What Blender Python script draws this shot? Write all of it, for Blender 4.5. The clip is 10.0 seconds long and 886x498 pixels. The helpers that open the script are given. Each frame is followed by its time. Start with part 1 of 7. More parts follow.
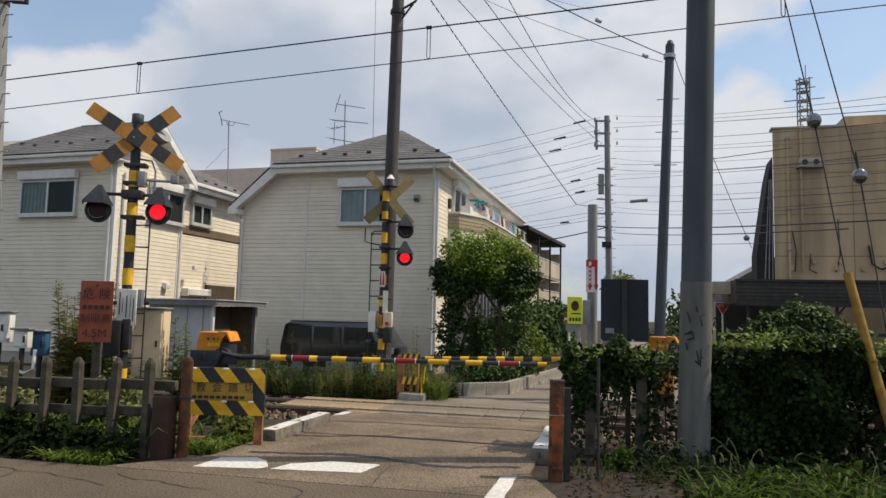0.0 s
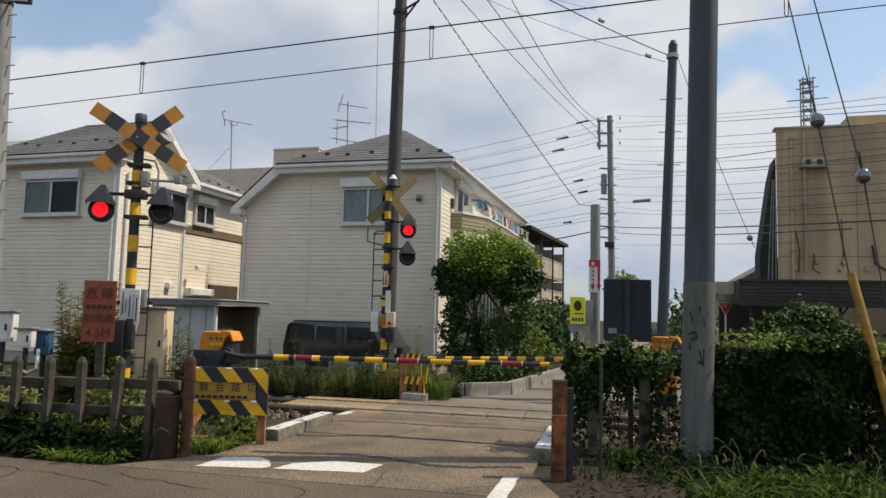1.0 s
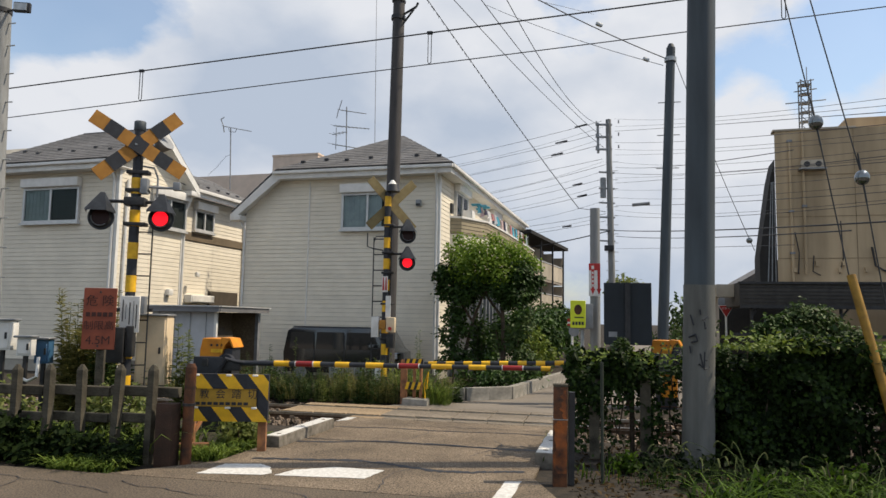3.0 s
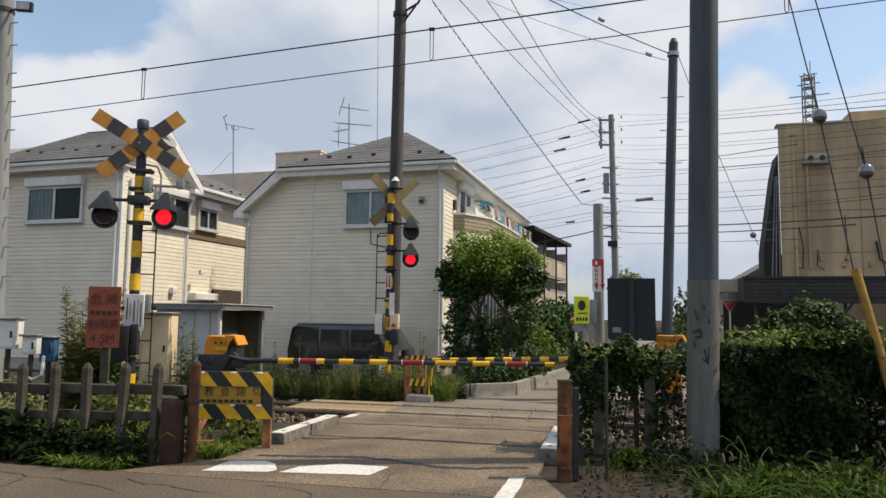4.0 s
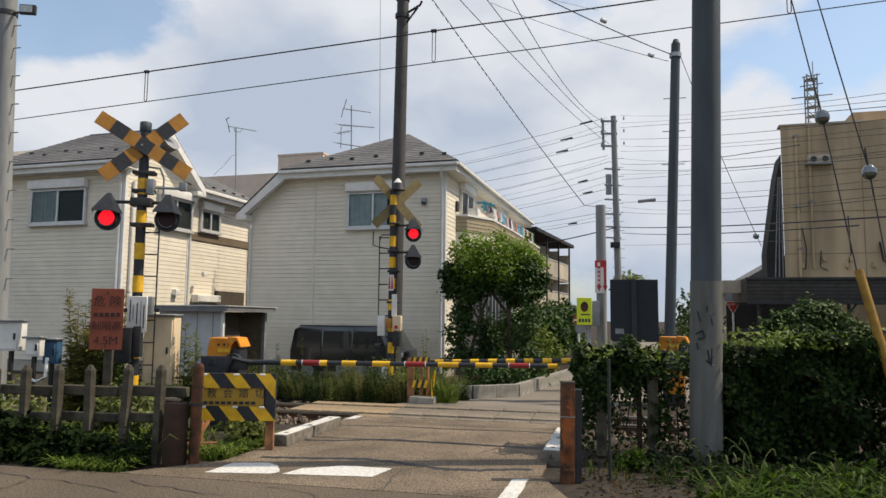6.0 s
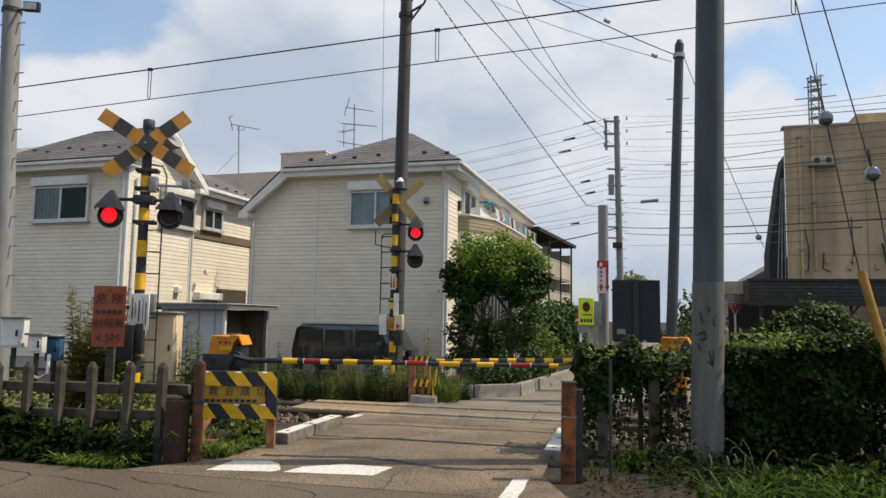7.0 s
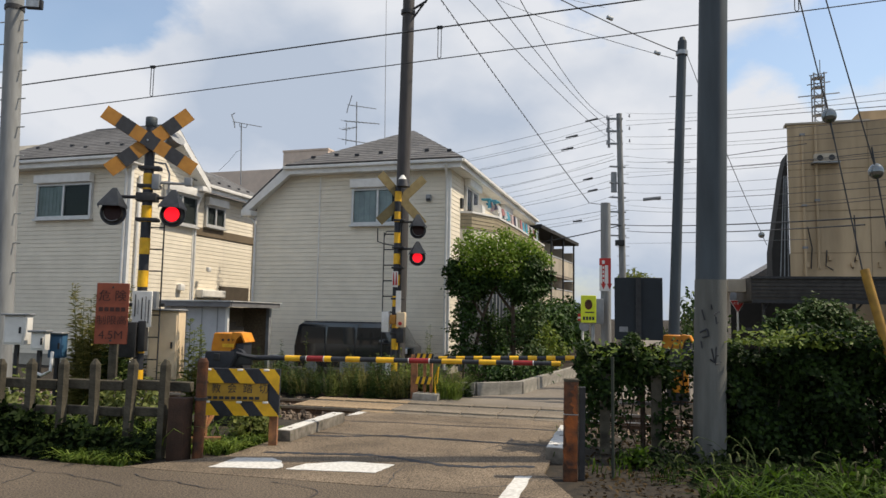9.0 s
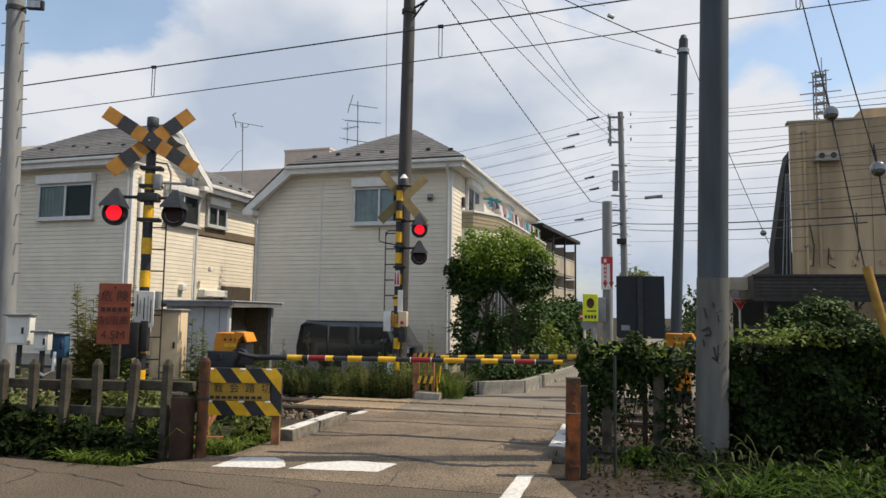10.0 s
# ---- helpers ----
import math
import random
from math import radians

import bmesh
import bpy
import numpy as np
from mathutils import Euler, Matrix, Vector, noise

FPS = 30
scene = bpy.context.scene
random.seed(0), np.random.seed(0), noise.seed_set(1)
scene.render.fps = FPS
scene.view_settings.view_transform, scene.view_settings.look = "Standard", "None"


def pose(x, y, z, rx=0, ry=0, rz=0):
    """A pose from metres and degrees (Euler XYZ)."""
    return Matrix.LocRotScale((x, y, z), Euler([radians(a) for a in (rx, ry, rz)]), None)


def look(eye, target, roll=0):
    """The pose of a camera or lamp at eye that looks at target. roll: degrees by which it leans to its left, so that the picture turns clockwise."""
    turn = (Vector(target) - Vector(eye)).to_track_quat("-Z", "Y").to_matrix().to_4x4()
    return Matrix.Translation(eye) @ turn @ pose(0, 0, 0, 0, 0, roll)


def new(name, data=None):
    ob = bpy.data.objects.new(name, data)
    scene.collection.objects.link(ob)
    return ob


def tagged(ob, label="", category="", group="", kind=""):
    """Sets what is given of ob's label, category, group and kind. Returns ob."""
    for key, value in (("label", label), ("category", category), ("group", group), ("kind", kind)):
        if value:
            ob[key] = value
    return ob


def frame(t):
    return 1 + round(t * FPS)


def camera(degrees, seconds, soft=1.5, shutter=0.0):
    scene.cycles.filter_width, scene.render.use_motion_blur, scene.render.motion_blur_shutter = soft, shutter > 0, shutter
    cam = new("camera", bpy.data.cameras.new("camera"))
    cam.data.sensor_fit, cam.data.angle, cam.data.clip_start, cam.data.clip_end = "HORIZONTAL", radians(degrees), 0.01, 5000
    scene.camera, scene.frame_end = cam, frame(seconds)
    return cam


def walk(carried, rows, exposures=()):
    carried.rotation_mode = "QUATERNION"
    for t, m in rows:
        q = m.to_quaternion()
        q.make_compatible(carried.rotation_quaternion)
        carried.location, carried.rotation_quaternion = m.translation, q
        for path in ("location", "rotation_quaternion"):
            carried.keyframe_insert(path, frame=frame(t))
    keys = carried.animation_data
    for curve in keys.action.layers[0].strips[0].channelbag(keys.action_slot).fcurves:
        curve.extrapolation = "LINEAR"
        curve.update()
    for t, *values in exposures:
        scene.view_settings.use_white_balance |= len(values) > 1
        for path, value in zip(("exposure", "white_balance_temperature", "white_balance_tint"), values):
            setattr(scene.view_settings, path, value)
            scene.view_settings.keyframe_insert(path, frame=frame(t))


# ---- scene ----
cam = camera(63.4, 10.0, soft=1.5)
PATH = (
    (0.0, 0.000, 0.000, 1.597, 12.546, 5.373, -1.354),
    (0.5, 0.000, 0.000, 1.597, 12.583, 5.115, -1.435),
    (1.0, 0.000, 0.000, 1.597, 12.753, 5.362, -1.403),
    (1.5, 0.000, 0.000, 1.597, 12.411, 5.127, -1.235),
    (2.0, 0.000, 0.000, 1.597, 12.633, 5.218, -1.172),
    (2.5, 0.000, 0.000, 1.597, 12.721, 5.844, -1.076),
    (4.0, 0.000, 0.000, 1.597, 13.071, 5.467, -0.645),
    (4.5, 0.000, 0.000, 1.597, 13.415, 5.809, -0.535),
    (5.0, 0.000, 0.000, 1.597, 13.425, 5.757, -0.400),
    (5.5, 0.000, 0.000, 1.597, 13.321, 5.646, -0.423),
    (7.0, 0.000, 0.000, 1.597, 13.410, 5.528, -0.929),
    (7.5, 0.000, 0.000, 1.597, 13.481, 5.550, -0.967),
    (8.0, 0.000, 0.000, 1.597, 13.197, 5.582, -1.047),
    (8.5, 0.000, 0.000, 1.597, 13.367, 5.260, -1.087),
    (9.0, 0.000, 0.000, 1.597, 13.592, 5.330, -0.971),
    (9.5, 0.000, 0.000, 1.597, 13.498, 5.428, -0.859),
    (10.0, 0.000, 0.000, 1.597, 13.739, 5.254, -0.792),
)
walk(cam, [(t, pose(x, y, z, 90 + pitch, roll, yaw)) for t, x, y, z, yaw, pitch, roll in PATH],
     exposures=((0.0, 0.25), (2.0, 0.25), (2.5, 0.36), (10.0, 0.36)))

# ---- daylight ----
SUN_ELEVATION, SUN_AZIMUTH = 54.0, 74.0          # degrees; azimuth counted from +y towards +x
sun_way = Vector((math.sin(radians(SUN_AZIMUTH)) * math.cos(radians(SUN_ELEVATION)),
                  math.cos(radians(SUN_AZIMUTH)) * math.cos(radians(SUN_ELEVATION)), math.sin(radians(SUN_ELEVATION))))
sun = new("sun", bpy.data.lights.new("sun", "SUN"))
sun.data.energy, sun.data.angle, sun.data.color = 3.65, radians(0.6), (1.0, 0.865, 0.675)
sun.matrix_world = look(sun_way * 60, (0, 0, 0))


def make_world():
    w = bpy.data.worlds.new("sky")
    w.use_nodes = True
    scene.world = w
    n, k = w.node_tree.nodes, w.node_tree.links
    n.clear()
    out, bg = n.new("ShaderNodeOutputWorld"), n.new("ShaderNodeBackground")
    sky = n.new("ShaderNodeTexSky")
    sky.sky_type, sky.sun_disc = "NISHITA", False
    sky.sun_elevation, sky.sun_rotation = radians(SUN_ELEVATION), radians(SUN_AZIMUTH)
    sky.air_density, sky.dust_density, sky.ozone_density = 1.3, 1.2, 2.0
    co = n.new("ShaderNodeTexCoord")
    mp = n.new("ShaderNodeMapping")
    mp.inputs["Scale"].default_value = (1.0, 1.0, 1.6)
    mp.inputs["Location"].default_value = CLOUD_SHIFT
    big = n.new("ShaderNodeTexNoise")
    big.inputs["Scale"].default_value, big.inputs["Detail"].default_value, big.inputs["Roughness"].default_value = 2.4, 10.0, 0.58
    big.inputs["Distortion"].default_value = 0.1
    ramp = n.new("ShaderNodeValToRGB")
    ramp.color_ramp.elements[0].position, ramp.color_ramp.elements[1].position = 0.415, 0.515
    ramp.color_ramp.elements[0].color = (0.16, 0.16, 0.16, 1)
    tone = n.new("ShaderNodeTexNoise")
    tone.inputs["Scale"].default_value, tone.inputs["Detail"].default_value = 3.6, 9.0
    shade = n.new("ShaderNodeValToRGB")
    shade.color_ramp.elements[0].position, shade.color_ramp.elements[1].position = 0.37, 0.63
    shade.color_ramp.elements[0].color = (3.75, 4.3, 5.2, 1)
    shade.color_ramp.elements[1].color = (6.1, 6.25, 6.6, 1)
    mix = n.new("ShaderNodeMix")
    mix.data_type = "RGBA"
    k.new(co.outputs["Generated"], mp.inputs["Vector"])
    k.new(mp.outputs["Vector"], big.inputs["Vector"])
    k.new(mp.outputs["Vector"], tone.inputs["Vector"])

    def gathered(start, banks):
        level = start
        for way, reach, weight in banks:
            dot, fall, add = n.new("ShaderNodeVectorMath"), n.new("ShaderNodeMapRange"), n.new("ShaderNodeMath")
            dot.operation, fall.interpolation_type, add.operation = "DOT_PRODUCT", "SMOOTHSTEP", "ADD"
            dot.inputs[1].default_value = way
            fall.inputs["From Min"].default_value, fall.inputs["From Max"].default_value = math.cos(radians(reach)), 1.0
            fall.inputs["To Min"].default_value, fall.inputs["To Max"].default_value = 0.0, weight
            k.new(co.outputs["Generated"], dot.inputs[0])
            k.new(dot.outputs["Value"], fall.inputs["Value"])
            k.new(level, add.inputs[0])
            k.new(fall.outputs["Result"], add.inputs[1])
            level = add.outputs["Value"]
        return level

    k.new(gathered(big.outputs["Fac"], CLOUD_BANKS), ramp.inputs["Fac"])
    k.new(gathered(tone.outputs["Fac"], CLOUD_TONES), shade.inputs["Fac"])
    k.new(ramp.outputs["Color"], mix.inputs["Factor"])
    lift = n.new("ShaderNodeVectorMath")
    lift.operation = "SCALE"
    lift.inputs["Scale"].default_value = 1.25
    k.new(sky.outputs["Color"], lift.inputs[0])
    k.new(lift.outputs["Vector"], mix.inputs["A"])
    k.new(shade.outputs["Color"], mix.inputs["B"])
    k.new(mix.outputs["Result"], bg.inputs["Color"])
    bg.inputs["Strength"].default_value = 0.1
    k.new(bg.outputs["Background"], out.inputs["Surface"])


CLOUD_SHIFT = (1.7, 0.6, 0.35)
# where clouds gather or part, and where they are bright or grey: direction, reach in degrees, weight
CLOUD_BANKS = (((-0.676, 0.706, 0.212), 9, 0.14),
               ((-0.607, 0.756, 0.246), 8, 0.12),
               ((-0.474, 0.820, 0.320), 8, 0.10),
               ((-0.645, 0.690, 0.329), 8, -0.13),
               ((-0.576, 0.739, 0.350), 7, -0.10),
               ((-0.668, 0.662, 0.340), 7, -0.10),
               ((0.171, 0.939, 0.300), 4, -0.12),
               ((0.271, 0.903, 0.332), 5, -0.13),
               ((-0.573, 0.760, 0.307), 5, 0.10),
               ((-0.279, 0.881, 0.382), 14, 0.08),
               ((-0.648, 0.717, 0.255), 7, 0.12),
               ((0.178, 0.946, 0.272), 3, 0.12),
               ((-0.140, 0.968, 0.210), 14, 0.06),
               ((-0.429, 0.860, 0.276), 12, 0.06))
CLOUD_TONES = (((-0.441, 0.852, 0.282), 10, -0.08),
               ((-0.324, 0.903, 0.283), 10, -0.08),
               ((-0.138, 0.957, 0.255), 9, -0.06),
               ((-0.510, 0.781, 0.361), 8, 0.04),
               ((-0.277, 0.873, 0.401), 11, 0.10),
               ((-0.573, 0.759, 0.310), 5, 0.11),
               ((-0.647, 0.714, 0.268), 7, 0.10),
               ((-0.004, 0.983, 0.185), 9, 0.09),
               ((0.171, 0.947, 0.273), 4, 0.11),
               ((0.083, 0.926, 0.368), 9, -0.02),
               ((-0.059, 0.923, 0.379), 9, 0.08),
               ((0.139, 0.979, 0.149), 6, -0.03))
make_world()


# ---- materials ----
def mat(name, col, col2=None, scale=6.0, rough=0.7, metal=0.0, bump=0.15, fine=60.0, stain=0.25, stain_scale=0.7, rnd=0.0, emit=0.0,
        spec=0.4, streak=False, island=0.0, sharp=0.18):
    """A worn surface: two colours mixed by grain, broad stains, and a fine relief."""
    m = bpy.data.materials.new(name)
    m.use_nodes = True
    n, k = m.node_tree.nodes, m.node_tree.links
    b = n["Principled BSDF"]
    col2 = col2 or tuple(c * 0.78 for c in col)
    co = n.new("ShaderNodeTexCoord")
    vec = co.outputs["Object"]
    if streak:
        mp = n.new("ShaderNodeMapping")
        mp.inputs["Scale"].default_value = (1, 1, 0.15)
        k.new(vec, mp.inputs["Vector"])
        vec = mp.outputs["Vector"]
    grain = n.new("ShaderNodeTexNoise")
    grain.inputs["Scale"].default_value, grain.inputs["Detail"].default_value = scale, 6.0
    k.new(vec, grain.inputs["Vector"])
    ramp = n.new("ShaderNodeValToRGB")
    ramp.color_ramp.elements[0].position, ramp.color_ramp.elements[1].position = 0.5 - sharp, 0.5 + sharp
    ramp.color_ramp.elements[0].color, ramp.color_ramp.elements[1].color = (*col2, 1), (*col, 1)
    k.new(grain.outputs["Fac"], ramp.inputs["Fac"])
    color = ramp.outputs["Color"]
    if stain:
        broad = n.new("ShaderNodeTexNoise")
        broad.inputs["Scale"].default_value, broad.inputs["Detail"].default_value = stain_scale, 5.0
        k.new(vec, broad.inputs["Vector"])
        level = n.new("ShaderNodeMapRange")
        level.inputs["From Min"].default_value, level.inputs["From Max"].default_value = 0.3, 0.7
        level.inputs["To Min"].default_value, level.inputs["To Max"].default_value = 1 - stain, 1 + stain * 0.35
        k.new(broad.outputs["Fac"], level.inputs["Value"])
        mul = n.new("ShaderNodeVectorMath")
        mul.operation = "SCALE"
        k.new(color, mul.inputs[0])
        k.new(level.outputs["Result"], mul.inputs["Scale"])
        color = mul.outputs["Vector"]
    if rnd or island:
        src = n.new("ShaderNodeObjectInfo").outputs["Random"] if rnd else n.new("ShaderNodeNewGeometry").outputs["Random Per Island"]
        level = n.new("ShaderNodeMapRange")
        level.inputs["To Min"].default_value, level.inputs["To Max"].default_value = 1 - (rnd or island), 1 + (rnd or island)
        k.new(src, level.inputs["Value"])
        mul = n.new("ShaderNodeVectorMath")
        mul.operation = "SCALE"
        k.new(color, mul.inputs[0])
        k.new(level.outputs["Result"], mul.inputs["Scale"])
        color = mul.outputs["Vector"]
    k.new(color, b.inputs["Base Color"])
    b.inputs["Roughness"].default_value, b.inputs["Metallic"].default_value = rough, metal
    b.inputs["Specular IOR Level"].default_value = spec
    if bump:
        rel = n.new("ShaderNodeTexNoise")
        rel.inputs["Scale"].default_value, rel.inputs["Detail"].default_value = fine, 4.0
        bp = n.new("ShaderNodeBump")
        bp.inputs["Strength"].default_value, bp.inputs["Distance"].default_value = bump, 0.02
        k.new(co.outputs["Object"], rel.inputs["Vector"])
        k.new(rel.outputs["Fac"], bp.inputs["Height"])
        k.new(bp.outputs["Normal"], b.inputs["Normal"])
    if emit:
        k.new(color, b.inputs["Emission Color"])
        b.inputs["Emission Strength"].default_value = emit
    return m


def leaf_mat(name, col, col2, glow=0.35, spec=0.3):
    """Leaves: two greens varied leaf by leaf, light passing through them."""
    m = bpy.data.materials.new(name)
    m.use_nodes = True
    n, k = m.node_tree.nodes, m.node_tree.links
    b, out = n["Principled BSDF"], n["Material Output"]
    geo = n.new("ShaderNodeNewGeometry")
    ramp = n.new("ShaderNodeValToRGB")
    ramp.color_ramp.elements[0].color, ramp.color_ramp.elements[1].color = (*col, 1), (*col2, 1)
    k.new(geo.outputs["Random Per Island"], ramp.inputs["Fac"])
    k.new(ramp.outputs["Color"], b.inputs["Base Color"])
    b.inputs["Roughness"].default_value, b.inputs["Specular IOR Level"].default_value = 0.55, spec
    tr = n.new("ShaderNodeBsdfTranslucent")
    k.new(ramp.outputs["Color"], tr.inputs["Color"])
    mx = n.new("ShaderNodeMixShader")
    mx.inputs["Fac"].default_value = glow
    k.new(b.outputs["BSDF"], mx.inputs[1])
    k.new(tr.outputs["BSDF"], mx.inputs[2])
    k.new(mx.outputs["Shader"], out.inputs["Surface"])
    return m


def glass_mat(name, tint, rough=0.05):
    m = bpy.data.materials.new(name)
    m.use_nodes = True
    b = m.node_tree.nodes["Principled BSDF"]
    b.inputs["Base Color"].default_value = (*tint, 1)
    b.inputs["Roughness"].default_value, b.inputs["Specular IOR Level"].default_value = rough, 0.8
    b.inputs["Coat Weight"].default_value = 0.6
    return m


ASPHALT = mat("asphalt", (0.305, 0.238, 0.168), (0.076, 0.058, 0.04), 55, 0.9, bump=0.9, fine=80, stain=0.42, stain_scale=1.1, sharp=0.13)
ASPHALT_OLD = mat("old_asphalt", (0.2, 0.156, 0.11), (0.055, 0.044, 0.034), 55, 0.9, bump=0.9, fine=80, stain=0.4, stain_scale=0.5, sharp=0.14)
ASPHALT_FAR = mat("far_asphalt", (0.235, 0.205, 0.17), (0.15, 0.131, 0.108), 40, 0.9, bump=0.4, fine=90, stain=0.25)
SOIL = mat("soil", (0.05, 0.038, 0.025), (0.018, 0.015, 0.011), 9, 0.95, bump=0.8, fine=30, stain=0.4)
PAINT_WHITE = mat("road_paint", (0.72, 0.71, 0.68), (0.5, 0.49, 0.46), 25, 0.8, bump=0.4, fine=90, stain=0.15)
DECK = mat("crossing_deck", (0.42, 0.31, 0.19), (0.17, 0.125, 0.08), 22, 0.85, bump=0.4, fine=70, stain=0.3)
DECK_GREY = mat("trafficked_deck", (0.29, 0.245, 0.19), (0.13, 0.108, 0.082), 40, 0.9, bump=0.6, fine=80, stain=0.35)
RAIL = mat("rail_steel", (0.16, 0.1, 0.06), (0.08, 0.05, 0.035), 20, 0.6, 0.4, bump=0.2)
RAIL_TOP = mat("rail_top", (0.5, 0.48, 0.45), (0.35, 0.33, 0.3), 20, 0.3, 0.9, bump=0.05)
SLEEPER = mat("sleeper", (0.2, 0.18, 0.15), (0.1, 0.085, 0.07), 12, 0.9, bump=0.5)
BALLAST = mat("ballast", (0.26, 0.2, 0.15), (0.13, 0.1, 0.075), 9, 0.95, bump=0.5, island=0.45)
CONCRETE = mat("concrete", (0.36, 0.34, 0.3), (0.22, 0.21, 0.185), 9, 0.9, bump=0.4, fine=40, stain=0.35, stain_scale=1.5)
KERB = mat("kerb_concrete", (0.24, 0.215, 0.18), (0.11, 0.098, 0.08), 11, 0.95, bump=0.5, fine=40, stain=0.4, stain_scale=2.5)
CONCRETE_OLD = mat("old_concrete", (0.123, 0.108, 0.078), (0.045, 0.040, 0.029), 7, 0.95, bump=0.6, fine=35, stain=0.45, stain_scale=2)
POLE_CONCRETE = mat("pole_concrete", (0.31, 0.32, 0.32), (0.22, 0.225, 0.225), 10, 0.85, bump=0.25, stain=0.3, streak=True)
POLE_DARK = mat("dark_pole", (0.07, 0.09, 0.106), (0.042, 0.054, 0.064), 6, 0.6, bump=0.15, stain=0.3, streak=True)
POLE_BROWN = mat("brown_pole", (0.088, 0.082, 0.082), (0.05, 0.047, 0.046), 8, 0.75, bump=0.2, stain=0.3, streak=True)
SIDING = mat("siding", (0.775, 0.71, 0.585), (0.715, 0.655, 0.54), 3, 0.75, bump=0.15, fine=45, stain=0.1, rnd=0.03)
SIDING_DARK = mat("siding_joint", (0.4, 0.37, 0.31), (0.32, 0.295, 0.25), 4, 0.9)
SIDING_TAN = mat("tan_siding", (0.4, 0.345, 0.235), (0.33, 0.28, 0.19), 5, 0.8, stain=0.15)
BAND_BROWN = mat("brown_band", (0.2, 0.155, 0.1), (0.12, 0.09, 0.06), 25, 0.85, bump=0.4, stain=0.2)
SIDING_BROWN = mat("brown_panel", (0.085, 0.068, 0.05), None, 6, 0.8)
TRIM = mat("white_trim", (0.78, 0.77, 0.74), (0.68, 0.67, 0.64), 5, 0.5, bump=0.05, stain=0.12)
ALU = mat("aluminium", (0.62, 0.62, 0.61), (0.5, 0.5, 0.5), 8, 0.4, 0.3, bump=0.03, stain=0.1)
SLATE = mat("roof_slate", (0.17, 0.168, 0.168), (0.115, 0.113, 0.115), 6, 0.75, bump=0.3, stain=0.25, rnd=0.12)
GLASS = glass_mat("window_glass", (0.035, 0.045, 0.05))
CURTAIN = mat("curtain", (0.62, 0.66, 0.67), (0.5, 0.54, 0.56), 8, 0.9, bump=0.05)
CURTAIN_DIM = mat("dim_curtain", (0.42, 0.46, 0.46), (0.33, 0.37, 0.37), 8, 0.9, bump=0.05)
GREY_METAL = mat("grey_metal", (0.3, 0.31, 0.32), (0.22, 0.23, 0.24), 7, 0.5, 0.3, bump=0.05)
DARK_METAL = mat("dark_metal", (0.05, 0.05, 0.052), (0.03, 0.03, 0.032), 10, 0.55, 0.3, bump=0.1)
SLEEVE = mat("pale_sleeve", (0.165, 0.167, 0.154), (0.108, 0.109, 0.1), 9, 0.8, bump=0.25, stain=0.3, streak=True)
BALL = mat("glazed_ball", (0.22, 0.24, 0.25), None, 12, 0.12, 0.85, bump=0, stain=0.1)
GALV = mat("galvanised", (0.42, 0.44, 0.45), (0.32, 0.34, 0.35), 12, 0.45, 0.6, bump=0.05)
BLACK = mat("black_paint", (0.03, 0.033, 0.042), (0.02, 0.022, 0.028), 14, 0.55, bump=0.08)
YELLOW = mat("yellow_paint", (0.92, 0.54, 0.02), (0.74, 0.4, 0.018), 10, 0.5, bump=0.08, stain=0.3, stain_scale=3)
OCHRE = mat("ochre_board", (0.42, 0.2, 0.035), (0.33, 0.15, 0.025), 9, 0.7, bump=0.1, stain=0.25, stain_scale=3)
OLIVE = mat("board_back", (0.24, 0.19, 0.09), (0.18, 0.14, 0.06), 9, 0.75, bump=0.1)
ORANGE = mat("orange_paint", (0.72, 0.29, 0.015), (0.58, 0.2, 0.012), 8, 0.5, bump=0.08, stain=0.3, stain_scale=3)
RUST = mat("rusty_post", (0.17, 0.062, 0.024), (0.045, 0.028, 0.02), 9, 0.85, bump=0.4, stain=0.45, stain_scale=4)
RUST_WOOD = mat("weathered_orange", (0.42, 0.19, 0.08), (0.2, 0.1, 0.06), 12, 0.9, bump=0.4, stain=0.4, stain_scale=5)
SIGN_RED = mat("faded_red_sign", (0.27, 0.07, 0.036), (0.21, 0.052, 0.028), 5, 0.65, bump=0.05, stain=0.2, stain_scale=3)
SIGN_TEXT = mat("faded_lettering", (0.06, 0.022, 0.018), None, 9, 0.7, bump=0)
RED = mat("red_sheet", (0.55, 0.035, 0.03), (0.42, 0.03, 0.025), 8, 0.5, bump=0.03)
DULL_RED = mat("reflector_red", (0.3, 0.02, 0.02), None, 30, 0.4, bump=0.05)
WHITE = mat("white_enamel", (0.78, 0.77, 0.74), (0.66, 0.65, 0.62), 6, 0.45, bump=0.04, stain=0.15, stain_scale=2)
BEIGE = mat("beige_cabinet", (0.74, 0.59, 0.4), (0.64, 0.51, 0.34), 5, 0.6, bump=0.05, stain=0.2, stain_scale=2)
BLUE = mat("blue_plastic", (0.05, 0.14, 0.27), None, 8, 0.5)
LIME = mat("lime_sign", (0.75, 0.82, 0.04), (0.66, 0.72, 0.03), 8, 0.5, bump=0.02, stain=0.1)
LENS_OFF = mat("dark_red_lens", (0.03, 0.011, 0.011), None, 30, 0.45, bump=0.1, stain=0, spec=0.25)
LENS_ON = mat("lit_red_lens", (1.0, 0.008, 0.02), (0.9, 0.004, 0.012), 90, 0.4, bump=0, stain=0, emit=1.0)
VAN_PAINT = glass_mat("black_car_paint", (0.016, 0.017, 0.019), 0.2)
CAR_GLASS = glass_mat("car_glass", (0.02, 0.024, 0.026), 0.05)
RUBBER = mat("rubber", (0.02, 0.02, 0.02), None, 20, 0.9)
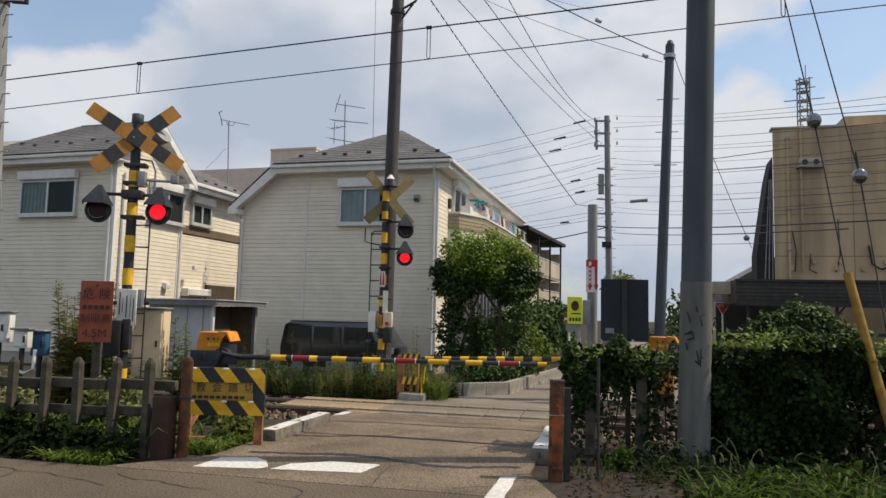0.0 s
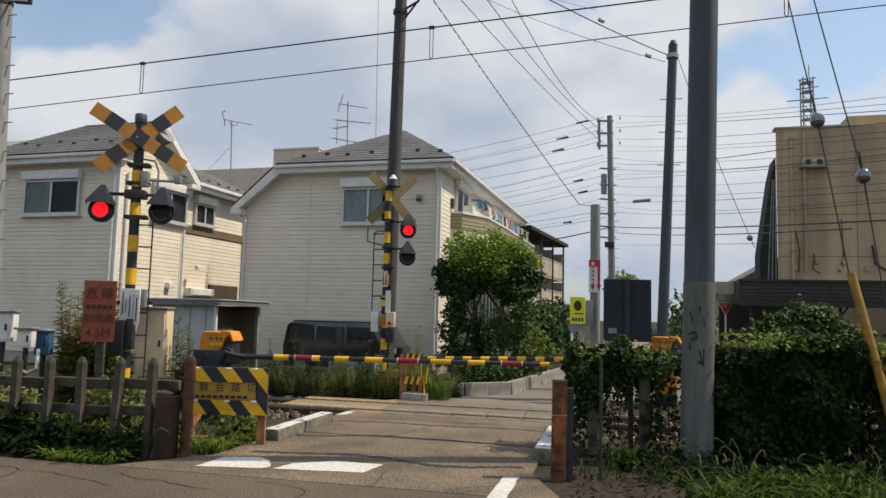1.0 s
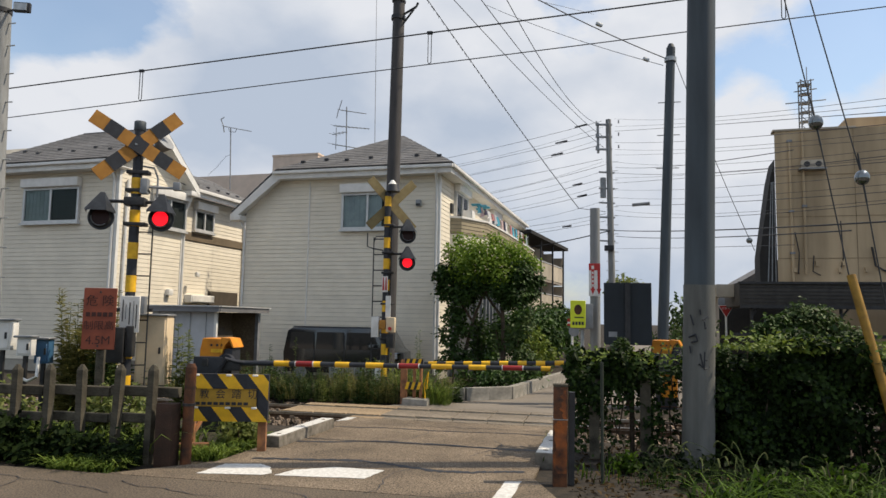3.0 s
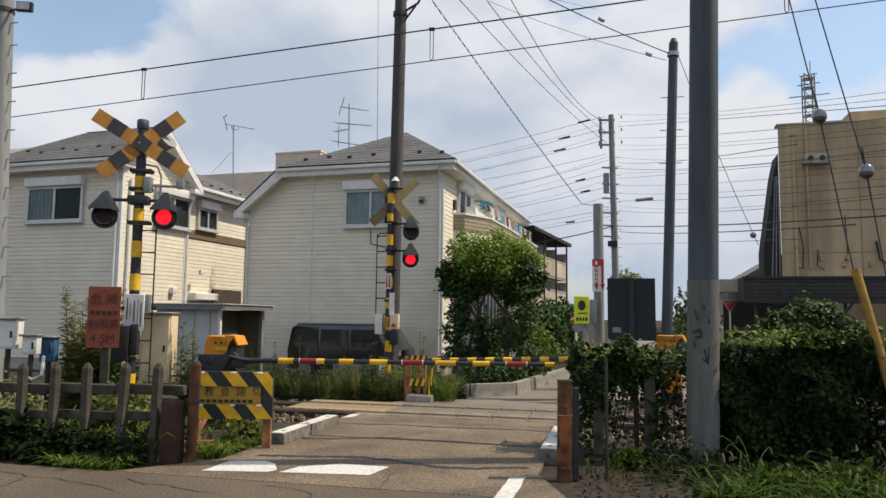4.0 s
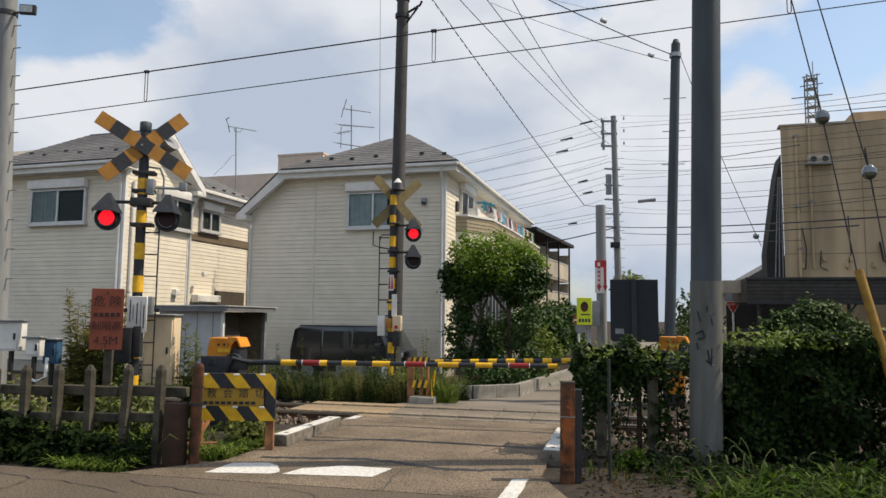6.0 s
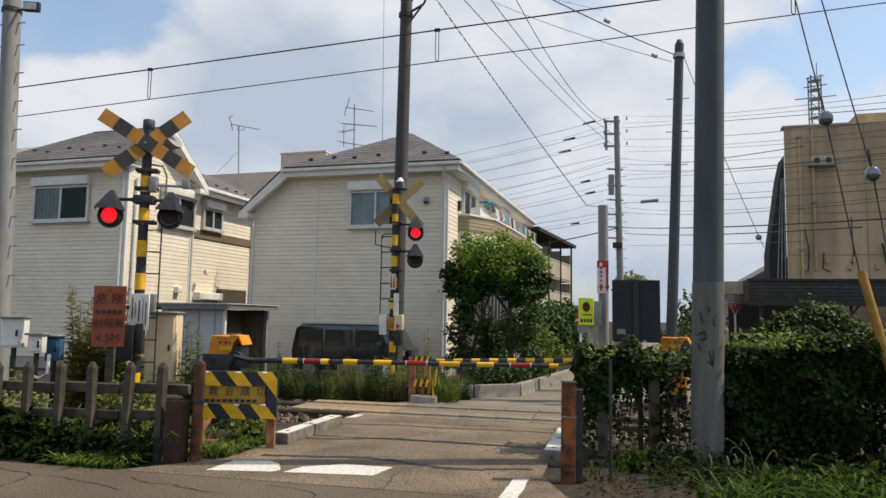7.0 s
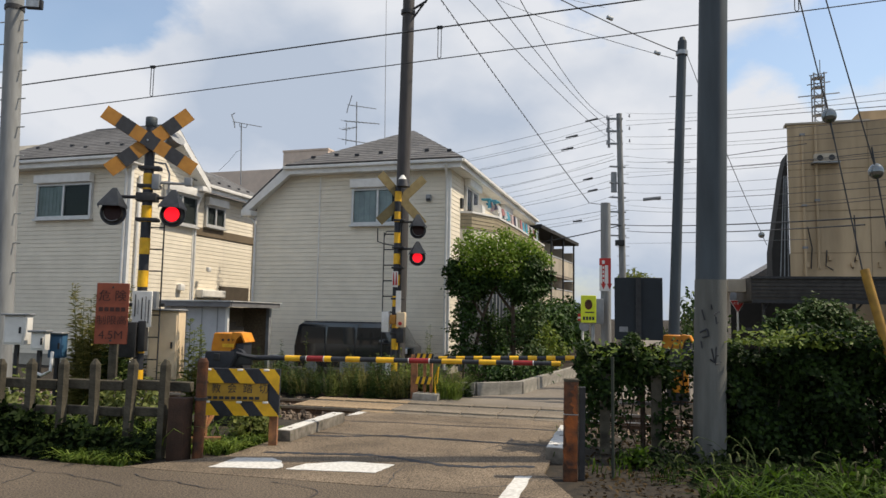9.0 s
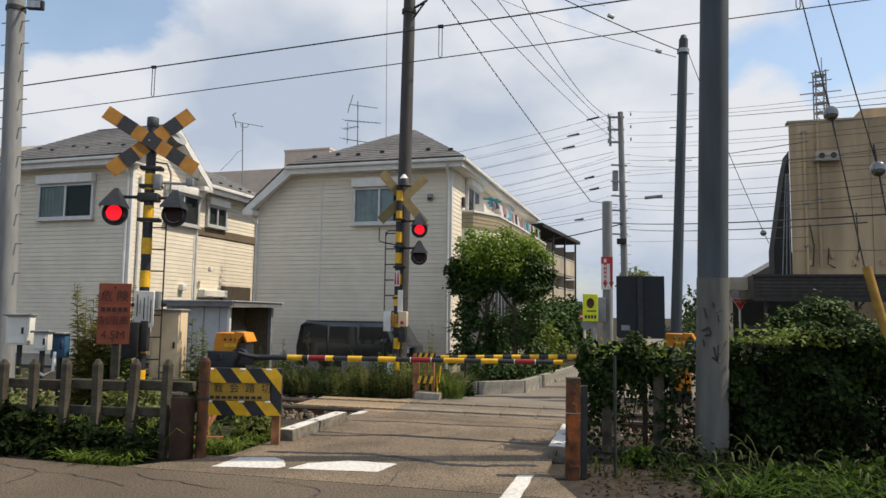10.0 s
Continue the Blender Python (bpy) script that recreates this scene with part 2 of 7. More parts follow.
TAN_WALL = mat("tan_render", (0.56, 0.43, 0.275), (0.4, 0.305, 0.19), 1.6, 0.9, bump=0.3, fine=25, stain=0.42, stain_scale=0.9, streak=True)
TAN_JOINT = mat("stained_joint", (0.3, 0.225, 0.135), (0.2, 0.15, 0.09), 6, 0.9)
PINK_WALL = mat("pinkish_render", (0.74, 0.59, 0.48), (0.66, 0.53, 0.43), 2, 0.9, stain=0.1)
APT_WALL = mat("apartment_wall", (0.4, 0.345, 0.29), None, 3, 0.85)
APT_RAIL = mat("balcony_panel", (0.48, 0.42, 0.33), (0.4, 0.35, 0.28), 3, 0.8, rnd=0.08)
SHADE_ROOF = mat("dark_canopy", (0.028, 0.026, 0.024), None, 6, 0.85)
BARK = mat("bark", (0.11, 0.08, 0.055), (0.05, 0.04, 0.03), 14, 0.95, bump=0.7, fine=30)
WIRE = mat("wire", (0.03, 0.032, 0.036), None, 10, 0.6, bump=0)
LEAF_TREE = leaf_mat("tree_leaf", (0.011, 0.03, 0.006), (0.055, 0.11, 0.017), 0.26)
# bright copy of the tree leaf, sunlight on the crown top painted in
LEAF_SUNLIT = leaf_mat("sunlit_crown_leaf", (0.07, 0.14, 0.013), (0.24, 0.35, 0.036), 0.55)
LEAF_BRIGHT = leaf_mat("bright_grass", (0.06, 0.11, 0.015), (0.2, 0.27, 0.045), 0.4)
LEAF_PALE = leaf_mat("pale_weed", (0.08, 0.115, 0.03), (0.27, 0.3, 0.09), 0.5)
LEAF_IVY = leaf_mat("ivy_leaf", (0.004, 0.011, 0.003), (0.034, 0.066, 0.01), 0.26, 0.15)
LEAF_GRASS = leaf_mat("grass_blade", (0.005, 0.015, 0.002), (0.085, 0.155, 0.014), 0.36, 0.15)
# near-black leaves: shade in and under the plants is put into their colour
LEAF_SHADED = leaf_mat("shaded_leaf", (0.005, 0.011, 0.004), (0.014, 0.024, 0.006), 0.1, 0.04)
LEAF_WEED = leaf_mat("weed_leaf", (0.025, 0.055, 0.014), (0.08, 0.125, 0.03), 0.3)
LEAF_LITTER = leaf_mat("leaf_litter", (0.022, 0.015, 0.008), (0.075, 0.05, 0.022), 0.1, 0.05)
LEAF_DRY = leaf_mat("dry_weed", (0.12, 0.12, 0.035), (0.3, 0.27, 0.09), 0.5)
LEAF_LIME = leaf_mat("yellow_green_leaf", (0.07, 0.12, 0.015), (0.19, 0.24, 0.035))


# ---- mesh tools ----
def box(bm, c, s, rz=0.0, m=None):
    """A box with its centre and size, turned about z, in the space of m."""
    t = Matrix.Translation(c) @ Matrix.Rotation(radians(rz), 4, "Z")
    t = m @ t if m else t
    v = [bm.verts.new(t @ Vector((s[0] * i / 2, s[1] * j / 2, s[2] * k / 2))) for i in (-1, 1) for j in (-1, 1) for k in (-1, 1)]
    for q in ((0, 1, 3, 2), (4, 6, 7, 5), (0, 4, 5, 1), (2, 3, 7, 6), (0, 2, 6, 4), (1, 5, 7, 3)):
        bm.faces.new([v[i] for i in q])
    return bm


def solid(bm, outline, push):
    """A flat outline pushed along a vector into a solid."""
    a = [bm.verts.new(Vector(p)) for p in outline]
    b = [bm.verts.new(Vector(p) + Vector(push)) for p in outline]
    bm.faces.new(a)
    bm.faces.new(b[::-1])
    for i in range(len(a)):
        j = (i + 1) % len(a)
        bm.faces.new((a[j], a[i], b[i], b[j]))
    bmesh.ops.recalc_face_normals(bm, faces=bm.faces)
    return bm


def tube(bm, p0, p1, r0, r1=None, seg=12):
    p0, p1 = Vector(p0), Vector(p1)
    r1 = r0 if r1 is None else r1
    z = (p1 - p0).normalized()
    x = z.orthogonal().normalized()
    y = z.cross(x)
    rings = []
    for p, r in ((p0, r0), (p1, r1)):
        rings.append([bm.verts.new(p + (x * math.cos(a) + y * math.sin(a)) * r) for a in (2 * math.pi * i / seg for i in range(seg))])
    for i in range(seg):
        j = (i + 1) % seg
        bm.faces.new((rings[0][i], rings[0][j], rings[1][j], rings[1][i]))
    bm.faces.new(rings[0][::-1])
    bm.faces.new(rings[1])
    return bm


def pipe(bm, pts, r, seg=6):
    """A round bar bent through a row of places."""
    pts = [Vector(p) for p in pts]
    rings, x = [], None
    for i, p in enumerate(pts):
        z = (pts[min(i + 1, len(pts) - 1)] - pts[max(i - 1, 0)]).normalized()
        x = z.orthogonal().normalized() if x is None else (x - z * x.dot(z)).normalized()
        y = z.cross(x)
        rings.append([bm.verts.new(p + (x * math.cos(a) + y * math.sin(a)) * r) for a in (2 * math.pi * k / seg for k in range(seg))])
    for a, b in zip(rings, rings[1:]):
        for i in range(seg):
            j = (i + 1) % seg
            bm.faces.new((a[i], a[j], b[j], b[i]))
    bm.faces.new(rings[0][::-1])
    bm.faces.new(rings[-1])
    return bm


def bevel(bm, w, seg=2):
    bmesh.ops.bevel(bm, geom=list(bm.edges), offset=w, segments=seg, affect="EDGES", profile=0.6)
    return bm


def B():
    return bmesh.new()


def mesh_of(name, bm, material):
    me = bpy.data.meshes.new(name)
    bmesh.ops.recalc_face_normals(bm, faces=bm.faces[:])
    for f in bm.faces:
        f.smooth = True
    for e in bm.edges:
        e.smooth = len(e.link_faces) == 2 and e.calc_face_angle(0) < 0.75
    bm.to_mesh(me)
    bm.free()
    me.materials.append(material)
    return me


def part(name, bm, material, parent, label=""):
    ob = new(name, mesh_of(name, bm, material))
    ob.parent = parent
    return tagged(ob, label)


def thing(name, label, category, at=None, group="", kind=""):
    ob = new(name)
    ob.empty_display_size = 0.2
    if at is not None:
        ob.matrix_basis = at
    return tagged(ob, label, category, group, kind)


def single(name, bm, material, label, category, at=None, group="", kind=""):
    ob = new(name, mesh_of(name, bm, material))
    if at is not None:
        ob.matrix_basis = at
    return tagged(ob, label, category, group, kind)


def lettering(text, size, at, material, parent, name="lettering"):
    """Raised characters lying in the local xz plane and facing -y, centred at a place."""
    cu = bpy.data.curves.new(name, "FONT")
    cu.body, cu.size, cu.align_x, cu.align_y, cu.extrude = text, size, "CENTER", "CENTER", 0.001
    tmp = bpy.data.objects.new(name, cu)
    scene.collection.objects.link(tmp)
    me = bpy.data.meshes.new_from_object(tmp)
    bpy.data.objects.remove(tmp)
    me.transform(Matrix.Translation(at) @ Matrix.Rotation(radians(90), 4, "X"))
    me.materials.clear()
    me.materials.append(material)
    ob = new(name, me)
    ob.parent = parent
    return ob


def clip(poly, x0, x1, z0, z1):
    """The part of a flat outline that lies inside a rectangle."""
    for axis, lim, sign in ((0, x0, 1), (0, x1, -1), (1, z0, 1), (1, z1, -1)):
        out = []
        for i, p in enumerate(poly):
            q = poly[(i + 1) % len(poly)]
            a, b = (p[axis] - lim) * sign, (q[axis] - lim) * sign
            if a >= 0:
                out.append(p)
            if (a >= 0) != (b >= 0):
                s = a / (a - b)
                out.append((p[0] + (q[0] - p[0]) * s, p[1] + (q[1] - p[1]) * s))
        poly = out
        if not poly:
            break
    return poly


def stuff_mesh(name, verts, faces, material, label, category, at=None, kind="stuff", parent=None):
    me = bpy.data.meshes.new(name)
    me.from_pydata(verts, [], faces)
    me.materials.append(material)
    ob = new(name, me)
    if parent:
        ob.parent = parent
        return tagged(ob, label, kind=kind)
    if at is not None:
        ob.matrix_basis = at
    return tagged(ob, label, category, kind=kind)


def leaves(points, normals, size, rng, droop=0.3):
    """Small pointed leaves (two folded triangles each) at the given places."""
    verts, faces = [], []
    for p, nrm in zip(points, normals):
        a = Vector(nrm) + Vector(rng.normal(0, 0.55, 3))
        a.normalize()
        u = a.orthogonal().normalized()
        u = (Matrix.Rotation(rng.uniform(0, 6.28), 3, a) @ u)
        u.z -= droop
        u.normalize()
        w = a.cross(u).normalized()
        s = size * rng.uniform(0.6, 1.35)
        p = Vector(p)
        i = len(verts)
        verts += [p, p + u * s * 0.5 + w * s * 0.33 + a * s * 0.08, p + u * s, p + u * s * 0.5 - w * s * 0.33 + a * s * 0.08]
        faces += [(i, i + 1, i + 2), (i, i + 2, i + 3)]
    return verts, faces


def blades(roots, rng, h, w, lean=0.5):
    """Bending grass blades, three joints each."""
    verts, faces = [], []
    for r in roots:
        a, hh = rng.uniform(0, 6.28), h * rng.uniform(0.45, 1.2) * (0.95 + 0.55 * noise.noise((r[0] * 1.6, r[1] * 1.6, 11.0)))
        d = Vector((math.cos(a), math.sin(a), 0))
        s = Vector((-d.y, d.x, 0)) * w * rng.uniform(0.6, 1.3)
        bend = lean * rng.uniform(0.2, 1.3) * hh
        i = len(verts)
        r = Vector(r)
        for f in (0.0, 0.4, 0.75):
            c = r + Vector((0, 0, hh * (f - 0.22 * f * f * lean))) + d * bend * f * f
            verts += [c - s * (1 - 0.5 * f), c + s * (1 - 0.5 * f)]
        verts.append(r + Vector((0, 0, hh * (1 - 0.35 * lean))) + d * bend)
        faces += [(i, i + 1, i + 3, i + 2), (i + 2, i + 3, i + 5, i + 4), (i + 4, i + 5, i + 6)]
    return verts, faces


def clear_glass(name):
    m = bpy.data.materials.new(name)
    m.use_nodes = True
    n, k = m.node_tree.nodes, m.node_tree.links
    out = n["Material Output"]
    tr, gl, fr, mx = n.new("ShaderNodeBsdfTransparent"), n.new("ShaderNodeBsdfGlossy"), n.new("ShaderNodeFresnel"), n.new("ShaderNodeMixShader")
    tr.inputs["Color"].default_value = (0.8, 0.84, 0.84, 1)
    gl.inputs["Roughness"].default_value = 0.03
    fr.inputs["IOR"].default_value = 1.15
    k.new(fr.outputs["Fac"], mx.inputs["Fac"])
    k.new(tr.outputs["BSDF"], mx.inputs[1])
    k.new(gl.outputs["BSDF"], mx.inputs[2])
    k.new(mx.outputs["Shader"], out.inputs["Surface"])
    return m


PANE = clear_glass("clear_pane")
# near-black colour that paints the shade of rooms and the porch
INNER_SHADE = mat("inner_shade", (0.035, 0.04, 0.04), None, 5, 0.9, bump=0)


# ---- ground, roads, track ----
def make_ground():
    bm = B()
    ys = ((-2500, -0.03), (10.35, -0.03), (10.75, -0.2), (13.7, -0.2), (14.1, -0.03), (2500, -0.03))
    rows = [[bm.verts.new((x, y, z)) for x in (-2500, -60, -20, 20, 60, 2500)] for y, z in ys]
    for a, b in zip(rows, rows[1:]):
        for i in range(5):
            bm.faces.new((a[i], a[i + 1], b[i + 1], b[i]))
    single("ground", bm, SOIL, "brown weedy soil on either side of the track", "ground", kind="structure")
    bm = B()
    box(bm, (0, -0.75, -0.1), (90, 14.6, 0.2))
    single("road_side", bm, ASPHALT_OLD, "worn grey asphalt street running along the railway", "road", kind="structure")
    bm = B()
    solid(bm, [(-4.95, 6.55, 0.004), (-4.25, 7.4, 0.004), (-4.15, 11.35, 0.004), (-0.72, 11.35, 0.004), (-0.74, 7.6, 0.004), (-0.35, 6.55, 0.004)], (0, 0, -0.2))
    single("road_crossing", bm, ASPHALT, "rough grey asphalt ramp leading over the level crossing", "road", kind="structure")
    bm = B()
    solid(bm, [(-4.1, 13.1, 0.0), (-3.2, 14.4, 0.0), (-2.0, 15.3, 0), (-1.2, 20.2, 0), (0.6, 34, 0.0), (2.4, 70, 0), (7, 70, 0), (5, 30, 0), (5.0, 15.5, 0), (0.2, 14.6, 0.0), (-0.62, 13.1, 0)], (0, 0, -0.2))
    single("road_far", bm, ASPHALT_FAR, "pale grey asphalt lane leading away behind the crossing", "road", kind="structure")
    # crossing deck between and beside the rails
    for y0, y1 in ((11.36, 11.57), (11.79, 12.55), (12.77, 13.09)):
        left = -4.15 if y0 < 11.5 else -5.55
        n = 6 if y0 < 11.5 else 8
        for i in range(n):
            w = (-0.71 - left) / n
            bm = bevel(box(B(), (0, 0, 0), (w - 0.012, y1 - y0, 0.18)), 0.008, 1)
            single("crossing_panel", bm, DECK if left + w * (i + 0.5) < -3.7 else DECK_GREY, "sand-brown worn crossing panel between the rails", "panel",
                   pose(left + w * (i + 0.5), (y0 + y1) / 2, -0.08), "crossing panels", "structure")
    for y in (11.68, 12.66):
        rail = thing("rail", "rusty steel rail with a bright running surface", "rail", pose(0, y, 0), "rails", "structure")
        part("rail_foot", box(B(), (0, 0, -0.13), (90, 0.13, 0.02)), RAIL, rail)
        part("rail_web", box(B(), (0, 0, -0.075), (90, 0.02, 0.1)), RAIL, rail)
        part("rail_head", box(B(), (0, 0, -0.018), (90, 0.065, 0.04)), RAIL_TOP, rail, "bright worn running surface")
    sl = mesh_of("sleeper", bevel(box(B(), (0, 0, 0), (0.2, 2.0, 0.12)), 0.012, 1), SLEEPER)
    bed = thing("sleepers", "row of weathered grey sleepers in ballast", "sleepers", pose(0, 12.17, -0.205), kind="structure")
    for i in range(60):
        x = -18 + i * 0.62
        if -4.3 < x < -0.6:
            continue
        ob = new("sleeper", sl)
        ob.parent, ob.location = bed, (x, 0, 0)
    rng = np.random.default_rng(4)
    verts, faces = [], []
    cube = np.array([(-1, -1, -1), (1, -1, -1), (1, 1, -1), (-1, 1, -1), (-.7, -.7, .8), (.7, -.8, .7), (.8, .7, .9), (-.7, .7, .8)], float)
    quads = ((0, 3, 2, 1), (4, 5, 6, 7), (0, 1, 5, 4), (1, 2, 6, 5), (2, 3, 7, 6), (3, 0, 4, 7))
    for _ in range(9000):
        x, y = rng.uniform(-13, 9), rng.uniform(10.45, 14.0)
        if (-5.6 if y > 11.7 else -4.25) < x < -0.62:
            continue
        s = rng.uniform(0.018, 0.042)
        a = rng.uniform(0, 6.28)
        pts = cube * s * rng.uniform(0.6, 1.3, 3) + rng.normal(0, s * 0.2, (8, 3))
        c, d = math.cos(a), math.sin(a)
        i = len(verts)
        z = -0.17 + rng.uniform(-0.02, 0.05) + 0.05 * math.exp(-((y - 12.2) / 1.2) ** 2)
        verts += [(x + p[0] * c - p[1] * d, y + p[0] * d + p[1] * c, z + p[2]) for p in pts]
        faces += [tuple(i + q for q in f) for f in quads]
    stuff_mesh("ballast", verts, faces, BALLAST, "brown-grey crushed stone ballast along the track", "ballast")
    # worn road paint
    def mark(pts, label):
        bm = B()
        rng = random.Random(len(pts) + int(pts[0][0] * 100))
        out = []
        for a, b in zip(pts, pts[1:] + pts[:1]):
            for i in range(8):
                f = i / 8
                out.append((a[0] + (b[0] - a[0]) * f + rng.uniform(-0.009, 0.009), a[1] + (b[1] - a[1]) * f + rng.uniform(-0.009, 0.009), 0.006))
        solid(bm, out, (0, 0, 0.003))
        single("road_marking", bm, PAINT_WHITE, label, "road marking", kind="structure")
    mark([(-4.1, 6.8), (-4.08, 7.31), (-3.7, 7.42), (-3.53, 7.3), (-3.38, 7.02), (-3.45, 6.91)], "short worn white stop line patch on the asphalt")
    mark([(-3.32, 6.94), (-3.22, 7.25), (-2.87, 7.5), (-2.31, 7.51), (-2.38, 7.07)], "worn white stop line on the asphalt")
    mark([(-1.04, 6.2), (-0.86, 6.2), (-0.845, 7.4), (-1.0, 7.35)], "worn white edge line on the asphalt")
    mark([(-4.16, 10.84), (-4.02, 11.0), (-4.0, 11.33), (-4.14, 11.33)], "white edge line at the crossing")
    mark([(-4.0, 11.85), (-3.8, 11.85), (-3.78, 12.5), (-3.94, 12.5)], "worn white edge line across the rails")
    # dark lines across the asphalt, wandering and of uneven width
    wobble = random.Random(31)
    for pts, wide in ((((-3.95, 7.72), (-3.46, 7.79), (-2.76, 7.93), (-2.4, 7.86), (-1.83, 7.65), (-1.41, 7.68), (-1.13, 7.82), (-0.83, 7.88)), 0.055),
                      (((-4.1, 8.91), (-3.53, 9.0), (-2.92, 9.28), (-2.07, 9.26), (-1.33, 9.18), (-0.8, 9.21)), 0.045),
                      (((-4.0, 10.3), (-3.1, 10.42), (-2.2, 10.38), (-1.3, 10.5), (-0.8, 10.45)), 0.03)):
        row = []
        for a, b in zip(pts, pts[1:]):
            for i in range(9):
                f = i / 9
                row.append((a[0] + (b[0] - a[0]) * f, a[1] + (b[1] - a[1]) * f + wobble.uniform(-0.02, 0.02), wide * wobble.uniform(0.45, 1.25)))
        bm = B()
        top = [bm.verts.new((x, y + d, 0.007)) for x, y, d in row]
        low = [bm.verts.new((x, y - d, 0.007)) for x, y, d in row]
        for i in range(len(row) - 1):
            bm.faces.new((low[i], low[i + 1], top[i + 1], top[i]))
        single("dark_line", bm, BLACK, "dark wandering line across the asphalt", "tar seam", kind="structure")
    # hairline cracks in the old street surface
    rng = random.Random(8)
    for x, y, a in ((-5.6, 6.1, 0.1), (-4.6, 6.3, -0.5), (-6.3, 6.3, -0.2), (-3.2, 6.4, 0.15), (-2.2, 6.5, 0.5), (-1.4, 6.6, 1.2), (-3.0, 9.2, 0.2), (-1.6, 8.6, 1.5)):
        pts = [Vector((x, y, 0.0055))]
        for _ in range(14):
            a += rng.uniform(-0.5, 0.5)
            pts.append(pts[-1] + Vector((math.cos(a), math.sin(a), 0)) * 0.09)
        bm = B()
        for p, q in zip(pts, pts[1:]):
            d = (q - p).normalized() * 0.005 * rng.uniform(0.6, 1.5)
            n = Vector((-d.y, d.x, 0))
            bm.faces.new([bm.verts.new(c) for c in (p - n, q - n, q + n, p + n)])
        single("crack", bm, BLACK, "hairline crack in the worn asphalt", "crack", kind="structure")
    # kerb stones of the crossing
    chips = random.Random(12)
    for x, ys, lab in ((-4.05, (8.42,), "long white-topped concrete kerb stone beside the crossing"), (-0.68, (8.3,), "long white-topped concrete kerb stone at the hedge")):
        for y in ys:
            kb = thing("kerb_stone", lab, "kerb", pose(x, y + 0.89, 0, 0, 0, -1.0), "kerb stones", "structure")
            part("stone", bevel(box(B(), (0, 0, 0.045), (0.2, 1.78, 0.19)), 0.018), KERB, kb)
            edge = [(0.088 * k + chips.uniform(-0.014, 0.008), -0.87 + 0.174 * j, 0.141) for k, js in ((1, range(11)), (-1, range(10, -1, -1))) for j in js]
            part("painted_top", solid(B(), edge, (0, 0, 0.003)), PAINT_WHITE, kb, "chipped white paint")
            for j in (-0.7, 0.0, 0.7):
                part("bolt_hole", tube(B(), (0.0, j, 0.142), (0.0, j, 0.146), 0.03, None, 10), CONCRETE_OLD, kb)
    bm = B()
    solid(bm, [(-0.2, -0.15, -0.04), (0.3, -0.17, -0.04), (0.31, 0.13, -0.04), (-0.16, 0.16, -0.04)], (0.02, 0.0, 0.17))
    single("kerb_block", bevel(bm, 0.03), CONCRETE, "rough pale concrete block at the far barrier", "kerb", pose(-3.62, 13.45, 0.0, 0, 2, 4), kind="structure")


make_ground()


# ---- houses ----
def window(parent, m, w, h, shutter=True, curtain=0.5, sill=True, cloth=None):
    """A sliding aluminium window in the local xz plane of m, facing -y; m is at its lower left corner."""
    fr = part("window", B_frame(w, h, 0.07, 0.09, m), ALU, parent, "pale aluminium sliding window")
    # thin dark panel in place of the unlit room
    part("room_shade", box(B(), (w / 2, -0.012, h / 2), (w - 0.06, 0.012, h - 0.06), 0, m), INNER_SHADE, fr)
    bm = B()
    for i in range(14):
        x = 0.07 + (w - 0.14) * curtain * i / 14
        box(bm, (x + 0.02, -0.026 - 0.008 * (i % 2), h / 2), ((w - 0.14) * curtain / 14 * 0.98, 0.012, h - 0.16), 0, m)
    part("curtain", bm, cloth or CURTAIN, fr, "drawn curtain")
    part("mullion", box(B(), (w / 2, -0.07, h / 2), (0.06, 0.05, h - 0.12), 0, m), ALU, fr)
    for i in (0, 1):
        p = part("pane", box(B(), (w * (0.26 + 0.48 * i), -0.055 - 0.012 * i, h / 2), (w / 2 - 0.07, 0.006, h - 0.13), 0, m), PANE, fr)
        p.visible_shadow = False
    if sill:
        part("sill", box(B(), (w / 2, -0.07, -0.03), (w + 0.08, 0.14, 0.05), 0, m), ALU, fr)
    if shutter:
        part("shutter_box", bevel(box(B(), (w / 2, -0.11, h + 0.13), (w + 0.04, 0.2, 0.26), 0, m), 0.02), TRIM, parent, "white roller shutter box")
    return fr


def B_frame(w, h, t, d, m):
    bm = B()
    box(bm, (w / 2, -d / 2, t / 2), (w, d, t), 0, m)
    box(bm, (w / 2, -d / 2, h - t / 2), (w, d, t), 0, m)
    box(bm, (t / 2, -d / 2, h / 2), (t, d, h - 2 * t), 0, m)
    box(bm, (w - t / 2, -d / 2, h / 2), (t, d, h - 2 * t), 0, m)
    return bm


def siding(parent, m, x_of, z0, z1, material=None, pitch=0.125):
    """Lapped boards in the local xz plane of m; x_of gives the left and right end at a height."""
    z = z0
    while z < z1 - 0.02:
        t = min(z + pitch - 0.006, z1)
        (a0, b0), (a1, b1) = x_of(z), x_of(t)
        bm = B()
        v = [(a0, -0.026, z), (b0, -0.026, z), (b1, -0.018, t), (a1, -0.018, t)]
        back = [(p[0], 0.01, p[2]) for p in v]
        vs = [bm.verts.new(m @ Vector(p)) for p in v + back]
        for q in ((0, 1, 2, 3), (7, 6, 5, 4), (4, 5, 1, 0), (5, 6, 2, 1), (6, 7, 3, 2), (7, 4, 0, 3)):
            bm.faces.new([vs[i] for i in q])
        part("siding_board", bm, material or SIDING, parent)
        z += pitch


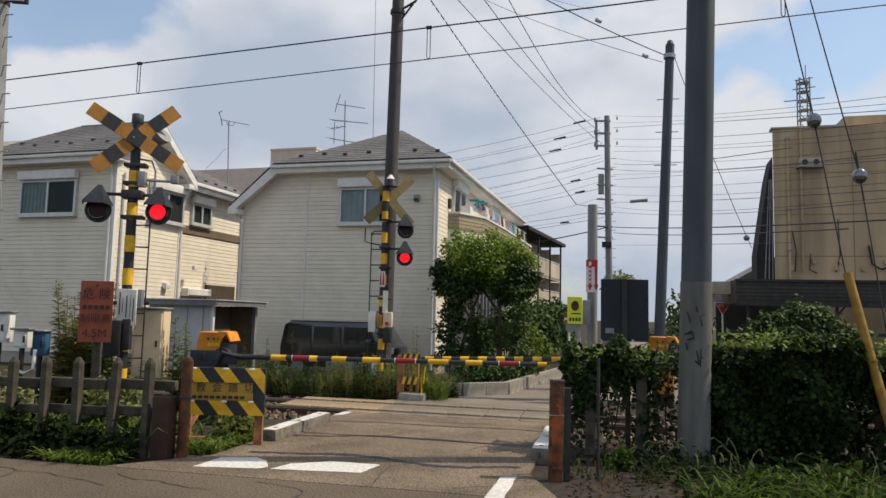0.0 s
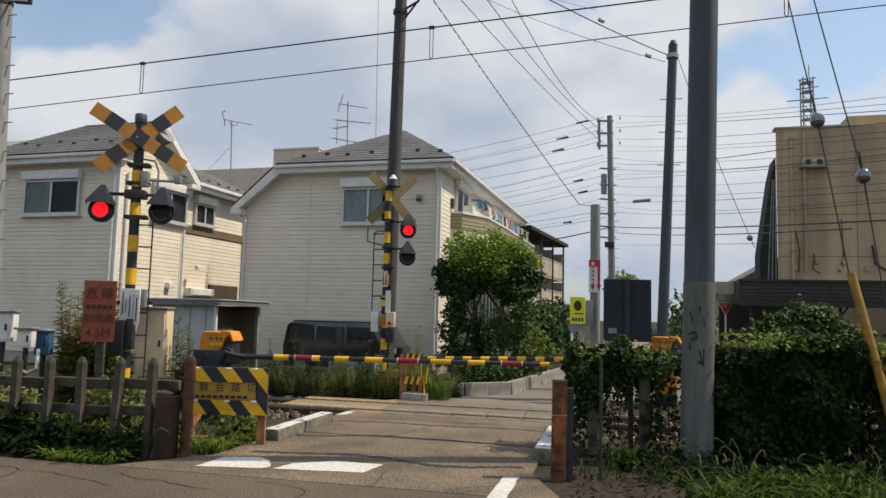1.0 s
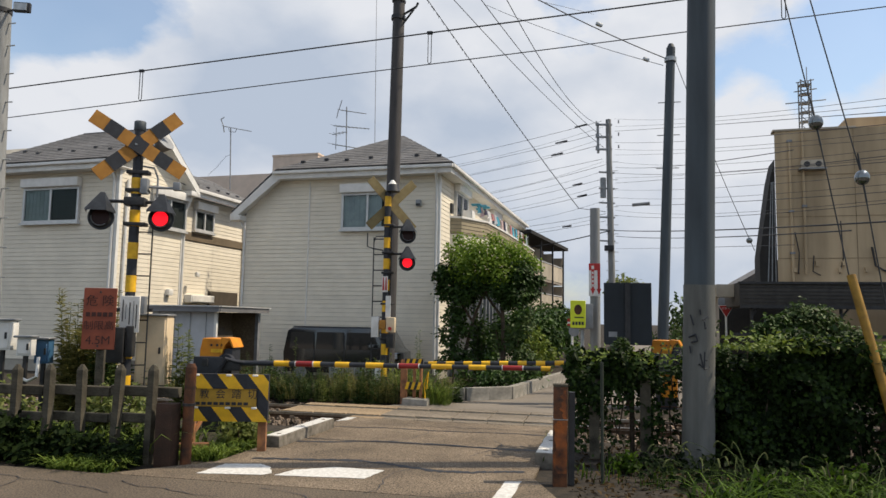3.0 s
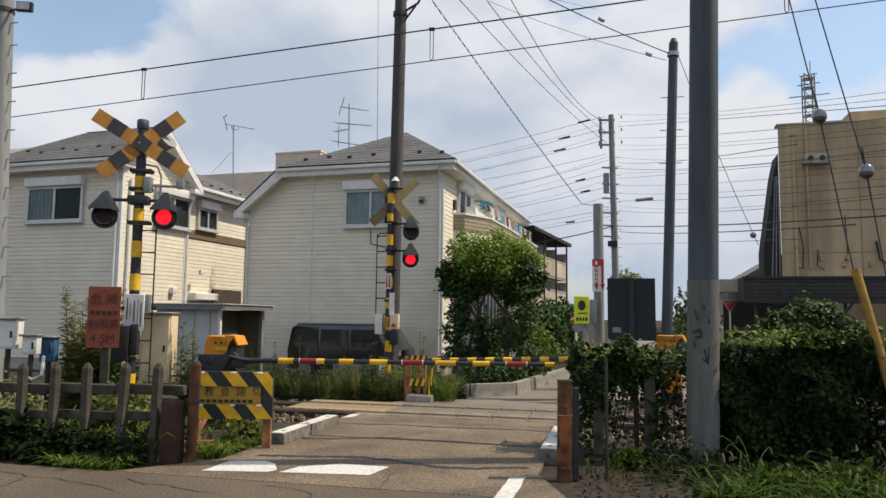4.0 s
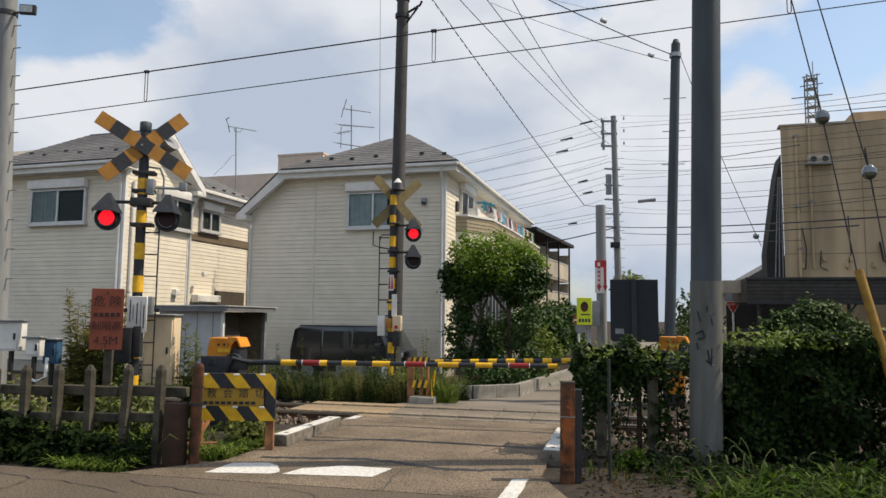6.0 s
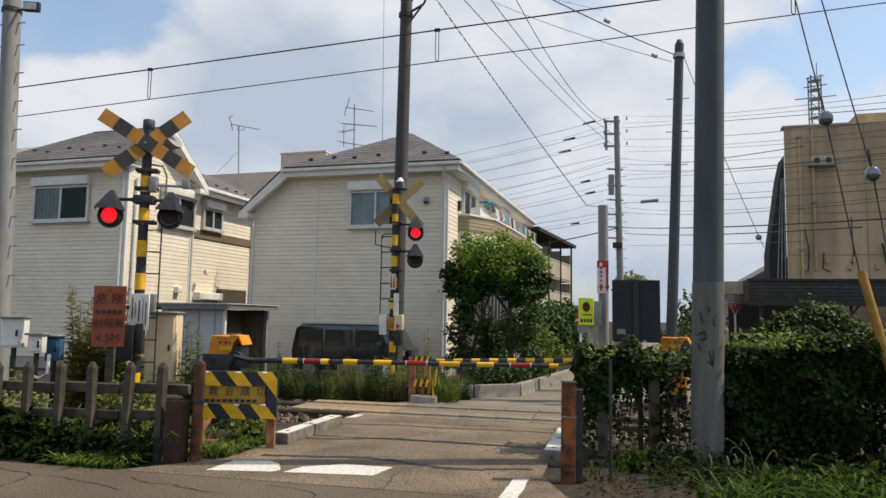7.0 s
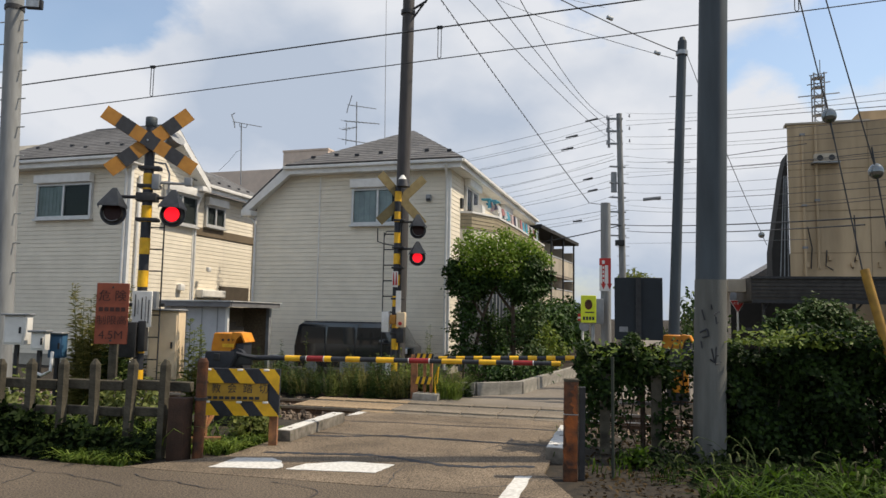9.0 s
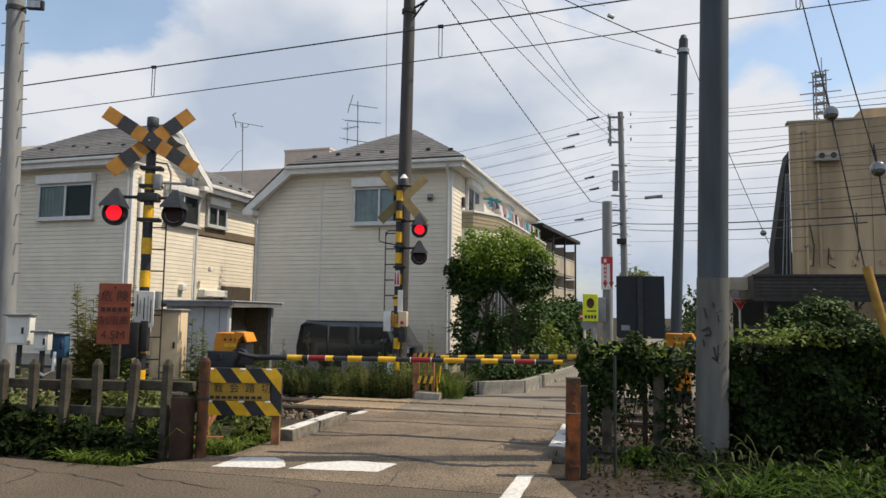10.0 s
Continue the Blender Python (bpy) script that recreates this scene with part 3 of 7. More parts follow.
def slates(parent, a, b, c, d, n):
    """Courses of slates from the eave a-b up to the top edge d-c, each lapping over the one below."""
    a, b, c, d = (Vector(p) for p in (a, b, c, d))
    nrm = (b - a).cross((c + d) / 2 - (a + b) / 2).normalized()
    if nrm.z < 0:
        nrm = -nrm
    for i in range(n):
        f, g = i / n, min(1.0, (i + 1.15) / n)
        p = [a.lerp(d, f) + nrm * 0.024, b.lerp(c, f) + nrm * 0.024, b.lerp(c, g) + nrm * 0.012, a.lerp(d, g) + nrm * 0.012]
        if (p[3] - p[2]).length < 0.02:
            p = p[:3]
        part("slate_course", solid(B(), p, -nrm * 0.02), SLATE, parent)


def snow_guards(parent, pts):
    for p in pts:
        part("snow_guard", box(B(), p, (0.12, 0.07, 0.06)), BLACK, parent)


def house_gabled_cut():
    """The house behind the far signal: hip roof, one low slope, balcony on its lane side."""
    m0 = pose(-4.6, 19.67, 0, 0, 0, -3)
    h = thing("house", "cream lap-sided two-storey house with a grey hip roof", "house", m0)
    I = Matrix.Identity(4)
    body = B()
    solid(body, [(-6.2, 0, -0.05), (0, 0, -0.05), (0, 0, 5.95), (-5.0, 0, 5.95), (-6.2, 0, 4.9)], (0, 12.5, 0))
    part("wall", body, SIDING_DARK, h)
    siding(h, I, lambda z: (-6.2 if z < 4.9 else -6.2 + (z - 4.9) * 1.143, -0.06), 0.3, 5.8)
    side = pose(0, 0, 0, 0, 0, 90)
    siding(h, side, lambda z: (0.06, 12.4), 0.3, 5.85)
    part("corner_trim", box(B(), (-0.02, -0.02, 3.0), (0.1, 0.1, 5.8)), TRIM, h)
    part("foundation", box(B(), (-3.1, -0.005, 0.14), (6.2, 0.03, 0.32)), CONCRETE, h)
    part("joint", box(B(), (-4.07, -0.03, 3.0), (0.025, 0.02, 5.4)), TRIM, h)
    # roof
    roof = part("roof", solid(B(), [(-5.05, -0.35, 6.02), (0.4, -0.35, 6.02), (-2.07, 2.6, 7.66)], (0, 0, -0.05)), SLATE, h, "dark grey slate roof")
    slates(roof, (-5.05, -0.37, 6.04), (0.42, -0.37, 6.04), (-2.07, 2.6, 7.68), (-2.07, 2.6, 7.68), 17)
    slates(roof, (0.42, -0.37, 6.04), (0.42, 13, 6.04), (-2.07, 11, 7.68), (-2.07, 2.6, 7.68), 10)
    slates(roof, (-6.5, 13, 4.8), (-6.5, -0.37, 4.8), (-5.05, -0.37, 6.05), (-5.05, 13, 6.05), 8)
    slates(roof, (-5.05, 13, 6.05), (-5.05, -0.37, 6.05), (-2.07, 2.6, 7.68), (-2.07, 11, 7.68), 10)
    snow_guards(roof, [(-4.4 + i * 0.72, 0.1 + 0.12 * (i % 2), 6.36 + 0.06 * (i % 2)) for i in range(7)])
    # eave boards and gutters
    part("fascia", box(B(), (-2.33, -0.34, 5.86), (5.46, 0.06, 0.22)), TRIM, h, "white eave board")
    part("gutter", bevel(box(B(), (-2.33, -0.42, 5.94), (5.6, 0.1, 0.09)), 0.02), TRIM, h, "white gutter")
    part("soffit", box(B(), (-2.33, -0.16, 5.77), (5.46, 0.32, 0.03)), TRIM, h)
    barge = solid(B(), [(-6.55, -0.36, 4.5), (-6.55, -0.36, 4.72), (-5.06, -0.36, 6.0), (-4.9, -0.36, 5.78)], (0, 0.1, 0))
    part("barge_board", barge, TRIM, h, "white sloping barge board")
    part("eave_return", bevel(box(B(), (-6.36, -0.16, 4.62), (0.34, 0.46, 0.16)), 0.02), TRIM, h)
    part("side_soffit", solid(B(), [(-6.5, -0.34, 4.6), (-5.0, -0.34, 5.82), (-5.0, 0, 5.82), (-6.5, 0, 4.6)], (0, 0, -0.03)), TRIM, h)
    part("side_fascia", box(B(), (0.36, 6.2, 5.88), (0.06, 13.1, 0.2)), TRIM, h, "white eave board")
    part("side_soffit", box(B(), (0.17, 6.2, 5.78), (0.34, 13.0, 0.03)), TRIM, h)
    part("side_gutter", bevel(box(B(), (0.45, 6.3, 5.96), (0.1, 13.3, 0.09)), 0.02), TRIM, h, "white gutter")
    bm = B()
    pipe(bm, [(-0.02, -0.42, 5.86), (-0.05, -0.3, 5.7), (-0.08, -0.09, 5.5), (-0.08, -0.09, 0.1)], 0.04, 8)
    part("downpipe", bm, TRIM, h, "white downpipe")
    pipe(bm := B(), [(-6.35, -0.15, 4.55), (-6.22, -0.06, 4.3), (-6.22, -0.06, 0.1)], 0.035, 8)
    part("downpipe", bm, TRIM, h, "white downpipe")
    window(h, pose(-3.0, -0.03, 4.22), 1.65, 1.08, curtain=0.8)
    part("starter_strip", box(B(), (-3.1, -0.035, 0.33), (6.2, 0.03, 0.05)), ALU, h)
    vent = part("wall_vent", bevel(box(B(), (-0.62, -0.08, 4.95), (0.16, 0.12, 0.2)), 0.04), GREY_METAL, h, "grey vent hood")
    part("grille", box(B(), (-0.62, -0.145, 4.9), (0.12, 0.01, 0.06)), DARK_METAL, vent)
    # lane side: windows and balcony
    window(h, side @ pose(1.4, -0.03, 4.3), 1.5, 1.25, curtain=0.2)
    window(h, side @ pose(6.5, -0.03, 4.3), 1.5, 1.25, curtain=0.2)
    plan = [(0.0, 1.02), (0.34, 1.15), (0.86, 2.28), (0.95, 5.2), (0.95, 11.4), (0.0, 11.4)]
    grow = lambda d, z: [(x + (d if x > 0 else 0), y - (d if y < 2 else 0), z) for x, y in plan]
    bal = part("balcony", solid(B(), grow(0, 4.2), (0, 0, 0.46)), SIDING_TAN, h, "tan sided balcony parapet with a cut corner")
    part("bay_wall", solid(B(), grow(-0.02, 3.0), (0, 0, 1.19)), SIDING, bal, "cream wall under the balcony")
    for i in range(4):
        part("lap_joint", solid(B(), grow(0.006, 4.24 + 0.11 * i), (0, 0, 0.01)), SIDING_BROWN, bal)
    part("balcony_cap", solid(B(), grow(0.03, 4.66), (0, 0, 0.06)), TRIM, bal, "white capping")
    # added flat dark panel, hides the lit wall and paints the porch's shade
    porch = part("porch_shade", box(B(), (0.7, 3.6, 1.5), (0.05, 4.6, 3.0)), INNER_SHADE, h, "dark panel for the shade of the porch behind grey posts")
    for i in range(9):
        part("porch_post", box(B(), (0.8, 1.4 + 0.5 * i, 1.5), (0.09, 0.1, 3.0)), GREY_METAL, porch)
    part("porch_end", box(B(), (0.36, 1.32, 1.5), (0.66, 0.05, 3.0)), GREY_METAL, porch)
    part("storage_box", bevel(box(B(), (0.42, 1.75, 4.84), (0.3, 0.4, 0.26)), 0.03), WHITE, bal, "white box on the balcony")
    rng = random.Random(3)
    cols = ((0.1, 0.38, 0.52), (0.45, 0.5, 0.56), (0.42, 0.2, 0.2), (0.7, 0.7, 0.72), (0.05, 0.05, 0.09), (0.6, 0.45, 0.45))
    mats = [mat("laundry_%s" % c, q, None, 12, 0.9, bump=0.1) for c, q in zip(("teal", "blue", "red", "white", "navy", "rose"), cols)]
    bar = part("drying_rail", tube(B(), (0.62, 2.0, 5.2), (0.8, 10.8, 5.2), 0.015, None, 6), ALU, h)
    for i in range(24):
        y = 2.0 + i * 0.36
        hh = rng.uniform(0.16, 0.34) if i < 9 else rng.uniform(0.35, 0.75)
        x = 0.62 + 0.02 * i * 0.36 + rng.uniform(-0.05, 0.05)
        w = rng.uniform(0.14, 0.3)
        bm = solid(B(), [(x, y, 5.19), (x, y + w, 5.19), (x + 0.05, y + w + 0.05, 5.19 - hh), (x - 0.03, y + w * 0.5, 5.15 - hh), (x + 0.03, y - 0.04, 5.2 - hh)], (0.03, 0.01, 0))
        part("hung_garment", bm, mats[(i * 5 + i // 4) % 6], bar)
    for i in range(4):
        part("hanger_clip", bevel(box(B(), (0.64 + rng.uniform(-0.12, 0.12), 2.0 + 0.3 * i, 5.2), (0.3, 0.2, 0.05)), 0.01, 1), mats[0], bar, "turquoise clothes hanger")
    part("satellite_bracket", box(B(), (0.06, 1.05, 4.95), (0.06, 0.18, 0.3)), DARK_METAL, h)


def house_left():
    """The house at the left edge: front under a gable roof, a lower wing behind it."""
    m0 = pose(-13.56, 17.67, 0, 0, 0, -4)
    h = thing("house", "cream lap-sided two-storey house with a gable roof", "house", m0)
    I = Matrix.Identity(4)
    side = pose(0, 0, 0, 0, 0, 90)
    part("wall", solid(B(), [(0, 0, -0.05), (0, 0, 5.85), (0, 1.27, 6.95), (0, 2.8, 5.8), (0, 2.9, -0.05)], (-9.5, 0, 0)), SIDING_DARK, h)
    part("rear_wall", box(B(), (-4.6, 5.1, 2.8), (8.6, 3.7, 5.7)), SIDING_DARK, h)
    siding(h, I, lambda z: (-9.5, -0.06), 0.3, 5.85)
    siding(h, side, lambda z: (0.06 if z < 5.85 else 0.06 + (z - 5.85) * 1.2, 2.84 if z < 5.7 else 2.84 - (z - 5.7) * 1.25), 0.3, 6.85)
    siding(h, pose(-0.3, 0, 0, 0, 0, 90), lambda z: (2.95, 6.9), 0.3, 4.1)
    siding(h, pose(-0.3, 0, 0, 0, 0, 90), lambda z: (2.95, 6.9), 4.42, 5.6)
    part("brown_band", box(B(), (-0.28, 5.1, 4.28), (0.07, 3.6, 0.26)), BAND_BROWN, h, "brown band under the upper window")
    for y in (0.0, 2.88):
        part("corner_trim", box(B(), (-0.02, y, 2.95), (0.12, 0.1, 5.7)), TRIM, h)
    roof = part("roof", solid(B(), [(0.4, -0.4, 6.02), (0.4, 1.3, 7.28), (-2.6, 1.3, 7.28), (-5.3, -0.4, 6.02)], (0, 0, -0.05)), SLATE, h, "dark grey slate roof")
    slates(roof, (-5.3, -0.42, 6.04), (0.42, -0.42, 6.04), (0.42, 1.3, 7.3), (-2.6, 1.3, 7.3), 16)
    slates(roof, (0.42, 3.08, 5.8), (-2.6, 3.08, 5.8), (-2.6, 1.3, 7.3), (0.42, 1.3, 7.3), 10)
    slates(roof, (0.2, 7.2, 5.8), (0.2, 2.6, 5.8), (-1.6, 2.6, 6.75), (-1.6, 6.6, 6.75), 8)
    snow_guards(roof, [(-4.4 + i * 0.66, 0.05 + 0.15 * (i % 2), 6.41 + 0.11 * (i % 2)) for i in range(7)])
    snow_guards(roof, [(-0.25, 3.9 + 0.6 * i, 6.07) for i in range(5)])
    part("ridge_cap", box(B(), (-1.08, 1.3, 7.29), (3.0, 0.14, 0.03)), SLATE, roof)
    part("fascia", box(B(), (-4.6, -0.39, 5.86), (10, 0.06, 0.22)), TRIM, h, "white eave board")
    part("gutter", bevel(box(B(), (-4.6, -0.47, 5.94), (10.1, 0.1, 0.09)), 0.02), TRIM, h, "white gutter")
    part("soffit", box(B(), (-4.6, -0.18, 5.77), (10, 0.36, 0.03)), TRIM, h)
    part("barge_board", solid(B(), [(0.36, -0.45, 5.76), (0.36, 1.3, 7.05), (0.36, 1.3, 7.28), (0.36, -0.45, 6.0)], (0.07, 0, 0)), TRIM, h, "white barge board of the gable")
    part("barge_board", solid(B(), [(0.36, 3.12, 5.5), (0.36, 3.12, 5.76), (0.36, 1.3, 7.28), (0.36, 1.3, 7.02)], (0.07, 0, 0)), TRIM, h, "white barge board of the gable")
    part("gable_soffit", solid(B(), [(0.0, -0.4, 5.76), (0.0, 1.3, 7.0), (0.38, 1.3, 7.0), (0.38, -0.4, 5.76)], (0, 0, 0.03)), TRIM, h)
    part("gable_soffit", solid(B(), [(0.0, 3.08, 5.5), (0.38, 3.08, 5.5), (0.38, 1.3, 7.0), (0.0, 1.3, 7.0)], (0, 0, 0.03)), TRIM, h)
    part("eave_return", bevel(box(B(), (0.22, 2.95, 5.56), (0.4, 0.45, 0.16)), 0.02), TRIM, h)
    part("rear_gutter", bevel(box(B(), (0.22, 5.1, 5.76), (0.1, 4.2, 0.11)), 0.02), TRIM, h, "white gutter")
    part("rear_fascia", box(B(), (0.14, 5.1, 5.66), (0.06, 4.1, 0.18)), TRIM, h)
    for pts in ([(0.0, -0.44, 5.88), (0.0, -0.3, 5.65), (-0.1, -0.09, 5.45), (-0.1, -0.09, 0.1)], [(0.08, 0.25, 5.5), (0.08, 0.25, 0.1)],
                [(0.25, 3.0, 5.5), (0.06, 2.92, 4.95), (0.06, 2.92, 0.1)], [(0.2, 7.1, 5.6), (-0.22, 6.85, 5.2), (-0.22, 6.85, 0.1)]):
        part("downpipe", pipe(B(), pts, 0.042, 8), TRIM, h, "white downpipe")
    window(h, pose(-3.35, -0.03, 4.27), 2.05, 1.05, curtain=0.5, cloth=CURTAIN_DIM)
    window(h, side @ pose(1.35, -0.03, 4.32), 1.6, 0.98, curtain=0.5)
    window(h, pose(-0.3, 0, 0, 0, 0, 90) @ pose(3.8, -0.03, 4.5), 1.1, 0.72, curtain=0.1)
    part("awning", bevel(box(B(), (-0.15, 4.2, 2.2), (0.3, 1.3, 0.26)), 0.03), TRIM, h, "white shutter box over the lower window")
    part("box_front", box(B(), (0.01, 4.2, 2.2), (0.012, 1.2, 0.18)), WHITE, h)
    part("dark_window", box(B(), (-0.26, 5.7, 2.25), (0.1, 1.75, 0.5)), SIDING_BROWN, h, "dark brown shuttered window")
    part("wall_vent", bevel(box(B(), (0.1, 2.3, 2.35), (0.16, 0.22, 0.2)), 0.04), TRIM, h, "white vent hood")
    part("wall_vent", bevel(box(B(), (0.08, 3.7, 3.0), (0.12, 0.16, 0.16)), 0.04), TRIM, h, "white vent hood")


house_gabled_cut()
house_left()


def far_buildings():
    # low pinkish block behind the houses
    t = thing("apartment_block", "pinkish-beige rendered flat-roofed block behind the houses", "building", pose(-27.0, 55, 0, 0, 0, -4))
    part("wall", box(B(), (-3, 4, 6.9), (14, 8, 13.8)), PINK_WALL, t)
    part("tower", box(B(), (1.6, 4, 7.6), (4.2, 8, 15.2)), PINK_WALL, t)
    part("parapet", box(B(), (1.6, 4, 15.28), (4.3, 8.1, 0.16)), PINK_WALL, t)
    # balconied apartment house along the lane
    a = thing("apartment_house", "three-storey apartment house with beige balconies along the lane", "building", pose(-4.99, 39.5, 0, 0, 0, -8.2))
    part("wall", box(B(), (-4.0, 4.6, 3.2), (7.0, 9.6, 6.5)), APT_WALL, a)
    part("roof", solid(B(), [(-8, -1, 6.5), (1.1, -0.6, 6.45), (1.1, 9.8, 6.45), (-8, 9.8, 6.5)], (0, 0, 0.2)), SHADE_ROOF, a, "dark overhanging eave")
    for k, z in enumerate((1.0, 2.85, 4.75)):
        for i in range(3):
            y = 1.3 + i * 3.2
            bal = part("balcony", box(B(), (0.3, y, z - 0.6), (1.0, 3.1, 0.12)), APT_WALL, a)
            part("panel", box(B(), (0.8, y, z - 0.05), (0.06, 2.9, 0.95)), APT_RAIL, bal, "beige balcony panel")
            part("rail", box(B(), (0.8, y, z + 0.5), (0.05, 3.0, 0.05)), ALU, bal)
            part("partition", box(B(), (0.3, y + 1.57, z + 0.3), (1.0, 0.06, 1.75)), APT_RAIL, bal)
            part("window", box(B(), (-0.46, y, z + 0.25), (0.1, 2.0, 1.4)), GLASS, a, "dark sliding window")
    for y in (-0.3, 2.9, 6.1, 9.4):
        part("post", box(B(), (0.84, y, 3.2), (0.1, 0.1, 6.5)), DARK_METAL, a)
    # tan concrete building behind the canopy
    b = thing("concrete_building", "tan rendered concrete building with streaked walls and pipes", "building", pose(6.41, 29.53, 0, 0, 0, -3))
    part("wall", solid(B(), [(0, 0, -0.03), (20, 0, -0.03), (20, 9, -0.03), (2.2, 9, -0.03)], (0, 0, 9.2)), TAN_WALL, b)
    part("stair_tower", box(B(), (8.9, 5, 9.5), (12.0, 7, 0.9)), TAN_WALL, b)
    for x, z0, z1 in ((0.52, 3.3, 8.75), (0.98, 3.6, 9.1)):
        part("drain_pipe", tube(B(), (x, -0.07, z0), (x, -0.07, z1), 0.05, None, 8), TAN_WALL, b, "painted drain pipe")
    for x, z in ((0.52, 8.75), (0.98, 6.2), (0.52, 6.0), (0.52, 4.4)):
        part("pipe_bracket", box(B(), (x, -0.06, z), (0.18, 0.14, 0.08)), GREY_METAL, b)
    v = part("wall_vent", bevel(box(B(), (1.28, -0.12, 7.78), (0.8, 0.26, 0.34)), 0.03), APT_RAIL, b, "pale box with paired dark vents")
    part("ledge", box(B(), (1.28, -0.16, 7.6), (0.95, 0.36, 0.05)), GALV, v)
    for dx in (-0.2, 0.2):
        part("vent", tube(B(), (1.28 + dx, -0.27, 7.78), (1.28 + dx, -0.2, 7.78), 0.11, None, 12), DARK_METAL, v)
    for z in (2.6, 4.2, 5.8, 7.4):
        part("wall_joint", box(B(), (10, -0.004, z), (20, 0.012, 0.025)), TAN_JOINT, b)
    for i in range(9):
        part("junction_box", box(B(), (0.6 + i * 0.55 + 0.2 * (i % 3), -0.06, 3.75 + 0.25 * (i % 2)), (0.1, 0.12, 0.18)), TAN_WALL, b)
    part("coping", box(B(), (1.4, 0.2, 9.2), (2.9, 0.5, 0.07)), APT_RAIL, b, "pale coping")
    for x in (2.75, 4.6, 6.4):
        part("panel_joint", box(B(), (x, -0.004, 5.5), (0.025, 0.012, 7.3)), TAN_JOINT, b)
    for pts in ([(0.62, -0.06, 5.2), (0.75, -0.06, 4.4), (0.7, -0.06, 3.6)], [(1.25, -0.06, 4.3), (1.2, -0.06, 3.7), (1.45, -0.06, 3.55)], [(2.2, -0.06, 5.6), (2.25, -0.06, 4.2), (2.1, -0.06, 3.6)]):
        part("cable", pipe(B(), pts, 0.02, 6), DARK_METAL, b, "hanging cable")
    bm = B()
    pipe(bm, [(3.2, -0.1, 4.6), (3.3, -0.1, 3.9), (3.6, -0.1, 3.7), (4.1, -0.1, 3.9), (4.2, -0.1, 5.4)], 0.04)
    part("conduit", bm, DARK_METAL, b)
    # outside stair cased in dark louvres, stepping out floor by floor
    st = part("stair_case", solid(B(), [(0.0, 0.1, 8.1), (-0.18, 0.1, 7.3), (-0.62, 0.1, 4.3), (-0.62, 0.1, 3.2), (0.0, 0.1, 3.2)], (0, 1.4, 0)), SHADE_ROOF, b, "dark louvred stair casing")
    for i in range(3):
        part("louvre_strip", solid(B(), [(-0.08 - 0.14 * i, 0.08, 3.3), (-0.04 - 0.14 * i, 0.08, 3.3), (-0.02 - 0.05 * i, 0.08, 7.2), (-0.045 - 0.05 * i, 0.08, 7.2)], (0, 0.03, 0)), GREY_METAL, st, "pale louvre strip")
    # bicycle shelter with a dark roof
    c = thing("shelter", "dark-roofed open shelter on steel posts", "shelter", pose(3.43, 23.4, 0))
    part("roof", bevel(box(B(), (4.78, 1.4, 2.58), (8.5, 2.8, 0.74)), 0.03), mat("brown_sheet", (0.075, 0.068, 0.06), (0.045, 0.04, 0.036), 5, 0.7, bump=0.2, stain=0.3), c, "deep dark sheet-metal roof")
    part("roof_lip", box(B(), (4.78, -0.03, 2.92), (8.56, 0.1, 0.07)), DARK_METAL, c)
    for z in (2.34, 2.45, 2.56, 2.67, 2.78):
        part("roof_seam", box(B(), (4.78, -0.01, z), (8.5, 0.03, 0.018)), DARK_METAL, c)
    part("front_beam", box(B(), (4.8, 0.02, 2.2), (8.5, 0.08, 0.1)), DARK_METAL, c)
    part("side_fascia", box(B(), (0.28, 1.2, 2.72), (0.56, 0.6, 0.4)), APT_RAIL, c, "pale fascia")
    for x in (0.9, 3.4, 5.9, 8.4):
        part("post", tube(B(), (x, 0.2, 0), (x, 0.2, 2.5), 0.05, None, 8), DARK_METAL, c)
        part("brace", tube(B(), (x, 0.2, 1.9), (x + 0.45, 0.2, 2.46), 0.03, None, 6), DARK_METAL, c)
    part("back_wall", box(B(), (2.0, 3.9, 1.2), (3.0, 0.1, 2.3)), SHADE_ROOF, c)
    part("end_wall", box(B(), (6.2, 4.3, 1.3), (5.4, 0.1, 2.6)), TAN_WALL, c, "tan rendered wall")
    part("beam", box(B(), (4.6, 0.2, 1.35), (8.6, 0.05, 0.1)), DARK_METAL, c)
    g = thing("house", "small distant house with a grey roof beside the shelter", "house", pose(8.5, 38, 0))
    part("wall", box(B(), (0, 3, 1.6), (5, 6, 3.2)), APT_RAIL, g)
    part("roof", solid(B(), [(-3.0, 0, 3.2), (3, 0, 3.2), (0, 0, 5.0)], (0, 6, 0)), SLATE, g, "grey gable roof")


far_buildings()


# ---- poles ----
def concrete_pole(at, h, r0, r1, label, low=None, skin=None, lean=(0, 0), steps=()):
    p = thing("utility_pole", label, "pole", at, "utility poles")
    top = Vector((lean[0], lean[1], h))
    skin = skin or POLE_DARK
    if low:
        f = low / h
        part("sleeve", tube(B(), (0, 0, -0.1), top * f, r0 + 0.007, r0 + (r1 - r0) * f + 0.007, 28), SLEEVE, p, "pale painted lower sleeve")
        part("shaft", tube(B(), top * (f * 0.98), top, r0 + (r1 - r0) * f, r1, 28), skin, p)
    else:
        part("shaft", tube(B(), (0, 0, -0.1), top, r0, r1, 20), skin, p)
    for z in steps:
        c = top * (z / h)
        part("step_bolt", tube(B(), c + Vector((-r0 - 0.13, 0, 0)), c + Vector((r0 + 0.13, 0, 0)), 0.011, None, 6), GALV, p)
    return p


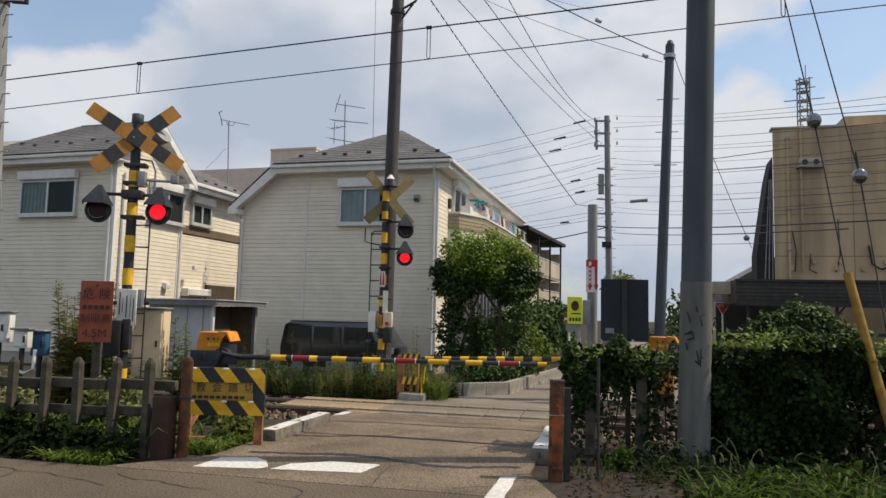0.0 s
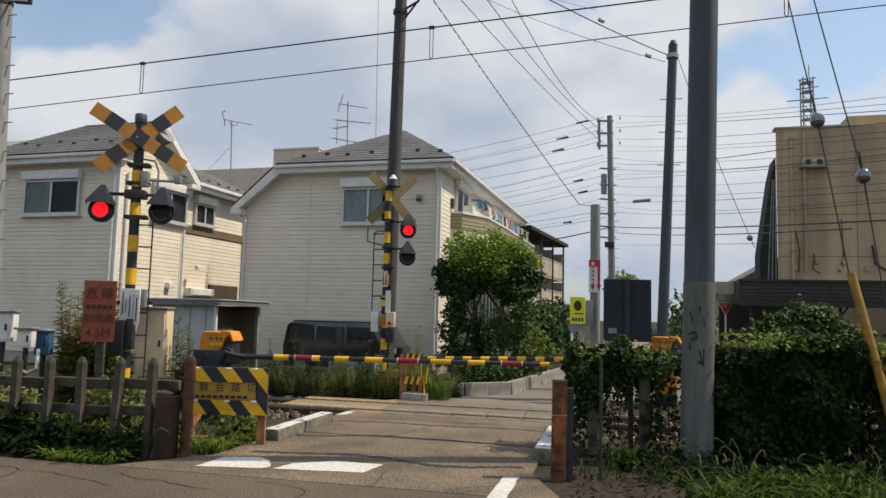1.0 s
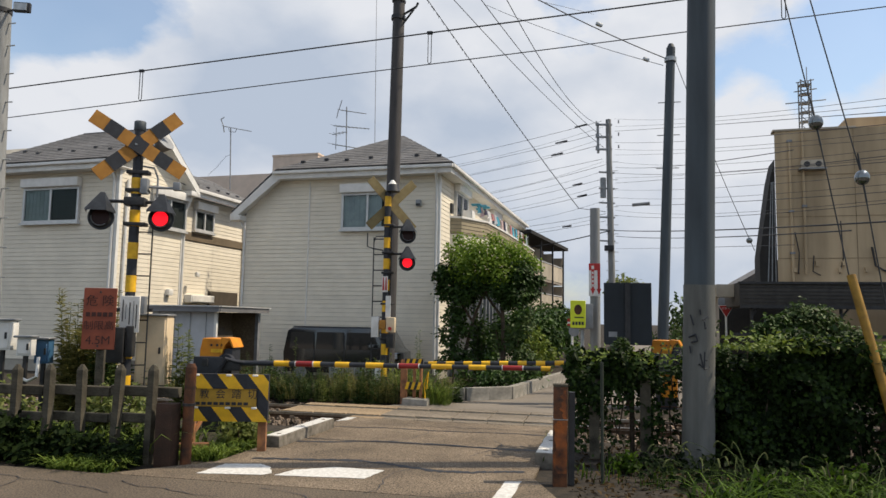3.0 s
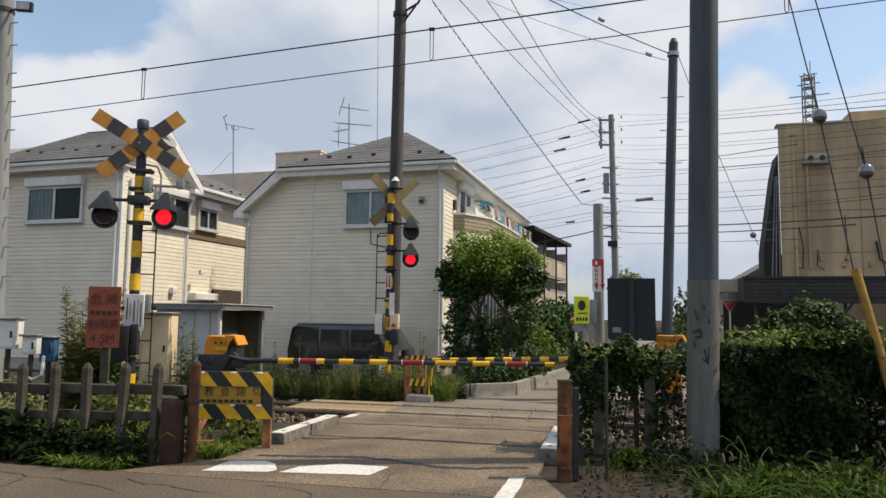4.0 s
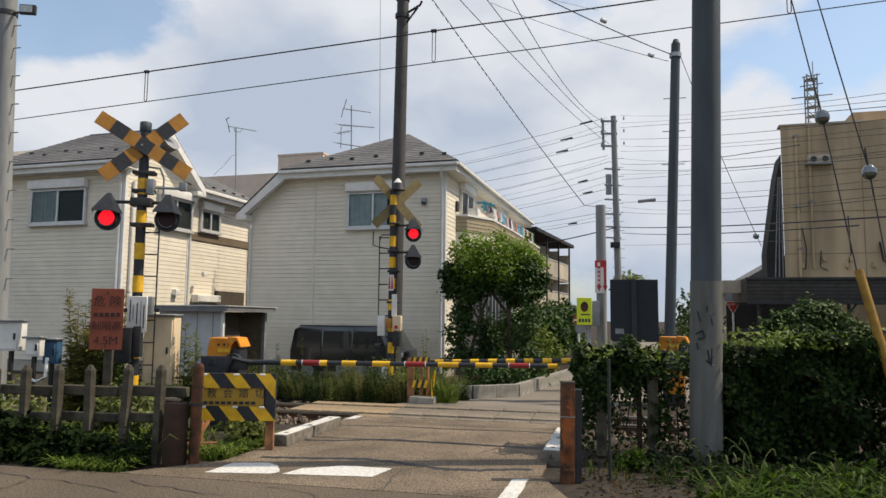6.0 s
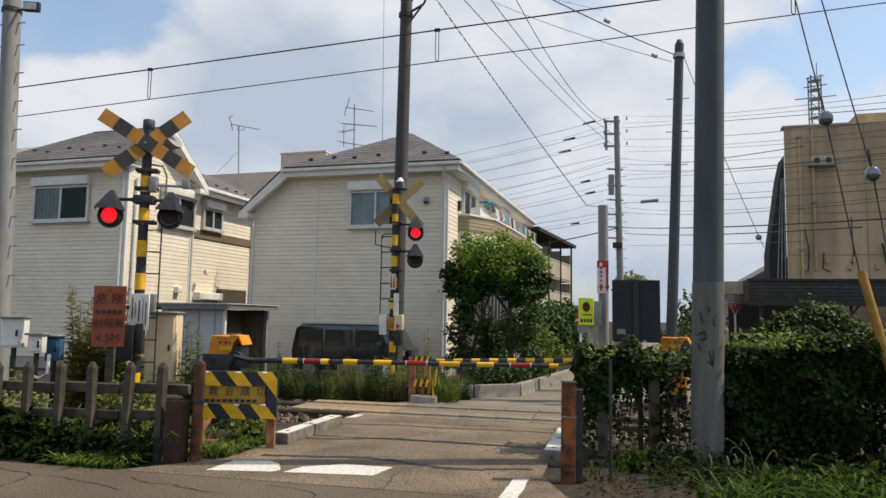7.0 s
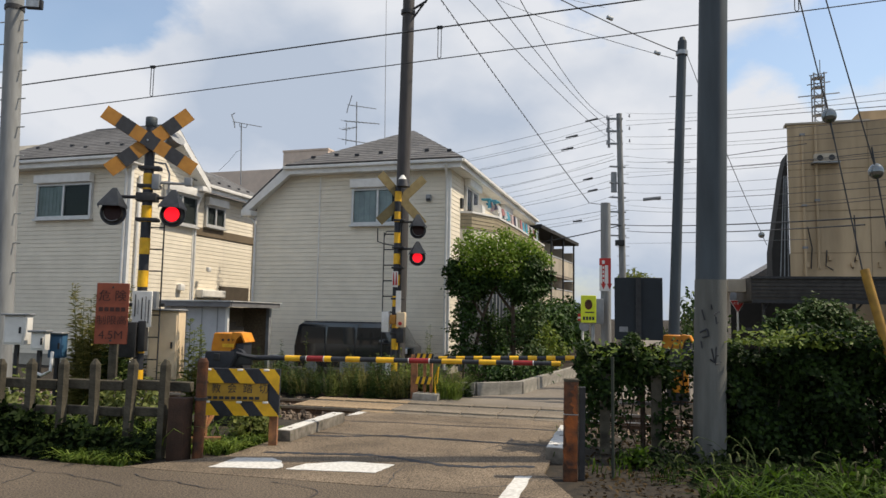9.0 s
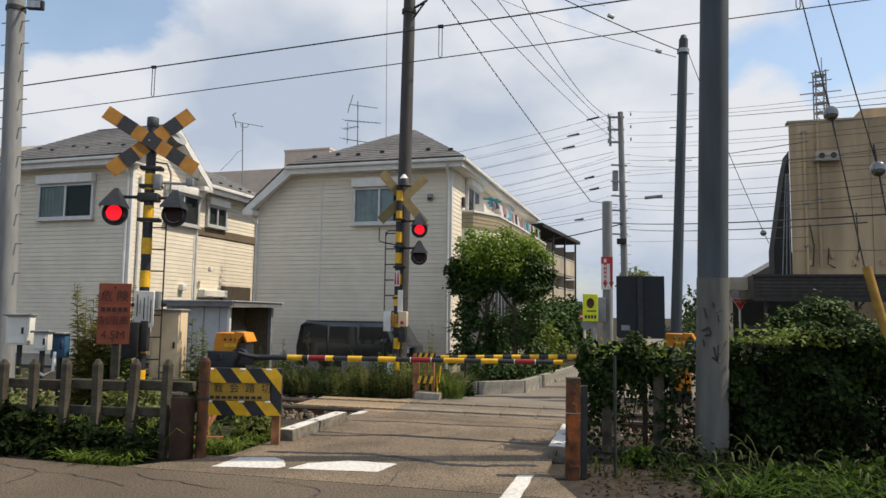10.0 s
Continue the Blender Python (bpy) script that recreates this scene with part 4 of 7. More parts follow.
def scribbles(p):
    """Black hand-drawn marks on the pale sleeve."""
    strokes = ([(-0.1, 1.72), (-0.07, 1.6)], [(0.0, 1.78), (0.01, 1.72)], [(0.03, 1.66), (0.09, 1.7), (0.12, 1.62), (0.06, 1.56), (0.05, 1.64)],
               [(-0.12, 1.46), (-0.05, 1.5), (-0.03, 1.42), (-0.1, 1.4)], [(-0.11, 1.36), (-0.1, 1.28)],
               [(0.0, 1.28), (0.03, 1.12), (-0.02, 1.16)], [(0.05, 1.3), (0.04, 1.1), (0.1, 1.12), (0.11, 1.2), (0.05, 1.2)])
    for s in strokes:
        bm = B()
        for a, b in zip(s, s[1:]):
            q = [Vector((x, -math.sqrt(max(0.0, 0.182 ** 2 - x * x)) - 0.03 * z, z)) for x, z in (a, b)]
            tube(bm, q[0], q[1], 0.009, None, 5)
        part("scribble", bm, BLACK, p)


pole_near = concrete_pole(pose(1.02, 8.93, 0, 0, 0, 6), 9.5, 0.178, 0.15, "dark coated utility pole with a pale lower sleeve and black scribbles", 2.07, lean=(0.18, -0.25))
scribbles(pole_near)
pole_rail = concrete_pole(pose(-5.0, 16.2, 0), 10.2, 0.175, 0.14, "tall dark railway pole with a bracket at its top", skin=POLE_BROWN, lean=(0.1, 0))
part("bracket", pipe(B(), [(0.05, 0, 8.95), (0.55, -0.1, 9.15), (0.6, -0.1, 9.25)], 0.03), DARK_METAL, pole_rail)
part("bracket", pipe(B(), [(0.05, 0, 8.6), (0.5, -0.1, 9.1)], 0.025), DARK_METAL, pole_rail)
part("clamp", tube(B(), (0.08, 0, 8.9), (0.085, 0, 9.0), 0.175, None, 14), DARK_METAL, pole_rail)
part("clamp", tube(B(), (0.085, 0, 9.35), (0.09, 0, 9.4), 0.17, None, 14), DARK_METAL, pole_rail)
pole_second = concrete_pole(pose(1.22, 17.5, 0), 8.24, 0.13, 0.105, "slim dark concrete pole behind the hedge", skin=POLE_DARK, lean=(0.33, 0), steps=(5.3, 6.1, 6.9))
part("cap", tube(B(), (0.33, 0, 8.22), (0.332, 0, 8.34), 0.1, 0.06, 14), POLE_DARK, pole_second)
part("collar", tube(B(), (0.315, 0, 7.9), (0.32, 0, 8.0), 0.14, None, 14), GALV, pole_second, "steel guy collar")
pole_short = concrete_pole(pose(-0.22, 14.9, 0), 3.95, 0.105, 0.1, "short grey concrete post carrying signs", skin=POLE_CONCRETE)
pole_edge = concrete_pole(pose(-9.93, 10.0, 0), 8.0, 0.16, 0.14, "grey utility pole with a floodlight and step bolts", skin=POLE_CONCRETE, lean=(-0.35, 0), steps=(2.2, 2.7, 3.2, 3.7, 4.2, 4.7, 5.2, 5.7, 6.2, 6.6))
fl = part("floodlight", bevel(box(B(), (0.26, -0.15, 6.79), (0.27, 0.08, 0.17), 20), 0.02), DARK_METAL, pole_edge, "small dark floodlight")
part("glass", box(B(), (0.26, -0.2, 6.79), (0.21, 0.012, 0.12), 20), GALV, fl, "pale lamp glass")
part("arm", tube(B(), (-0.3, 0, 6.82), (0.26, -0.1, 6.81), 0.02, None, 6), DARK_METAL, fl)
part("clamp", tube(B(), (-0.3, 0, 6.79), (-0.302, 0, 6.87), 0.16, None, 14), DARK_METAL, fl)


def far_pole():
    p = concrete_pole(pose(0.36, 40, 0), 12.9, 0.2, 0.15, "distant pale utility pole with crossarms and insulators", skin=POLE_CONCRETE, lean=(-0.2, 0))
    for z, w in ((12.6, 1.5), (11.9, 1.5), (11.2, 1.5)):
        arm = part("crossarm", box(B(), (-0.45, -0.1, z), (0.9, 0.1, 0.1), 12), GREY_METAL, p)
        for dx in (-0.85, -0.2, 0.35):
            part("insulator", tube(B(), (dx, -0.12, z + 0.05), (dx, -0.12, z + 0.22), 0.05, 0.03, 8), GREY_METAL, arm)
    part("side_rail", tube(B(), (-0.75, -0.1, 11.0), (-0.78, -0.1, 12.7), 0.07, None, 8), GREY_METAL, p)
    for z in (9.9, 9.0, 8.2, 7.4, 6.7, 6.1):
        part("clamp", box(B(), (-0.3, -0.1, z), (0.9, 0.14, 0.07), 25), GREY_METAL, p)
    part("transformer", tube(B(), (-0.5, -0.1, 8.5), (-0.5, -0.1, 9.6), 0.16, None, 10), GREY_METAL, p)
    part("switch_box", bevel(box(B(), (-0.2, -0.2, 5.7), (0.5, 0.3, 0.3)), 0.03), DARK_METAL, p)
    for z in [3.0 + 0.5 * i for i in range(16)]:
        part("step_bolt", tube(B(), (-0.35, 0, z), (0.3, 0, z), 0.015, None, 5), GALV, p)


far_pole()


# ---- wires ----
def wire(a, b, r=0.011, sag=0.0, name="overhead_wire", label="thin dark overhead wire", n=12):
    a, b = Vector(a), Vector(b)
    pts = [a.lerp(b, i / n) - Vector((0, 0, 4 * sag * (i / n) * (1 - i / n))) for i in range(n + 1)]
    return single(name, pipe(B(), pts, r, 5), WIRE, label, "wire", group="overhead wires")


line = thing("overhead_line", "dark overhead line of the railway with droppers", "overhead line")
part("messenger_wire", pipe(B(), [(-40 + 1.8 * i, 12.2, 4.68 + 0.1038 * i) for i in range(31)], 0.013, 6), WIRE, line)
part("contact_wire", pipe(B(), [(-40 + 1.8 * i, 12.2, 3.93 + 0.1116 * i) for i in range(31)], 0.009, 6), WIRE, line)
for x in (-9.02, -3.1, 2.85):
    z1, z0 = 4.68 + 0.05767 * (x + 40), 3.93 + 0.062 * (x + 40)
    bm = pipe(B(), [(x, 12.2, z0), (x - 0.03, 12.2, z0 + 0.04), (x - 0.03, 12.2, z1), (x + 0.03, 12.2, z1), (x + 0.03, 12.2, z0 + 0.04), (x, 12.2, z0)], 0.008)
    d = part("dropper", bm, WIRE, line)
    part("clip", box(B(), (x, 12.2, z1), (0.1, 0.05, 0.05)), WIRE, d)
wire((-4.43, 16.2, 10.37), (-0.09, 39.8, 11.28), 0.012, 0.3)
wire((-3.59, 16.2, 10.3), (-0.0, 39.8, 11.81), 0.012, 0.5)
wire((-2.76, 16.2, 10.22), (-0.19, 39.8, 12.55), 0.012, 0.9)
wire((-1.56, 14.0, 8.26), (1.43, 17.5, 7.99), 0.012, 0.05)
wire((-4.22, 25.0, 13.17), (1.37, 17.5, 7.82), 0.008, 0.12)
wire((1.64, 17.5, 7.95), (3.6, 19.0, 3.47), 0.008, 0.12)
wire((-13.75, 46.0, 11.93), (-0.19, 39.8, 12.78), 0.011, 0.15)
wire((-13.73, 46.0, 11.23), (-0.25, 39.8, 12.08), 0.011, 0.15)
wire((-13.71, 46.0, 10.45), (-0.24, 39.8, 11.44), 0.011, 0.15)
wire((-13.69, 46.0, 9.95), (-0.18, 39.8, 10.64), 0.011, 0.15)
wire((-10.55, 46.0, 9.45), (0.0, 39.8, 10.32), 0.011, 0.15)
wire((-10.53, 46.0, 8.76), (-0.05, 39.8, 9.54), 0.011, 0.15)
wire((-10.51, 46.0, 8.12), (0.01, 39.8, 8.84), 0.011, 0.15)
wire((-9.73, 46.0, 7.36), (0.01, 39.8, 7.59), 0.011, 0.15)
wire((-9.72, 46.0, 6.8), (0.01, 39.8, 7.19), 0.011, 0.15)
wire((-5.83, 40.0, 5.58), (0.23, 39.8, 6.66), 0.03, 0.12)
wire((0.51, 40.0, 12.93), (6.14, 14.0, 5.84), 0.006, 0.25)
wire((0.52, 40.0, 12.23), (6.13, 14.0, 5.51), 0.009, 0.02)
wire((0.52, 40.0, 11.59), (6.13, 14.0, 5.33), 0.008, 0.16)
wire((0.52, 40.0, 10.89), (6.11, 14.0, 5.03), 0.006, 0.1)
wire((0.52, 40.0, 9.88), (6.11, 14.0, 4.79), 0.009, 0.25)
wire((0.52, 40.0, 9.31), (6.10, 14.0, 4.63), 0.008, 0.02)
wire((0.52, 40.0, 8.93), (6.09, 14.0, 4.43), 0.006, 0.16)
wire((0.53, 40.0, 8.06), (6.08, 14.0, 4.09), 0.009, 0.1)
wire((0.53, 40.0, 7.52), (6.07, 14.0, 3.93), 0.008, 0.25)
wire((0.53, 40.0, 6.68), (6.06, 14.0, 3.55), 0.02, 0.12)
wire((0.53, 40.0, 6.37), (4.27, 14.0, 3.33), 0.014, 0.12)
wire((0.53, 40.0, 5.69), (3.33, 14.0, 3.08), 0.006, 0.02)
wire((0.52, 40.0, 10.2), (3.36, 14.0, 4.83), 0.009, 0.16)
for i, (x, z, zz) in enumerate(((-12.5, 11.6, 12.45), (-12.5, 10.85, 11.8), (-11.5, 9.7, 10.5), (-11.0, 9.1, 9.95), (-10.6, 8.45, 9.2), (-10.2, 7.75, 8.3), (-9.9, 7.1, 7.4))):
    wire((x, 46.0, z), (-0.1, 39.8, zz), 0.007, 0.25 + 0.08 * (i % 3))
for i, (z, zz) in enumerate(((12.5, 5.66), (11.2, 5.18), (10.5, 4.9), (9.6, 4.7), (8.5, 4.25), (7.8, 4.0))):
    wire((0.52, 40.0, z), (6.1, 14.0, zz), 0.006, 0.1 + 0.1 * (i % 3))
spiral = wire((-4.89, 15.8, 10.35), (-1.38, 38.0, 7.63), 0.01, 0.1, "spiral_cable", "dark cable wound with a spiral of hangers")
hanger = mesh_of("hanger", pipe(B(), [(-0.02, 0, 0), (0.05, 0.05, -0.09), (0.0, 0.2, -0.05)], 0.009, 4), WIRE)
for i in range(60):
    c = Vector((-4.89, 15.8, 10.35)).lerp(Vector((-1.38, 38.0, 7.63)), i / 60) - Vector((0, 0, 0.4 * (i / 60) * (1 - i / 60)))
    ob = new("hanger", hanger)
    ob.parent, ob.location = spiral, c

wire((-1.38, 38.0, 7.63), (0.0, 39.8, 7.7), 0.016)
wire((-1.2, 14.4, 8.22), (-0.22, 14.9, 8.1), 0.004)
for c, r in (((-0.12, 15.5, 8.12), 0.06), ((0.95, 17.1, 7.85), 0.045)):
    single("insulator", bevel(box(B(), (0, 0, 0), (0.16, 0.08, 0.08)), 0.03), GALV, "small grey strain insulator on a guy wire", "insulator", pose(*c, 0, 15, 30), "insulators")
ball = B()
bmesh.ops.create_uvsphere(ball, u_segments=14, v_segments=10, radius=0.075)
single("insulator", ball, BALL, "shiny grey ball insulator on a thin guy wire", "insulator", pose(*(Vector((1.64, 17.5, 7.95)).lerp(Vector((3.6, 19.0, 3.47)), 0.93) - Vector((0, 0, 0.07)))), "insulators")
single("cable_joint", tube(B(), (1.4, 39.7, 8.03), (2.3, 39.5, 8.07), 0.09, None, 8), GREY_METAL, "grey cable splice sleeve on a wire", "cable joint")


GUARD = mat("guy_guard", (0.34, 0.19, 0.02), (0.24, 0.13, 0.015), 8, 0.6, bump=0.1, stain=0.3, stain_scale=4)


def guy(top, ball, foot, guard):
    g = thing("guy_wire", "dark guy wire with a glass-grey ball insulator", "guy wire", None, "guy wires")
    part("strand", pipe(B(), [top, ball, foot], 0.008, 6), WIRE, g)
    bm = B()
    bmesh.ops.create_uvsphere(bm, u_segments=14, v_segments=10, radius=0.085)
    bmesh.ops.transform(bm, matrix=Matrix.Translation(ball) @ Matrix.Diagonal((1, 1, 1.12, 1)), verts=bm.verts)
    part("ball_insulator", bm, BALL, g, "shiny grey ball insulator")
    d = (Vector(foot) - Vector(ball)).normalized()
    part("grip", pipe(B(), [Vector(ball) - d * 0.3, Vector(ball) - d * 0.08], 0.011, 6), WIRE, g)
    part("grip", pipe(B(), [Vector(ball) + d * 0.08, Vector(ball) + d * 0.3], 0.011, 6), WIRE, g)
    if guard:
        part("guard", tube(B(), guard[0], guard[1], 0.05, None, 14), GUARD, g, "weathered yellow plastic guy guard")


guy((1.86, 9.4, 7.5), (2.52, 9.4, 4.1), (2.78, 9.2, 2.1), ((2.74, 9.05, 2.2), (3.08, 8.55, 0.0)))
guy((2.1, 9.4, 7.5), (3.01, 9.4, 3.4), (3.42, 9.35, 0.0), None)


for a, b, k in (((-13.75, 46.0, 11.93), (-0.19, 39.8, 12.78), 0.06), ((-13.73, 46.0, 11.23), (-0.25, 39.8, 12.08), 0.14), ((-13.71, 46.0, 10.45), (-0.24, 39.8, 11.44), 0.16),
                ((-10.53, 46.0, 8.76), (-0.05, 39.8, 9.54), 0.12), ((-10.51, 46.0, 8.12), (0.01, 39.8, 8.84), 0.1), ((-9.72, 46.0, 6.8), (0.01, 39.8, 7.19), 0.2)):
    p, q = Vector(b).lerp(Vector(a), k), Vector(b).lerp(Vector(a), k + 0.05)
    single("strain_insulator", tube(B(), p, q, 0.06, 0.04, 8), DARK_METAL, "dark strain insulator on a power wire", "insulator", group="insulators")


# ---- near signal ----
def bands(parent, r, z0, z1, pitch, phase=0.0):
    z = z0 + phase
    while z < z1 - 0.05:
        part("band", tube(B(), (0, 0, z), (0, 0, min(z + pitch / 2, z1)), r + 0.004, None, 16), YELLOW, parent, "yellow band")
        z += pitch


def crossbuck(parent, m, half, w, front, dark, angle):
    for s in (1, -1):
        a = Matrix.Rotation(radians(angle * s), 4, "Y")
        y = -0.012 * s
        ob = part("board", box(B(), (0, y, 0), (2 * half, 0.012, w), 0, m @ a), front, parent, "ochre and black striped board" if dark else "faded olive board back")
        if dark:
            for k in (-1, 0, 1):
                part("black_field", box(B(), (k * half * 0.62 * 0.87, y - 0.008, 0), (half * 0.3, 0.006, w + 0.001), 0, m @ a), BLACK, ob)


def lamp(parent, m):
    """One flashing lamp: round black target, hood, dark lens; the lit lens slides up behind the rim."""
    body = part("lamp", tube(tube(B(), (0, 0, 0), (0, 0.03, 0), 0.175, None, 28), (0, 0.03, 0), (0, 0.2, 0), 0.145, 0.11, 20), BLACK, parent, "black round lamp housing")
    body.matrix_basis = m
    part("lens", tube(B(), (0, -0.022, 0), (0, -0.002, 0), 0.125, None, 24), LENS_OFF, body, "dark red lens")
    bm = B()
    for i in range(28):
        a, b = (2 * math.pi * j / 28 for j in (i, i + 1))
        q = [bm.verts.new((r * math.cos(t), y, r * math.sin(t))) for r, y, t in ((0.13, -0.05, a), (0.13, -0.05, b), (0.145, 0, b), (0.145, 0, a))]
        bm.faces.new(q)
    bmesh.ops.remove_doubles(bm, verts=bm.verts, dist=0.0005)
    part("rim", bm, DARK_METAL, body)
    bm = B()
    ridge = [bm.verts.new(p) for p in ((-0.03, 0.02, 0.355), (0.03, 0.02, 0.355))]
    rim = [bm.verts.new(p) for p in ((-0.195, 0.0, 0.08), (-0.14, -0.22, 0.095), (0.14, -0.22, 0.095), (0.195, 0.0, 0.08))]
    lip = [bm.verts.new(v.co + Vector((0, 0, -0.025))) for v in rim]
    for q in ((ridge[0], rim[0], rim[1]), (ridge[0], rim[1], rim[2], ridge[1]), (ridge[1], rim[2], rim[3])):
        bm.faces.new(q)
    for i in range(3):
        bm.faces.new((rim[i], lip[i], lip[i + 1], rim[i + 1]))
    bmesh.ops.solidify(bm, geom=bm.faces[:], thickness=0.006)
    part("hood", bm, HOOD, body, "blue-grey sheet-metal hood")
    # grey arc modelled as the pale glint inside the lens rim
    bm = B()
    pipe(bm, [(0.118 * math.cos(a), -0.03, 0.118 * math.sin(a)) for a in (math.pi * (0.95 + 0.07 * i) for i in range(12))], 0.006, 5)
    part("glint_ring", bm, GREY_METAL, body)
    lit = part("lit_lens", tube(B(), (0, -0.004, 0), (0, 0.004, 0), 0.104, None, 24), LENS_ON, body, "glowing red lens")
    return lit


HOOD = mat("hood_metal", (0.1, 0.11, 0.13), (0.07, 0.078, 0.092), 9, 0.5, 0.2, bump=0.06)


def near_signal():
    s = thing("crossing_signal", "black and yellow crossing signal with crossbuck and red lamps", "crossing signal", pose(-6.475, 8.8, 0, 0, 0, 20), "crossing signals")
    part("post", tube(B(), (0, 0, -0.1), (0, 0, 4.25), 0.068, None, 18), BLACK, s, "black and yellow banded post")
    bands(s, 0.068, 0.55, 3.75, 0.46)
    part("cap", bevel(tube(B(), (0, 0, 4.22), (0, 0, 4.36), 0.082, None, 14), 0.01, 1), POLE_DARK, s, "grey cap")
    crossbuck(s, pose(0.025, -0.1, 3.99, 0, -6.5, 20), 0.7, 0.2, OCHRE, True, 36)
    part("bolt", tube(B(), (0, -0.14, 4.0), (0, -0.1, 4.0), 0.015, None, 8), GALV, s)
    arm = part("lamp_arm", tube(B(), (-0.42, 0, 3.2), (0.42, 0, 3.2), 0.024, None, 8), DARK_METAL, s)
    part("arm_clamp", bevel(box(B(), (0, 0, 3.2), (0.28, 0.2, 0.12)), 0.02), DARK_METAL, s)
    for z in (2.88, 3.36, 3.62):
        part("clamp", bevel(box(B(), (0.02, 0, z), (0.3, 0.17, 0.05)), 0.01), DARK_METAL, s)
    lits = [lamp(s, pose(x, -0.14, 2.95)) for x in (-0.41, 0.39)]
    for x in (-0.41, 0.39):
        part("hanger", tube(B(), (x, 0.02, 3.0), (x, 0.0, 3.25), 0.03, None, 8), DARK_METAL, s)
    part("conduit", pipe(B(), [(0.05, 0.02, 3.72), (0.22, 0.02, 3.7), (0.28, 0.02, 3.55), (0.28, 0.02, 3.0)], 0.014), GREY_METAL, s)
    part("junction_box", bevel(box(B(), (0.12, -0.03, 3.42), (0.1, 0.12, 0.22)), 0.012), GREY_METAL, s)
    part("side_arm", tube(B(), (0.1, 0, 3.42), (0.52, 0.05, 3.42), 0.02, None, 8), GREY_METAL, s)
    part("side_box", bevel(box(B(), (0.54, 0.05, 3.45), (0.1, 0.1, 0.12)), 0.012), GREY_METAL, s)
    sp = part("loudspeaker", tube(B(), (0.17, 0.2, 3.97), (0.34, 0.1, 4.11), 0.055, 0.135, 18), GREY_METAL, s, "grey horn loudspeaker")
    part("bracket", tube(B(), (0, 0, 4.1), (0.32, 0.16, 4.1), 0.02, None, 6), DARK_METAL, sp)
    # ladder on one side
    ld = part("ladder", tube(B(), (0.24, 0.05, 0.15), (0.24, 0.05, 2.85), 0.012, None, 6), DARK_METAL, s, "thin dark climbing ladder")
    for i in range(9):
        part("rung", tube(B(), (0.05, 0.05, 0.3 + i * 0.31), (0.24, 0.05, 0.3 + i * 0.31), 0.01, None, 6), DARK_METAL, ld)
    pl = part("notice_plate", bevel(box(B(), (0.05, -0.13, 1.62), (0.26, 0.02, 0.5)), 0.006, 1), WHITE, s, "white notice plate with lines of small writing")
    for i, (x, h) in enumerate(((0.09, 0.32), (0.05, 0.38), (0.0, 0.3), (-0.05, 0.2), (-0.09, 0.3))):
        part("writing", box(B(), (x + 0.05, -0.145, 1.62 + 0.02 * i - 0.03), (0.006 if i % 2 else 0.013, 0.004, h)), DARK_METAL, pl)
    part("switch_box", bevel(box(B(), (0.17, -0.05, 1.75), (0.13, 0.14, 0.24)), 0.012), GREY_METAL, s, "grey switch box")
    part("control_box", bevel(box(B(), (-0.1, -0.12, 1.2), (0.22, 0.18, 0.48)), 0.015), DARK_METAL, s, "dark control box")
    part("relay_box", bevel(box(B(), (0.07, -0.1, 1.25), (0.1, 0.16, 0.42)), 0.015), DARK_METAL, s)
    part("beam", box(B(), (0.02, 0.06, 1.68), (0.55, 0.06, 0.05)), DARK_METAL, s)
    return lits


